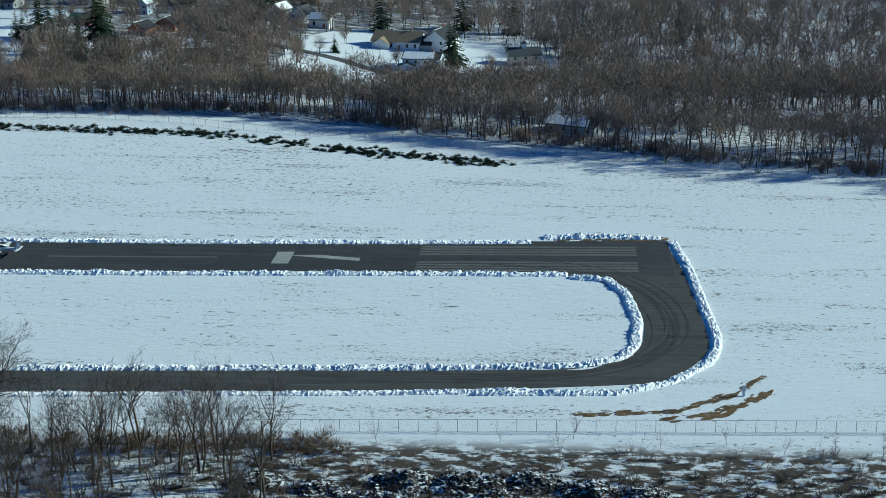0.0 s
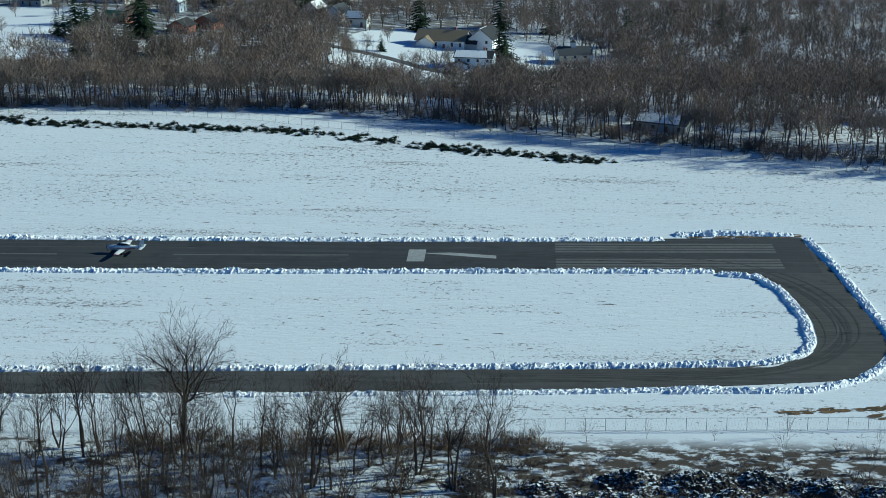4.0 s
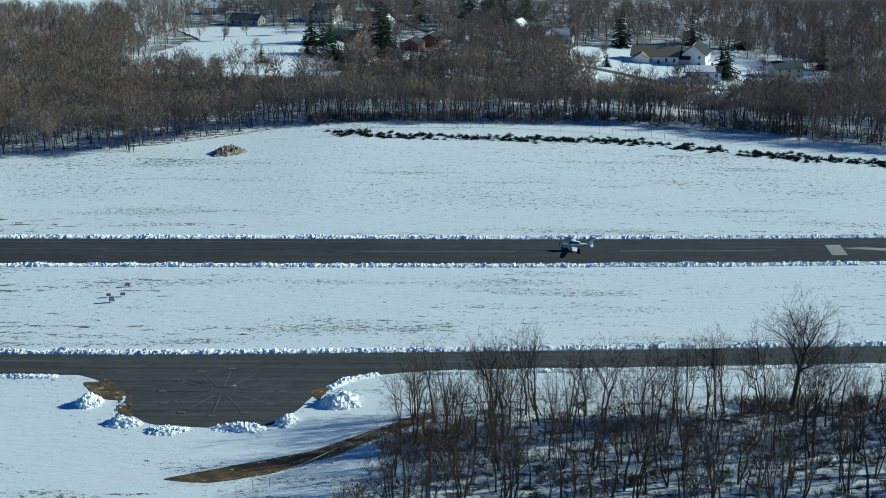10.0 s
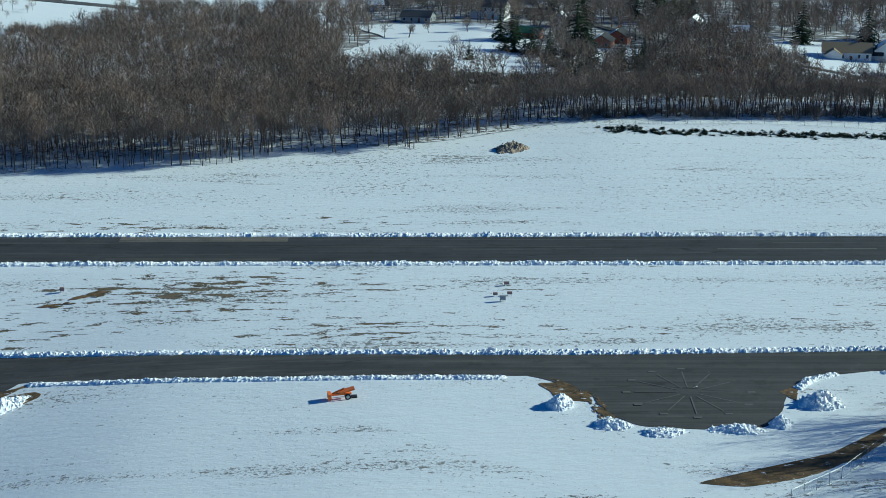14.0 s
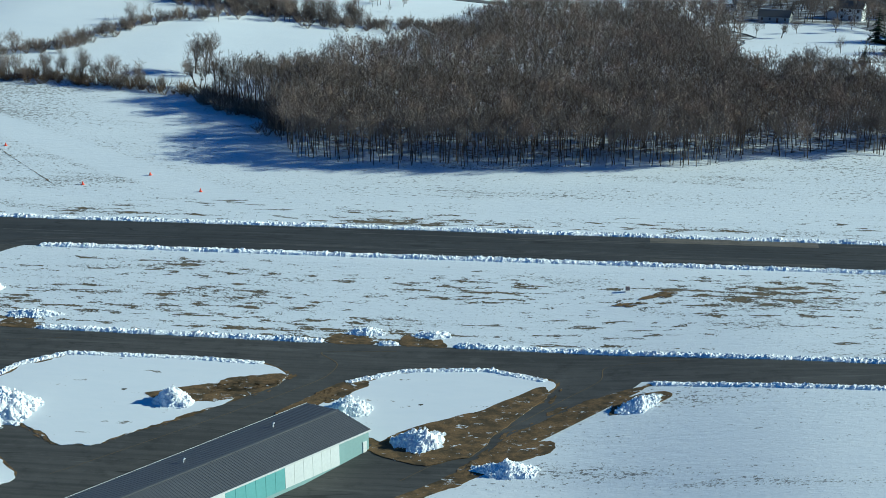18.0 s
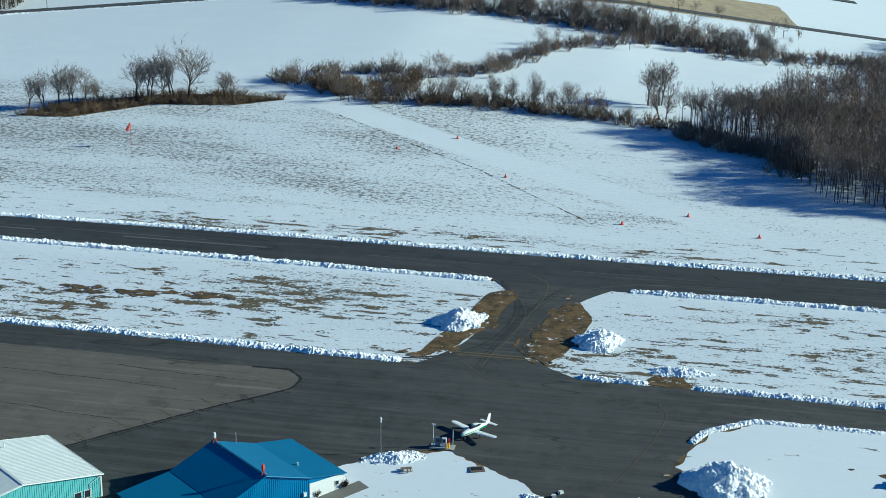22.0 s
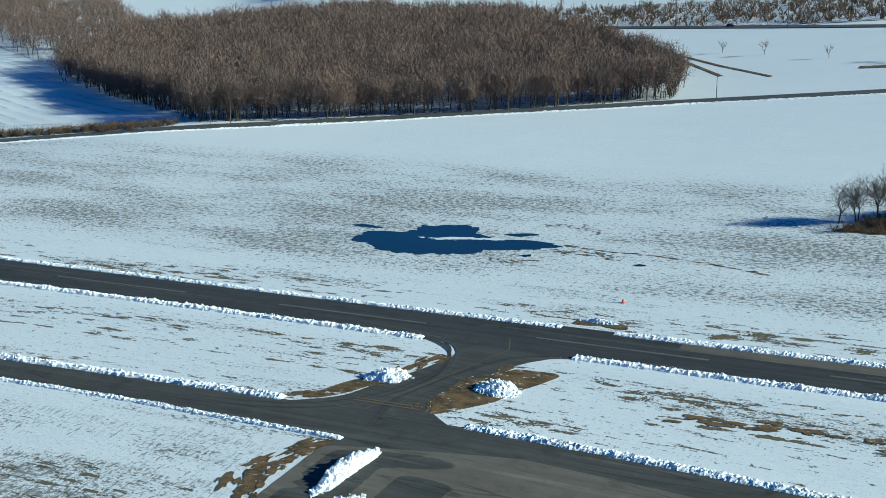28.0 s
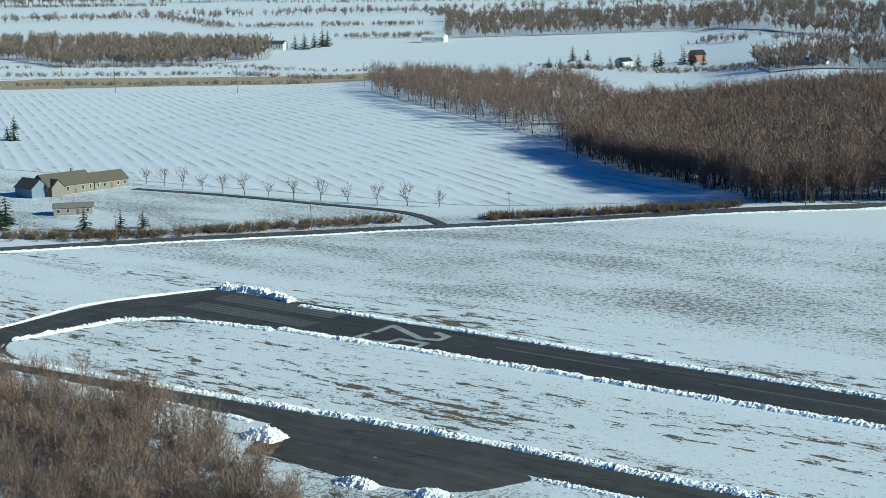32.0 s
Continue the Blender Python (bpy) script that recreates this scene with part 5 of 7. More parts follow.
tree_thing("oak_tree", -102.8, -91.2, great, None, "tall leafless broad tree with spreading crown above the thicket", group="trees south of the airfield")
rs = np.random.RandomState(4)
SOUTH = inside([(-172, -97), (-160, -90), (-128, -91), (-58, -87), (-50, -95), (-58, -122), (-110, -135), (-172, -138)], 190, 41, 2.2)
for x, y in SOUTH:
    tree_thing("thicket_tree", x, y, slim[rs.randint(8)], None, "slender dark leafless tree in a snowy thicket", group="trees south of the airfield", turn=rs.rand() * 360, size=0.78 + 0.42 * rs.rand())
for x, y, s in ((-50, -86.5, 0.75), (-43, -87, 0.8), (-34, -85.5, 0.5), (-24, -86, 0.45), (-13, -84, 0.8), (0, -87, 0.6), (10, -85, 0.7), (18, -89, 0.7), (26, -86, 0.6), (-15, -93, 1.0), (-4, -98, 1.25), (8, -98, 0.9), (22, -96, 1.1), (32, -90, 1.0)):
    tree_thing("young_tree", x, y, sapling[rs.randint(3)], None, "thin leafless sapling beside the boundary fence", group="saplings by the fence", turn=rs.rand() * 360, size=s * 1.15)
scatter("thicket_brush", bushes, inside([(-176, -99), (-128, -94), (-58, -90), (-52, -126), (-176, -138)], 760, 42, 0.9), M["bark_dark"], "bare tangled brush on snowy ground under the trees", "brush", 42, 0.35, 0.9)
scatter("bank_brush", bushes, inside([(-112, -87), (-50, -86), (-46, -92), (-112, -94)], 260, 43, 0.6), M["brush"], "brown dry brush along the fence line", "brush", 43, 0.4, 0.85)
scatter("bank_brush", bushes, inside([(-60, -91), (50, -86), (60, -125), (-60, -125)], 260, 44, 1.0), M["bark"], "grey bare brush below the boundary fence", "brush", 44, 0.25, 0.65)
scatter("dark_brush", bushes, inside([(-62, -94), (-40, -97), (-12, -96), (30, -95), (40, -108), (-62, -110)], 300, 45, 0.5), M["bark_dark"], "dark tangled brush over a rocky bank", "brush", 45, 0.3, 0.7)
scatter("golden_brush", bushes, [(-178, -128), (-176, -126), (-141, -128), (-139, -127), (-180, -130), (-143, -130)] + inside([(-170, -105), (-160, -98), (-155, -104), (-166, -112)], 10, 3), M["willow"], "golden-brown leafy shrubs at the thicket's edge", "shrub", 46, 0.9, 1.5)
# the brown thicket beside the western run-up pad
THICKET = [(-1015, -74), (-974, -76), (-947, -67.5), (-926, -71.5), (-904, -76), (-889, -87), (-873, -89), (-852, -104), (-835, -118), (-900, -150), (-1015, -125)]
tagged(blob("forest_floor", THICKET, 0.06, M["litter"], rough=1.5, seed=31, rings=24, depth=0.0), "leaf litter and thin snow under the thicket", "forest floor", kind="structure")
scatter("west_thicket", edge_trees, inside(THICKET, 600, 47, 1.7), M["bark_red"], "reddish-brown leafless thicket beside the taxiway", "thicket", 47, 0.5, 1.0)
scatter("west_brush", bushes, inside(THICKET, 620, 48, 1.0), M["bark_red"], "brown brush under a leafless thicket", "brush", 48, 0.6, 1.3)

for i, (x, y, k) in enumerate(((-846, -104, 0.9), (-861, -103, 0.8), (-873, -97.5, 0.75), (-848, -111, 0.85), (-889, -87, 0.6), (-871, -107, 0.9), (-861, -90, 0.55), (-939, -95, 0.9), (-948, -66, 0.6), (-953, -76.5, 0.75), (-903, -77, 0.5), (-838, -113, 0.7), (-880, -101, 0.8), (-897, -92, 0.7))):
    tree_thing("thicket_tree", x, y, slim[i % 8], None, "dark forked leafless tree at the thicket's edge", group="trees of the western thicket", turn=i * 97, size=k)

# the knoll in the field, with its trees and brush
KNOLL = [(-677, 96), (-658, 97), (-638, 114), (-612, 117), (-597, 126), (-616, 130), (-640, 126), (-668, 112)]
tagged(blob("brush_patch", KNOLL, 0.06, M["turf"], rough=0.8, seed=9), "brown earth and dead grass on a field knoll", "earth", kind="structure")
scatter("knoll_brush", bushes, inside(KNOLL, 260, 49, 0.7), M["brush"], "rusty brown brush on a snowy field knoll", "brush", 49, 0.5, 1.25)
for i, (x, y, s) in enumerate(((-676, 104, 0.62), (-672, 106, 0.72), (-667, 107, 0.78), (-663, 108, 0.74), (-659, 109, 0.7), (-655, 112, 0.5), (-645, 117, 0.85), (-641, 119, 0.8), (-637, 121, 0.66), (-633.5, 121, 0.98), (-628.5, 121, 1.08), (-617, 122, 0.52), (-614, 123, 0.48))):
    tree_thing("field_tree", x, y, broad[i % 4], None, "leafless tree with fine rounded crown on a knoll", group="trees on the knoll", turn=i * 77, size=s * 1.25)
# hedges between the farther fields
for i, (pts, n, wide, m) in enumerate((([(-607, 150), (-595, 145), (-572, 130), (-553, 134), (-528, 138), (-492, 131), (-473, 127)], 240, 2.2, "brush"), ([(-597, 160), (-557, 168), (-539, 178), (-523, 222), (-490, 247)], 200, 2.6, "bark"), ([(-594, 150), (-570, 140), (-560, 160)], 110, 5.0, "brush"), ([(-636, 300), (-616, 280), (-593, 273), (-571, 268), (-550, 270), (-527, 264), (-448, 250), (-380, 262)], 560, 5.0, "bark"))):
    scatter("hedgerow", bushes, line(pts, n, 60 + i, wide), M[m], "overgrown leafless hedgerow between snowy fields", "hedgerow", 60 + i, 0.8, 1.9)
for i, (x, y, s) in enumerate(((-478, 138, 0.95), (-476, 137, 0.8), (-532, 140, 0.7), (-525, 141, 0.75), (-519, 139, 0.95), (-512, 138, 0.6), (-506, 137, 0.8), (-497, 135, 0.55), (-487, 131, 0.5), (-483, 155, 1.15), (-479, 156, 1.2), (-476, 154, 0.9))):
    tree_thing("hedge_tree", x, y, broad[(i + 1) % 4], None, "leafless round-crowned tree in a hedgerow", group="hedgerow trees", turn=i * 53, size=s * 0.85)
scatter("hedge_trees", edge_trees, np.concatenate([line([(-606, 150), (-595, 145), (-572, 131), (-553, 135), (-528, 139), (-492, 132)], 70, 73, 3.0), line([(-597, 158), (-557, 166), (-539, 178), (-523, 222), (-490, 247), (-430, 300)], 46, 70, 4.0), line([(-634, 302), (-616, 284), (-593, 277), (-571, 272), (-550, 274), (-527, 268), (-448, 252)], 210, 71, 6.0), inside([(-600, 270), (-470, 262), (-460, 330), (-560, 330), (-600, 300)], 60, 72, 5)]), M["bark"], "leafless trees standing in far hedgerows", "woods", 72, 0.32, 0.8)

scatter("hedge_trees", edge_trees, line([(-632, 300), (-612, 282), (-590, 276), (-568, 272), (-548, 273), (-522, 268), (-480, 258), (-440, 254)], 170, 74, 4.0), M["bark"], "leafless trees in the hedgerow by the road", "woods", 74, 0.5, 0.95)

# piled evergreen boughs along the far side of the field
for i, pts in enumerate(([(-205, 107.5), (-180, 105), (-158, 105.5), (-130, 105), (-106, 104)], [(-101, 99.5), (-87, 97.5)], [(-81, 93.5), (-60, 88), (-33, 81)])):
    tufts = []
    for s in range(3):
        (tv, tf), (cv, cf) = spruce(s + 30, 1.5, 1.7, 3)
        tufts.append((cv, cf))
    scatter("evergreen_boughs", tufts, line(pts, (300, 60, 200)[i], 80 + i, 1.9), M["bough"], "row of dark cut evergreen boughs lying in snow", "evergreen boughs", 80 + i, 0.4, 1.0, 0.65)

# evergreens round the houses
SPRUCES = ((-219, 262, 0.6), (-203, 211, 0.5), (-188, 216, 0.75), (-164, 166, 0.5), (-212, 230, 0.55), (-175, 184, 0.5), (-173, 198, 0.6), (-208, 216, 0.5), (-194, 208, 0.55), (-214, 238, 0.5), (-96, 334, 0.95), (-59, 266, 0.92), (-61, 269, 0.8), (-107, 278, 0.38), (-10, 318, 0.8), (-231, 294, 0.75), (-226, 291, 0.7), (-224, 300, 0.6), (-200, 274, 1.2), (-197, 270, 0.95), (-230, 266, 0.55), (-226, 263, 0.6), (-212, 256, 0.55), (-206, 252, 0.5), (-197, 241, 0.7), (-186, 238, 0.55), (-181, 234, 0.6), (-178, 226, 0.6), (-181, 213, 0.65), (-176, 209, 0.55), (-184, 176, 0.5), (-180, 173, 0.45), (-222, 258, 0.5), (-217, 254, 0.5), (-190, 376, 0.9), (-155, 372, 1.1), (-148, 378, 1.1), (-138, 392, 1.0), (-205, 385, 0.7), (-165, 385, 1.0), (-40, 345, 0.8), (-62, 352, 0.9), (30, 330, 0.8), (36, 300, 0.8), (-14, 296, 0.6), (-174, 262, 0.5), (-244, 238, 0.4), (-199, 222, 0.45))
for i, (x, y, s) in enumerate(SPRUCES):
    tree_thing("spruce_tree", x, y, pine[i % 3], None, "dark green spruce among the houses", "spruce", "evergreens by the houses", i * 61, s * 1.3)
for i, (x, y, s) in enumerate(((-1111, 55, 1.5), (-1099, 61, 1.3), (-1097, 69, 1.2), (-1147, 49, 1.9), (-1140, 42, 1.5), (-1504, 950, 2.6), (-1497, 966, 2.0), (-1410, 868, 1.8), (-1395, 862, 1.8), (-1380, 866, 2.0), (-1366, 880, 2.4), (-1360, 861, 2.2), (-1352, 897, 2.6), (-1346, 905, 2.0), (-1335, 880, 1.8), (-1318, 870, 1.8), (-1430, 850, 1.9), (-1448, 845, 1.7), (-1470, 860, 1.7), (-1986, 1062, 3.0), (-1973, 1065, 3.4), (-1980, 1090, 3.2), (-1985, 1110, 3.8), (-1991, 1126, 3.4), (-1471, 284, 1.5), (-1411, 241, 1.8), (-1420, 243, 1.4), (-720, 649, 1.4), (-718, 803, 1.7), (-700, 784, 1.7), (-694, 780, 1.6), (-669, 746, 1.9), (-663, 744, 1.6), (-653, 747, 2.0), (-646, 742, 1.7), (-626, 700, 1.5), (-623, 663, 1.5), (-616, 668, 1.4), (-608, 690, 1.5), (-600, 700, 1.6), (-585, 690, 1.5), (-571, 700, 1.7), (-560, 680, 1.7), (-552, 668, 1.8), (-545, 662, 1.8), (-536, 660, 2.0), (-528, 655, 1.8), (-738, 494, 1.2))):
    tree_thing("fir_tree", x, y, small_pine[i % 2], None, "small dark green fir beside a country house", "fir", "firs in the country", i * 47, s)
for i, (x, y, k) in enumerate(((-92, 246, 0.55), (-80, 259, 0.6), (-97, 252, 0.4), (-106, 300, 0.5), (-112, 272, 0.6), (-118, 268, 0.65), (-120, 258, 0.7), (-117, 249, 0.7), (-114, 242, 0.65), (-45, 262, 0.5), (-40, 290, 0.5), (-185, 250, 0.45), (-250, 262, 0.5), (-270, 300, 0.55), (-262, 314, 0.5), (-245, 318, 0.5), (-237, 330, 0.5), (-226, 322, 0.5), (-170, 260, 0.6), (-164, 270, 0.6))):
    tree_thing("garden_tree", x, y, broad[i % 4], None, "leafless garden tree standing on a snowy lawn", group="garden trees", turn=i * 67, size=k)
# young trees planted along the drive
for i in range(13):
    x = -1187 + i * 13
    tree_thing("planted_tree", x, 147 - 7 * math.sin(i / 12 * 3.1) + 3 * (i / 12), sapling_far[i % 3], None, "young leafless tree planted along a drive", "tree", "trees along the drive", i * 71, 1.4 + 0.15 * (i % 3))
for i, (x, y, k) in enumerate(((-583, 307, 0.9), (-590, 312, 0.75), (-578, 312, 0.7), (-551, 311, 0.85), (-560, 330, 0.7), (-548, 336, 0.6), (-596, 340, 0.6))):
    tree_thing("yard_tree", x, y, broad[i % 4], None, "dark leafless tree beside a farmhouse", group="yard trees", turn=i * 83, size=k)
for i, (x, y) in enumerate(((-772, 369), (-752, 361), (-723, 350), (-697, 341), (-692, 340), (-687, 337), (-683, 335), (-680, 336))):
    tree_thing("field_sapling", x, y, sapling_far[i % 3], None, "young leafless tree in an open snowy field", "tree", "trees in the far field", i * 31, 1.1 + 0.15 * (i % 2))
# brush along the road and far hedgerows, thinning towards the horizon
scatter("roadside_brush", bushes, line([(-1130, 30), (-1088, 56), (-1056, 91), (-1026, 120)], 420, 90, 3.0), M["brush"], "rusty brush along a country road", "brush", 90, 0.6, 1.3)
scatter("roadside_brush", bushes, line([(-999, 134), (-960, 155), (-926, 172)], 300, 91, 2.2), M["brush"], "rusty brush along a country road", "brush", 91, 0.7, 1.3)
sparse = [bare_tree(s + 45, 12.5, 0.36, (4, 4, 6), 0.2, 0.25, 0.2, lite=True) for s in range(4)]
low_bush = [bush(s + 9, 2.2, 9, 1.6, 5, 0.10) for s in range(4)]
FAR_ROWS = [([(-2066, 692), (-1888, 812), (-1576, 834)], 110), ([(-1979, 630), (-1776, 747), (-1480, 714)], 120), ([(-1862, 548), (-1591, 673)], 80), ([(-1500, 890), (-1300, 800), (-1160, 740)], 120), ([(-3203, 1492), (-2879, 1642), (-2483, 1415)], 150), ([(-3793, 1908), (-3404, 2104)], 120), ([(-2483, 1415), (-2207, 1583)], 90), ([(-2854, 1922), (-2531, 2034), (-2360, 1835)], 120), ([(-2097, 1263), (-1971, 1331)], 50), ([(-3300, 2300), (-2700, 2500), (-1900, 2600)], 170), ([(-1500, 1200), (-1233, 1057), (-1000, 930), (-700, 900)], 150), ([(-4000, 2500), (-3000, 2900), (-2000, 3100)], 180)]
for i, (pts, n) in enumerate(FAR_ROWS):
    d = abs(pts[0][1]) / 900
    scatter("far_hedgerow", sparse if i > 3 else low_bush, line(pts, int(n * 1.5), 100 + i, 4 + 5 * d), M["bark"], "far leafless hedgerow across snowy farmland", "hedgerow", 100 + i, 0.45 if i > 3 else 1.0, 0.9 if i > 3 else 2.2)
for k, (poly, n, mat, lo, hi) in enumerate((([(-2200, 786), (-2016, 734), (-1894, 818), (-1892, 926), (-2081, 1116), (-2511, 1005)], 620, "bark", 1.2, 1.7), ([(-1945, 1309), (-1792, 1366), (-1659, 1428), (-1557, 1386), (-1233, 1057), (-1150, 1250), (-1700, 1900), (-2360, 1835)], 760, "bark", 1.3, 1.9), ([(-1176, 705), (-964, 702), (-930, 760), (-1100, 960), (-1263, 842)], 320, "bark", 1.0, 1.5), ([(-900, 850), (-500, 900), (-300, 1000), (-400, 1500), (-1100, 1300)], 420, "bark", 1.0, 1.5))):
    scatter("far_wood", sparse, inside(poly, n, 120 + k, 5), M[mat], "far leafless wood beyond the snowy fields", "woods", 120 + k, lo, hi)
    tagged(blob("forest_floor", poly, 0.6, M["litter"], rough=2.0, seed=k, rings=20, depth=0.0), "leaf litter and thin snow under the trees", "forest floor", kind="structure")
SCRUB = [(-1000, 505), (-943, 492), (-749, 455), (-631, 500), (-546, 648), (-540, 850), (-651, 690), (-782, 575), (-991, 582)]
tagged(blob("scrub_floor", SCRUB, 0.3, M["litter"], rough=3.0, seed=5, rings=20, depth=0.0), "brown scrub ground with thin snow", "scrub ground", kind="structure")
scatter("rough_scrub", low_bush, inside(SCRUB, 1100, 123, 3), M["brush"], "brown scrubland beyond a far road", "scrub", 123, 1.0, 2.4)
scatter("scrub_trees", sparse, inside(SCRUB, 120, 124, 6), M["bark"], "leafless young trees in far scrubland", "woods", 124, 0.4, 0.7)
arc = np.linspace(radians(14), radians(62), 420)
scatter("horizon_wood", sparse, np.stack([-690 - np.sin(arc) * 3900, -250 + np.cos(arc) * 3900], 1) + np.random.RandomState(8).randn(420, 2) * 60, M["bark"], "far leafless wood along the horizon", "woods", 125, 2.4, 3.4)
arc = np.linspace(radians(14), radians(62), 300)
scatter("horizon_wood", sparse, np.stack([-690 - np.sin(arc) * 2900, -250 + np.cos(arc) * 2900], 1) + np.random.RandomState(9).randn(300, 2) * 45, M["bark"], "far leafless wood along the horizon", "woods", 126, 1.0, 1.7)

# ---- roads, tracks, field patches, pond ----
def ribbon(name, pts, width, lift, material, label, category="road", parent=None, step=6.0):
    p = np.array(pts, float)
    d = np.r_[0, np.cumsum(np.hypot(*np.diff(p, axis=0).T))]
    s = np.linspace(0, d[-1], int(d[-1] / step) + 2)
    x, y = np.interp(s, d, p[:, 0]), np.interp(s, d, p[:, 1])
    for _ in range(8):
        x[1:-1], y[1:-1] = (x[:-2] + 2 * x[1:-1] + x[2:]) / 4, (y[:-2] + 2 * y[1:-1] + y[2:]) / 4
    t = np.stack([np.gradient(x), np.gradient(y)], 1)
    t /= np.hypot(*t.T)[:, None]
    u = np.linspace(-0.5, 0.5, 4) * width
    return tagged(sheet(name, x[:, None] - t[:, 1:] * u, y[:, None] + t[:, :1] * u, lift, material, parent, 0.02 if lift < 0.1 else 0.25), label, category, kind="structure")


ROAD = [(-1160, -40), (-1108, 18.6), (-1071, 58.3), (-1018, 108), (-970, 138), (-903, 178), (-836, 219), (-754, 259), (-689, 280), (-634, 297), (-560, 312), (-470, 330), (-380, 340)]
ribbon("road", ROAD, 7.5, 0.22, M["road"], "grey country road between snowy fields")
bank(np.array(ROAD)[1:10] + (2.6, -4.6), 1.4, 0.4, 90, 0.8, "snow_berm", "low snow berm along the country road")
ribbon("far_road", [(-1300, 560), (-1003, 493), (-871, 475), (-736, 445), (-680, 437), (-560, 450), (-400, 470)], 9, 0.4, M["road"], "far highway with cleared asphalt")
ribbon("drive", [(-1006, 120), (-1020, 131), (-1036, 137), (-1085, 136.5), (-1129, 137), (-1178, 133)], 3.4, 0.2, M["road"], "dark cleared farm drive", "drive")
ribbon("town_road", [(-230, 470), (-219, 445), (-195, 373), (-170, 325), (-135, 285), (-110, 270), (-100, 264), (-91, 251), (-80, 239), (-69, 236), (-44, 245), (0, 250)], 4.6, 0.5, M["road"], "grey street through the village")
ribbon("field_track", [(-883, 447), (-809, 386), (-775, 335), (-758, 311)], 2.0, 0.15, M["turf"], "brown track across a far snowy field", "track", step=3)
ribbon("field_track", [(-809, 386), (-765, 335), (-738, 310)], 2.0, 0.16, M["turf"], "brown track across a far snowy field", "track", step=3)
ribbon("field_track", [(-707, 327), (-660, 332), (-627, 342), (-600, 345)], 5.0, 0.15, M["turf"], "brown bare strip in a far field", "track", step=3)
ragged("grass_line", [(-575, 112), (-550, 92), (-523, 71), (-487, 34)], 230, 0.12, 0.24, M["turf"], "thin broken line of bare grass across the field", "track", 403)

n = Nodes("wind_packed_snow", 0.8)
M["packed"] = n.done(n.mix(n.noise(n.place(0.3, 1, 1), 0.12, 3), (0.80, 0.82, 0.86), (0.84, 0.85, 0.87)), n.noise(n.place(), 0.5, 4), 0.3, 0.15)


def make_furrows():
    n = Nodes("furrowed_snow", 0.85)
    m = n.t.nodes.new("ShaderNodeMapping")
    m.inputs["Rotation"].default_value = (0, 0, radians(-58))
    n.link(n.t.nodes.new("ShaderNodeNewGeometry").outputs["Position"], m.inputs[0])
    w = n.t.nodes.new("ShaderNodeTexWave")
    w.inputs["Scale"].default_value, w.inputs["Distortion"].default_value, w.inputs["Detail"].default_value = 0.042, 0.8, 2.0
    n.link(m.outputs[0], w.inputs[0])
    f = n.calc("MULTIPLY", n.step(w.outputs["Fac"], 0.75, 0.98), n.step(n.noise(n.place(), 0.03, 4, 0.7), 0.42, 0.62))
    return n.done(n.mix(n.calc("MULTIPLY", f, 0.5), (0.76, 0.785, 0.83), (0.25, 0.22, 0.18)), w.outputs["Fac"], 0.3, 0.3)


M["furrow"] = make_furrows()
M["stubble"] = make_plain("straw_stubble", (0.42, 0.34, 0.22), 0.95, grain=0.2, amount=0.6)
for name, k, m, lab in (("ploughed_field", [(-1330, 152), (-1187, 152), (-1030, 156), (-935, 183), (-1000, 240), (-1078, 303), (-1300, 470), (-1560, 660), (-1640, 560), (-1760, 480)], "furrow", "snowy ploughed field with thin dark furrows"), ("straw_field", [(-1949, 609), (-1806, 509), (-1693, 602), (-1584, 673), (-1517, 760), (-1595, 858), (-1664, 757), (-1791, 688)], "stubble", "pale straw stubble strip beyond the field"), ("straw_field", [(-560, 305), (-488, 383), (-440, 400), (-430, 330)], "stubble", "pale straw field beyond a hedgerow"), ("parking_lot", [(-545, 365), (-500, 380), (-488, 425), (-530, 430), (-548, 395)], "road", "dark parking lot before a far house")):
    tagged(blob(name, k, 0.12, M[m], rough=0.8, rings=24, seed=12, depth=0.0), lab, "field", kind="structure")

n = Nodes("meltwater", 0.08, spec=0.5)
M["water"] = n.done(n.mix(n.noise(n.place(), 0.2, 3), (0.012, 0.03, 0.06), (0.02, 0.045, 0.08)), n.noise(n.place(), 2.0, 2), 0.03, 0.02)
POND = [(-789.7, 55.8), (-788.6, 63.9), (-779.5, 65.5), (-776.5, 72.0), (-773.5, 75.9), (-767.9, 76.7), (-762.5, 74.2), (-759.6, 68.2), (-754.0, 66.6), (-743.6, 68.6), (-733.3, 65.7), (-743.6, 60.2), (-754.6, 56.4), (-762.1, 50.7), (-768.0, 48.0), (-773.7, 47.8), (-778.3, 50.1), (-783.8, 52.7)]
for i, k in enumerate((POND, [(-754.9, 70.9), (-748.2, 74.2), (-744.6, 73.9), (-749.6, 70.1)], [(-743.7, 54.5), (-741.1, 56.8), (-740.2, 54.8)], [(-797, 68), (-792, 69.5), (-786, 67.5), (-791, 66.3)], [(-715.3, 55.9), (-713.6, 56.8), (-711.6, 56.3), (-713.4, 55.2)])):
    tagged(blob("pond", k, 0.09, M["water"], rough=1.8 if i == 0 else 0.3, seed=30 + i, depth=0.12), "dark blue meltwater pond in the snowy field", "pond", kind="structure")
ragged("snow_tongue", [(-773, 62.2), (-767.7, 62.5), (-762.4, 64.7), (-754, 65.9)], 34, 0.35, 1.1, M["isle"], "tongues of snow lying across the pond", "snow", 404, 0.12)
ragged("drain_line", [(-735, 66.2), (-724.3, 64.2), (-717.2, 64.6), (-706.8, 63.5), (-697.5, 61.6), (-689.8, 59.3), (-683.6, 57.7)], 90, 0.35, 0.5, M["turf"], "dark wet furrow draining the pond", "earth", 405)
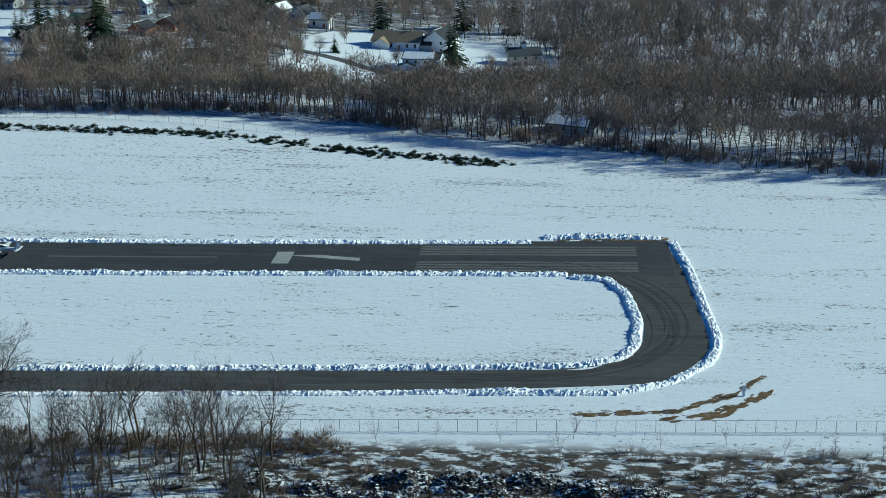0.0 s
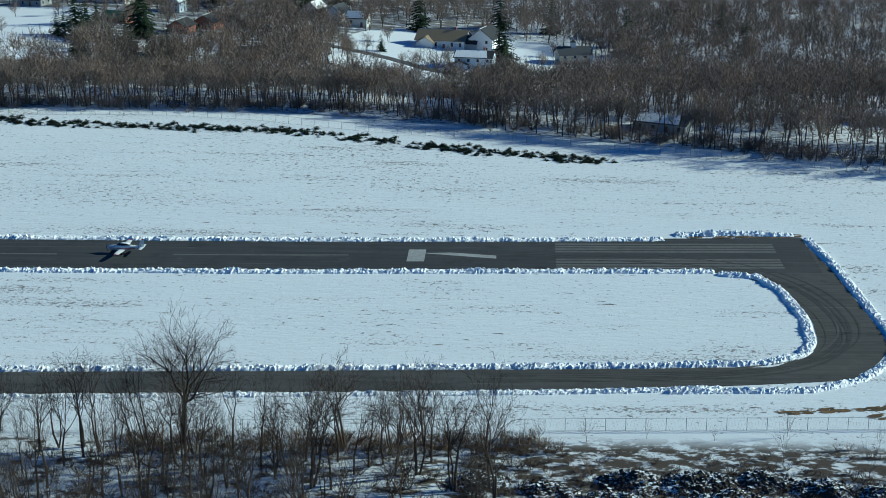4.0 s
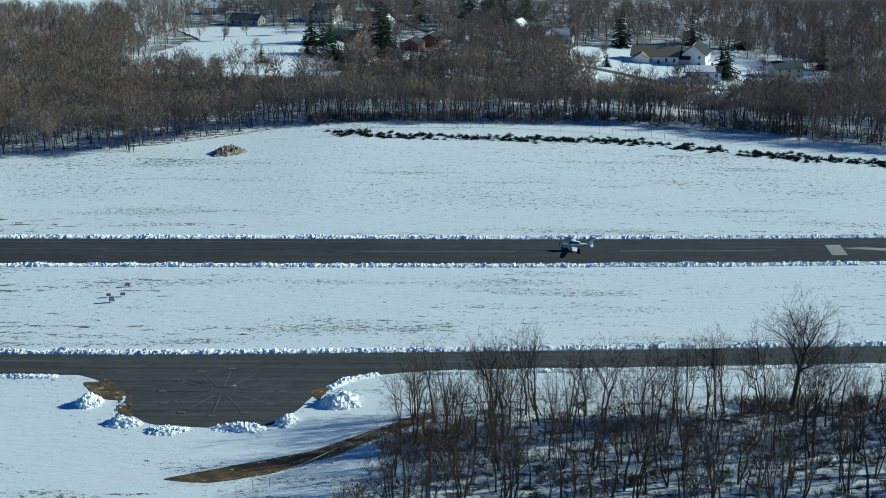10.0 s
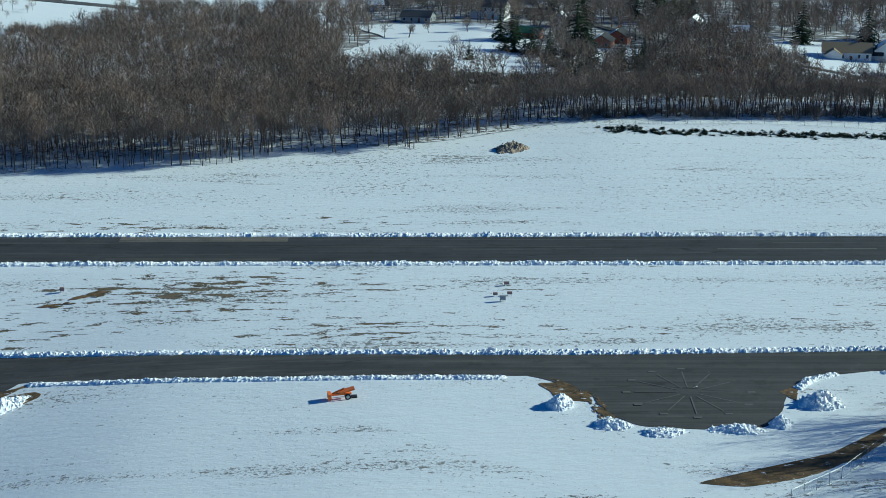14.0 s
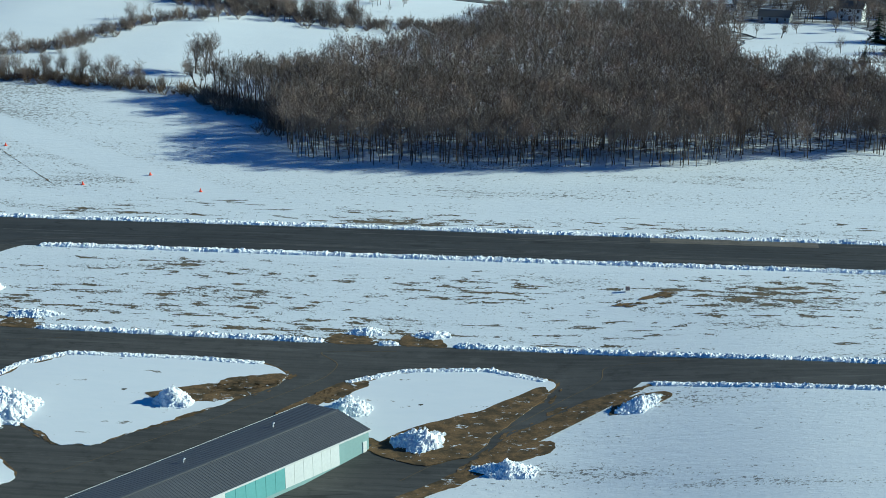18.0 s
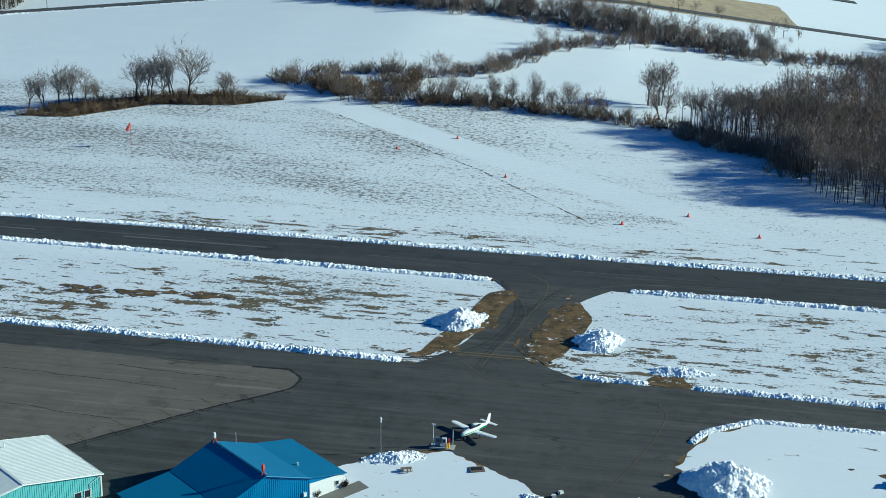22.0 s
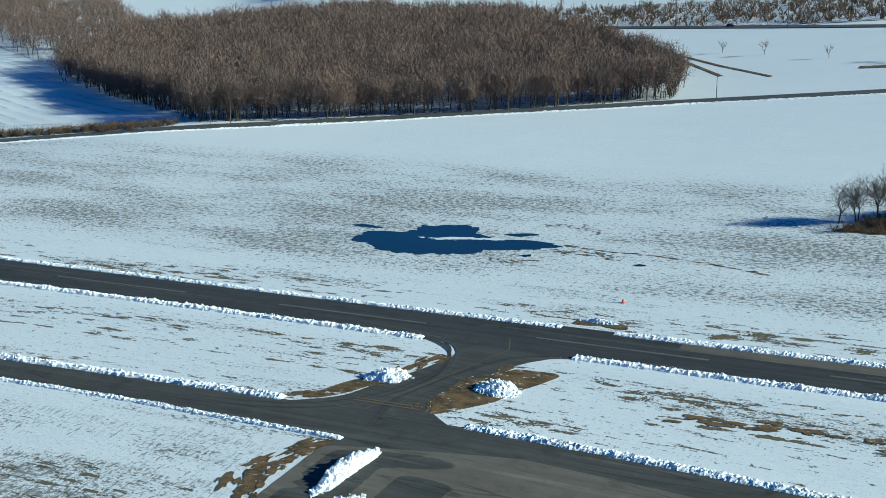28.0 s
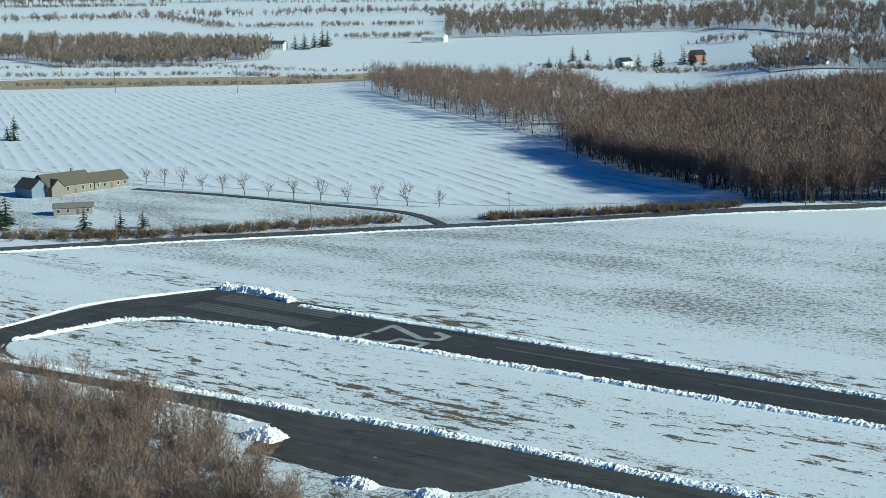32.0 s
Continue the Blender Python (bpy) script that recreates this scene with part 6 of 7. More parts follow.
ragged("wet_stubble", [(-738, 61), (-728.6, 61.2), (-720, 60)], 120, 1.6, 0.32, M["turf"], "brown stubble standing through thin snow", "stubble", 406)
ragged("wet_stubble", [(-752, 51.5), (-743, 49.5), (-738, 52.5)], 60, 1.2, 0.3, M["turf"], "brown stubble standing through thin snow", "stubble", 407)
ragged("wet_stubble", [(-747, 82), (-739.5, 84), (-730, 79.8)], 80, 1.7, 0.3, M["turf"], "brown stubble standing through thin snow", "stubble", 408)

# bare earth tracks beyond the eastern turn
ragged("bare_track", [(-12, -75.5), (3, -73), (13, -66), (19, -58)], 130, 0.5, 0.55, M["turf"], "bare earth tyre track in the snow", "earth", 401)
ragged("bare_track", [(2, -76), (10, -73.5), (16, -68), (18, -65)], 60, 0.9, 0.75, M["turf"], "bare earth tyre track in the snow", "earth", 402)
heap(-231.5, 86, 3.6, 2.5, 1.35, 10, 77, "mound of brown earth at the edge of the field", "earth_mound", "earth mound", "earth", make_plain("brown_earth", (0.36, 0.29, 0.22), 0.95, grain=0.8, amount=0.6, bump=0.5))

# ---- buildings ----
GLASS = make_plain("window_glass", (0.03, 0.04, 0.055), 0.12, grain=0.5, amount=0.3, bump=0.0)
PAINTS = {}


def paint(name, c, rough=0.6, metal=0.0, grain=2.0, amount=0.18):
    if name not in PAINTS:
        PAINTS[name] = make_plain(name, c, rough, metal, grain, amount)
    return PAINTS[name]


WHITE = paint("white_paint", (0.74, 0.74, 0.72))
TRIM = paint("trim_paint", (0.66, 0.66, 0.64))


def prism(bm, w, d, h, rise, over=0.0, thick=0.0):
    """Gabled walls, ridge along x."""
    x, y = w / 2, d / 2
    v = [bm.verts.new(p) for p in ((-x, -y, 0), (x, -y, 0), (x, y, 0), (-x, y, 0), (-x, -y, h), (x, -y, h), (x, y, h), (-x, y, h), (-x, 0, h + rise), (x, 0, h + rise))]
    for f in ((0, 1, 5, 4), (2, 3, 7, 6), (1, 2, 6, 9, 5), (3, 0, 4, 8, 7), (3, 2, 1, 0), (4, 5, 9, 8), (6, 7, 8, 9)):
        bm.faces.new([v[i] for i in f])


def slab(bm, a, b, c, d, thick):
    """A roof slope with thickness, corners in turn."""
    q = [Vector(p) for p in (a, b, c, d)]
    n = (q[1] - q[0]).cross(q[3] - q[0]).normalized() * thick
    lo, hi = [bm.verts.new(p) for p in q], [bm.verts.new(p + n) for p in q]
    bm.faces.new(hi)
    bm.faces.new(lo[::-1])
    for i in range(4):
        j = (i + 1) % 4
        bm.faces.new((lo[i], lo[j], hi[j], hi[i]))


def roof_pair(parent, w, d, h, rise, material, over=0.5, snow="", label=""):
    x, y = w / 2 + over, d / 2 + over
    drop = rise * over / (d / 2)
    for sgn, nm in ((-1, "roof_slope"), (1, "roof_slope")):
        bm = bmesh.new()
        a, b, c, e = (-x, sgn * y, h - drop), (x, sgn * y, h - drop), (x, 0, h + rise), (-x, 0, h + rise)
        slab(bm, *((a, b, c, e) if sgn < 0 else (b, a, e, c)), 0.16)
        part(nm, bm, material, parent, label)
    if snow:
        sgn = -1 if snow == "front" else 1
        bm = bmesh.new()
        a, b, c, e = (-x * 0.96, sgn * y * 0.94, h - drop + 0.2), (x * 0.7, sgn * y * 0.94, h - drop + 0.2), (x * 0.6, sgn * 0.4, h + rise + 0.12), (-x * 0.94, sgn * 0.4, h + rise + 0.12)
        slab(bm, *((a, b, c, e) if sgn < 0 else (b, a, e, c)), 0.12)
        part("roof_snow", bm, M["snow"], parent, "snow left on the shaded slope")


def window(parent, x, y, z, w, h, side, name="window"):
    """side: s, n, e, w wall that it sits in."""
    fr = new(name, None)
    bm = bmesh.new()
    t = 0.06
    if side in "sn":
        s = -1 if side == "s" else 1
        for q in ((x - w / 2 - 0.08, x + w / 2 + 0.08, z - 0.1, z), (x - w / 2 - 0.08, x + w / 2 + 0.08, z + h, z + h + 0.1), (x - w / 2 - 0.08, x - w / 2, z, z + h), (x + w / 2, x + w / 2 + 0.08, z, z + h)):
            box(bm, q[0], q[1], *sorted((y, y + s * t)), q[2], q[3])
        pane = boxes((x - w / 2, x + w / 2, *sorted((y - s * 0.02, y + s * 0.025)), z, z + h))
    else:
        s = -1 if side == "w" else 1
        for q in ((y - w / 2 - 0.08, y + w / 2 + 0.08, z - 0.1, z), (y - w / 2 - 0.08, y + w / 2 + 0.08, z + h, z + h + 0.1), (y - w / 2 - 0.08, y - w / 2, z, z + h), (y + w / 2, y + w / 2 + 0.08, z, z + h)):
            box(bm, *sorted((x, x + s * t)), q[0], q[1], q[2], q[3])
        pane = boxes((*sorted((x - s * 0.02, x + s * 0.025)), y - w / 2, y + w / 2, z, z + h))
    bpy.data.objects.remove(fr)
    f = part(name, bm, TRIM, parent)
    part("pane", pane, GLASS, f, "dark window glass")


def house(x, y, turn, w, d, h, rise, wall, roof, label, storeys=1, snow="", chimney=True, extra=None, name="house"):
    """A house with its ridge along its own x; walls, roof slopes, windows, door, chimney."""
    t = base(name, x, y, turn, 0.2)
    bm = bmesh.new()
    prism(bm, w, d, h, rise)
    part("wall", bm, wall, t)
    roof_pair(t, w, d, h, rise, roof, 0.5, snow)
    per = h / storeys
    for s in range(storeys):
        k = max(2, int(w / 3.2))
        for i in range(k):
            wx = -w / 2 + (i + 0.5) * w / k
            if not (s == 0 and i == k // 2):
                window(t, wx, -d / 2, s * per + per * 0.36, 0.95, per * 0.42, "s")
        for wy in (-d / 4, d / 4):
            window(t, w / 2, wy, s * per + per * 0.36, 0.95, per * 0.42, "e")
            window(t, -w / 2, wy, s * per + per * 0.36, 0.95, per * 0.42, "w")
    k = max(2, int(w / 3.2))
    dx = -w / 2 + (k // 2 + 0.5) * w / k
    part("door", boxes((dx - 0.5, dx + 0.5, -d / 2 - 0.05, -d / 2 + 0.02, 0.2, 2.25)), paint("door_brown", (0.16, 0.10, 0.07)), t)
    if chimney:
        part("chimney", boxes((w * 0.22, w * 0.22 + 0.7, 0.2, 0.9, h + rise * 0.5, h + rise + 1.0), (w * 0.22 - 0.08, w * 0.22 + 0.78, 0.12, 0.98, h + rise + 1.0, h + rise + 1.15)), paint("chimney_brick", (0.28, 0.13, 0.09)), t, "brick chimney")
    if extra:
        extra(t)
    return tagged(t, label, "house", "houses of the village")


TAN, SLATE, DARK = paint("tan_shingles", (0.25, 0.20, 0.13), 0.9), paint("slate_shingles", (0.07, 0.075, 0.085), 0.85), paint("dark_shingles", (0.035, 0.037, 0.042), 0.85)
CREAM, BRICK, GREYW, BLUEW = paint("cream_siding", (0.62, 0.56, 0.42)), paint("red_brick", (0.33, 0.14, 0.09)), paint("grey_siding", (0.40, 0.41, 0.41)), paint("pale_blue_siding", (0.52, 0.60, 0.70))
GREENR = paint("green_shingles", (0.05, 0.13, 0.08), 0.85)


def wing(t, x, y, w, d, h, rise, wall, roof):
    """A lower wing across the main house."""
    bm = bmesh.new()
    prism(bm, d, w, h, rise)
    bmesh.ops.transform(bm, matrix=pose(x, y, 0, 0, 0, 90), verts=bm.verts)
    part("wing_wall", bm, wall, t)
    for s in (-1, 1):
        bm = bmesh.new()
        a, b = w / 2 + 0.4, d / 2 + 0.4
        dr = rise * 0.4 / (w / 2)
        q = ((s * a, -b, h - dr), (s * a, b, h - dr), (0, b, h + rise), (0, -b, h + rise))
        slab(bm, *(q if s > 0 else q[::-1]), 0.16)
        bmesh.ops.translate(bm, verts=bm.verts, vec=(x, y, 0))
        part("wing_roof", bm, roof, t)


house(-84, 301, -12, 20, 12, 3.8, 3.2, WHITE, TAN, "white ranch house with tan roof partly under snow", 1, "back", True, lambda t: wing(t, -5.5, -5.5, 7, 6, 3.0, 2.2, WHITE, TAN))
house(-67, 300, 72, 13, 10, 5.4, 3.8, WHITE, DARK, "white gabled house with steep dark roof", 2, "back", True, lambda t: wing(t, -4.5, 4.5, 6, 6, 3.6, 2.6, GREYW, DARK))
house(-70, 257, -8, 14, 9, 5.2, 1.8, BLUEW, DARK, "two-storey pale blue house with dark roof", 2, "front", True, lambda t: wing(t, -5, -4.5, 6, 4, 2.8, 1.0, BLUEW, SLATE))


def cupola(t):
    part("cupola", boxes((-0.9, 0.9, -0.9, 0.9, 6.2, 8.6)), WHITE, t, "white cupola with a small roof")
    bm = bmesh.new()
    bmesh.ops.create_cone(bm, cap_ends=True, segments=4, radius1=1.6, radius2=0.05, depth=1.0, matrix=pose(0, 0, 9.1, 0, 0, 45))
    part("cupola_roof", bm, DARK, t)


house(-33, 279, 10, 12, 9, 4.6, 2.4, CREAM, SLATE, "cream house with a white cupola on a slate roof", 2, "", False, cupola)
house(-232, 367, -20, 11, 9, 6.0, 2.6, WHITE, SLATE, "tall white farmhouse with grey roof", 2, "", True, lambda t: wing(t, -8, 0, 7, 8, 3.0, 1.8, WHITE, SLATE))
house(-218, 311, -15, 10, 7, 2.8, 2.0, BRICK, GREENR, "brick cottage with green roof", 1, "back", False)
house(-203, 350, 80, 8, 6, 4.6, 2.4, BLUEW, SLATE, "small pale blue gabled house", 2, "front", False)
house(-211, 373, -18, 15, 8, 3.0, 2.0, CREAM, DARK, "long cream house with dark roof", 1, "", True)
house(-188, 293, 75, 9, 8, 3.2, 2.4, BRICK, DARK, "small red brick house with white trim", 1, "back", False)
house(-180, 308, 75, 10, 9, 3.4, 2.6, BRICK, DARK, "red brick gabled house with white trim", 1, "back", True)
house(-142, 350, 70, 11, 8, 4.4, 3.2, WHITE, SLATE, "white house with steep gable", 2, "front", False)
house(-132, 347, 70, 10, 7, 4.2, 3.0, WHITE, SLATE, "white house with steep gable", 2, "", False)
house(-122, 337, -10, 9, 7, 4.0, 2.4, WHITE, SLATE, "white house with bluish snowy roof", 1, "front", False)
house(-268, 354, -15, 14, 9, 3.0, 2.2, GREYW, SLATE, "low grey house with slate roof", 1, "back", False)
house(-290, 392, 5, 12, 8, 3.2, 2.2, WHITE, SLATE, "white house at the village edge", 1, "front", False)
house(-78, 167, 0, 8, 6, 2.8, 1.8, GREYW, SLATE, "small grey shed half hidden by trees", 1, "front", False, name="shed")
house(-13, 117, -25, 15, 8, 3.0, 1.6, GREYW, SLATE, "low grey house under snow behind bare trees", 1, "front", False)
house(52, 126, -20, 16, 8, 2.8, 1.4, GREYW, SLATE, "low grey house under snow behind bare trees", 1, "front", False)
house(-150, 240, 10, 12, 8, 3.0, 2.0, BRICK, DARK, "brick house behind leafless trees", 1, "back", False)
house(-574, 320, 20, 10, 7, 4.0, 2.2, WHITE, DARK, "white farmhouse beyond the hedgerow", 2, "", False)
house(-566, 466, 0, 22, 12, 3.6, 2.4, GREYW, DARK, "large grey house with broad dark roof", 1, "", False, lambda t: wing(t, 10, -4, 10, 10, 3.4, 2.2, WHITE, DARK))
house(-502, 462, -10, 18, 14, 3.6, 5.5, CREAM, DARK, "house with a great dark roof beside a parking lot", 1, "", False)
house(-1158, 748, 10, 12, 9, 5.5, 3.0, WHITE, SLATE, "white country house far across the fields", 2, "", False, lambda t: wing(t, -12, 0, 12, 8, 3.5, 2.5, GREYW, SLATE))
house(-1355, 926, 60, 12, 10, 7.0, 4.0, BRICK, DARK, "red barn far across the fields", 1, "", False, name="barn")
house(-1402, 878, 70, 12, 10, 5.0, 3.0, WHITE, DARK, "white farm building far across the fields", 1, "", False)
house(-2007, 1051, 20, 24, 14, 7.0, 4.0, WHITE, SLATE, "white farmstead on the far plain", 1, "", False)
house(-1905, 1235, 20, 30, 16, 7.0, 3.0, WHITE, WHITE, "white sheds on the far plain", 1, "", False, name="shed")
# the long low farmhouse by the western road
LONGROOF, STONE = paint("weathered_tan_roof", (0.125, 0.11, 0.085), 0.9), paint("stone_wall", (0.22, 0.20, 0.165), 0.9)
SLATEB = paint("slate_blue_wall", (0.16, 0.21, 0.27))
house(-1199, 113, 84, 21, 14, 4.2, 4.2, STONE, LONGROOF, "long low farmhouse with broad tan roof", 1, "", True, lambda t: (wing(t, -13, 1.5, 8, 13, 3.8, 3.4, SLATEB, LONGROOF), wing(t, -7, -4.0, 6, 9, 3.8, 3.0, STONE, LONGROOF)))
house(-1196, 132, 84, 16, 11, 3.6, 3.2, STONE, LONGROOF, "low garage wing with tan roof", 1, "", False, name="garage")
house(-1148, 79, 50, 14, 7, 3.0, 1.2, paint("grey_boards", (0.25, 0.23, 0.21), 0.9), paint("grey_roof", (0.20, 0.18, 0.17), 0.9), "weathered grey shed beside the farmhouse", 1, "", False, name="shed")


def ribbed(bm, w, d, h0, h1, pitch=0.6, high=0.035):
    """A ribbed metal slope from y=0 (height h0) to y=d (height h1), along x from 0 to w."""
    k = int(w / pitch)
    rows = []
    for i in range(k + 1):
        for off, up in ((0, 0), (pitch * 0.62, 0), (pitch * 0.72, high), (pitch * 0.9, high)):
            x = min(i * pitch + off, w)
            rows.append([bm.verts.new((x, y, z + up)) for y, z in ((0, h0), (d, h1))])
    for a, b in zip(rows[:-1], rows[1:]):
        bm.faces.new((a[0], b[0], b[1], a[1]))


def hangar(name, x, y, turn, w, d, h, rise, walls, roof, label, doors=(), ends=None, z=None):
    """A metal hangar: its ridge runs along its own x from 0 to w, front wall at y = 0."""
    t = base(name, x, y, turn, 0, z)
    wall = bmesh.new()
    v = [wall.verts.new(p) for p in ((0, 0, -1.5), (w, 0, -1.5), (w, d, -1.5), (0, d, -1.5), (0, 0, h), (w, 0, h), (w, d, h), (0, d, h), (0, d / 2, h + rise), (w, d / 2, h + rise))]
    for f in ((0, 1, 5, 4), (2, 3, 7, 6), (1, 2, 6, 9, 5), (3, 0, 4, 8, 7)):
        wall.faces.new([v[i] for i in f])
    part("wall", wall, walls, t)
    for s in (0, 1):
        bm = bmesh.new()
        ribbed(bm, w + 0.6, d / 2 + 0.35, h - 0.05, h + rise + 0.12)
        m = pose(-0.3, -0.35, 0.06) if s == 0 else pose(w + 0.3, d + 0.35, 0.06, 0, 0, 180)
        bmesh.ops.transform(bm, matrix=m, verts=bm.verts)
        part("roof_slope", bm, roof, t)
    part("ridge_cap", boxes((-0.3, w + 0.3, d / 2 - 0.25, d / 2 + 0.25, h + rise + 0.12, h + rise + 0.26)), roof, t)
    part("eave_trim", boxes((-0.3, w + 0.3, -0.42, -0.3, h - 0.25, h + 0.06), (-0.3, w + 0.3, d + 0.3, d + 0.42, h - 0.25, h + 0.06)), TRIM, t)
    for x0, x1, m in doors:
        k = max(1, int((x1 - x0) / 1.9))
        for i in range(k):
            a = x0 + (x1 - x0) * i / k
            part("door_panel", boxes((a + 0.03, a + (x1 - x0) / k - 0.03, -0.12, -0.01, -0.3, h - 0.35)), m, t)
    return tagged(t, label, "hangar", "hangars by the apron")


ROOFG = paint("grey_metal_roof", (0.135, 0.137, 0.142), 0.55, 0.15, 0.6)
TEAL, WHITED = paint("pale_teal_metal", (0.30, 0.42, 0.41), 0.55), paint("white_metal_door", (0.72, 0.73, 0.71), 0.5)
TURQ = paint("turquoise_metal", (0.20, 0.42, 0.41), 0.5)
# the long hangar: its front faces the camera's side, its eastern gable end the runway
def placed(e, u, w):
    """The turn and corner of a hangar whose front starts at e and runs along u for w metres, right to left."""
    a = math.degrees(math.atan2(-u[1], -u[0]))
    return e[0] + u[0] * w, e[1] + u[1] * w, a


hx, hy, ha = placed((-376.8, -97.4), (-0.592, -0.806), 62)
hang_long = hangar("hangar", hx, hy, ha, 62, 16.9, 4.1, 1.1, TEAL, ROOFG, "long grey-roofed metal hangar with white doors", [(42, 54.7, WHITED), (29, 42, TURQ), (8, 29, WHITED)], z=gz(-376, -98))
part("side_door", boxes((60.5, 61.4, -0.12, -0.02, 0, 2.1)), WHITED, hang_long)
for fx in (30, 50):
    part("roof_vent", tubes(((fx, 12.5, 4.5), (fx, 12.5, 5.3), 0.14, 0.14), ((fx, 12.5, 5.3), (fx + 0.35, 12.5, 5.55), 0.2, 0.2)), TRIM, hang_long)
hx, hy, ha = placed((-452.7, -113.8), (-0.61, -0.792), 27.3)
hangar("hangar", hx, hy, ha, 27.3, 14, 5.4, 1.2, TEAL, ROOFG, "grey-roofed metal hangar with sliding white doors", [(1.5, 16, WHITED)], z=gz(-452, -115.6))
hx, hy, ha = placed((-474, -141), (-0.66, -0.75), 20)
hangar("hangar", hx, hy, ha, 20, 13, 4.0, 1.4, TEAL, paint("light_metal_roof", (0.66, 0.67, 0.66), 0.5, 0.1), "light-roofed metal hangar behind the others", [(4, 16, WHITED)], z=gz(-482, -132))

# the blue office and hangar
BLUE, BLUER = paint("bright_blue_metal", (0.025, 0.16, 0.36), 0.5), paint("blue_metal_roof", (0.040, 0.17, 0.32), 0.45, 0.1, 0.4)
bx, by, bz = -530.1, -120.5, gz(-522, -108)
OW, OD = 24.4, 16.8
office = base("office_building", bx, by, 50, 0, bz)
PROFILE = ((-9.0, 2.55), (0.3, 3.75), (8.75, 7.1), (17.4, 4.35), (OW, 3.3))


def office_top(x):
    return float(np.interp(x, [p[0] for p in PROFILE], [p[1] for p in PROFILE]))


bm = bmesh.new()
front = [bm.verts.new((x, 0, z)) for x, z in PROFILE]
back = [bm.verts.new((x, OD, z)) for x, z in PROFILE]
foot = [bm.verts.new(p) for p in ((-9, 0, -1.5), (OW, 0, -1.5), (OW, OD, -1.5), (-9, OD, -1.5))]
bm.faces.new((foot[0], foot[1], *reversed(front)))
bm.faces.new((foot[2], foot[3], *back))
bm.faces.new((foot[1], foot[2], back[-1], front[-1]))
bm.faces.new((foot[3], foot[0], front[0], back[0]))
part("wall", bm, BLUE, office, "ribbed blue metal wall")
ribs = bmesh.new()
for i in range(42):
    x = 0.8 + i * 0.4
    box(ribs, x, x + 0.12, -0.05, 0.0, -0.5, office_top(x) - 0.15)
part("wall_ribs", ribs, BLUE, office, "vertical ribs of the blue wall")
bm = bmesh.new()
ribbed(bm, OD + 0.8, 8.75 - 0.3, 3.75, 7.1, 0.6, 0.016)
bmesh.ops.transform(bm, matrix=pose(0.3, OD + 0.4, 0.08, 0, 0, -90), verts=bm.verts)
part("roof_slope", bm, BLUER, office, "blue ribbed metal roof")
for (x0, z0), (x1, z1), up in ((PROFILE[0], PROFILE[1], 0.03), (PROFILE[2], PROFILE[3], 0.08), (PROFILE[3], PROFILE[4], 0.08)):
    if x0 == -9.0:
        x0, z0 = x0 - 0.5, z0 - 0.06
    if x1 == OW:
        x1, z1 = x1 + 0.4, z1 - 0.06
    bm = bmesh.new()
    k = [bm.verts.new((x, y, z + up - d)) for d in (0, 0.14) for x, z, y in ((x0, z0, -0.4), (x1, z1, -0.4), (x1, z1, OD + 0.4), (x0, z0, OD + 0.4))]
    for f in ((0, 1, 2, 3), (7, 6, 5, 4), (0, 4, 5, 1), (2, 6, 7, 3), (1, 5, 6, 2), (3, 7, 4, 0)):
        bm.faces.new([k[i] for i in f])
    part("roof_slope", bm, BLUER, office, "smooth blue sheet roof of lower pitch")
DEEP = paint("deep_blue_trim", (0.012, 0.05, 0.13), 0.5)
part("ridge_cap", boxes((8.55, 8.95, -0.42, OD + 0.42, 7.12, 7.28)), DEEP, office, "dark blue ridge cap")
for (x0, z0), (x1, z1) in zip(PROFILE[1:3], PROFILE[2:4]):
    bm = bmesh.new()
    tube(bm, (x0, -0.42, z0 + 0.02), (x1, -0.42, z1 + 0.02), 0.11, 0.11, 4)
    part("rake_trim", bm, BLUE, office)
# an uneven patch of old snow on the low roof
r = np.random.RandomState(8)
bm = bmesh.new()
ring = [(-6.6 + 1.9 * math.cos(i * math.tau / 18) * r.uniform(0.55, 1.25) + 0.5 * math.sin(i * math.tau / 9), 2.9 + 2.4 * math.sin(i * math.tau / 18) * r.uniform(0.6, 1.2)) for i in range(18)]
top = [bm.verts.new((x + 0.12 * (-6.6 - x), y + 0.12 * (2.9 - y), office_top(x) + 0.22)) for x, y in ring]
low = [bm.verts.new((x, y, office_top(x) + 0.02)) for x, y in ring]
bm.faces.new(top)
for i in range(18):
    bm.faces.new((low[i], low[(i + 1) % 18], top[(i + 1) % 18], top[i]))
part("roof_snow", bm, M["snow"], office, "patch of snow on the low roof")
for q in ((OW, OW + 0.06, 0, OD, -1, 3.2), (17.4, OW, -0.06, 0.0, -1, 3.2), (-9.06, -9.0, 0, OD, -1, 2.45), (-9, 0.6, -0.06, 0.0, -1, 2.5)):
    part("lower_wall", boxes(q), WHITE, office, "white lower wall")
for wx in (-7.0, -4.4, -1.6):
    window(office, wx, -0.06, 0.9, 1.0, 1.2, "s")
window(office, 22.9, -0.06, 1.5, 0.7, 0.7, "s")
for wy in (3.5, 7.5, 12.5):
    window(office, -9.06, wy, 0.9, 1.3, 1.1, "w")
for wy in (5, 11):
    window(office, OW + 0.06, wy, 1.2, 1.0, 1.0, "e")
for q in ((5.2, 6.2, -0.08, 0.0, 0, 2.1), (2.0, 3.0, -0.08, 0, 0, 2.1)):
    part("door", boxes(q), paint("door_blue_grey", (0.10, 0.14, 0.20)), office)
part("meter_box", boxes((16.0, 16.6, -0.4, -0.06, 1.3, 2.0)), TRIM, office)
part("air_unit", boxes((8.9, 10.0, -0.85, -0.1, 0, 0.95)), TRIM, office)
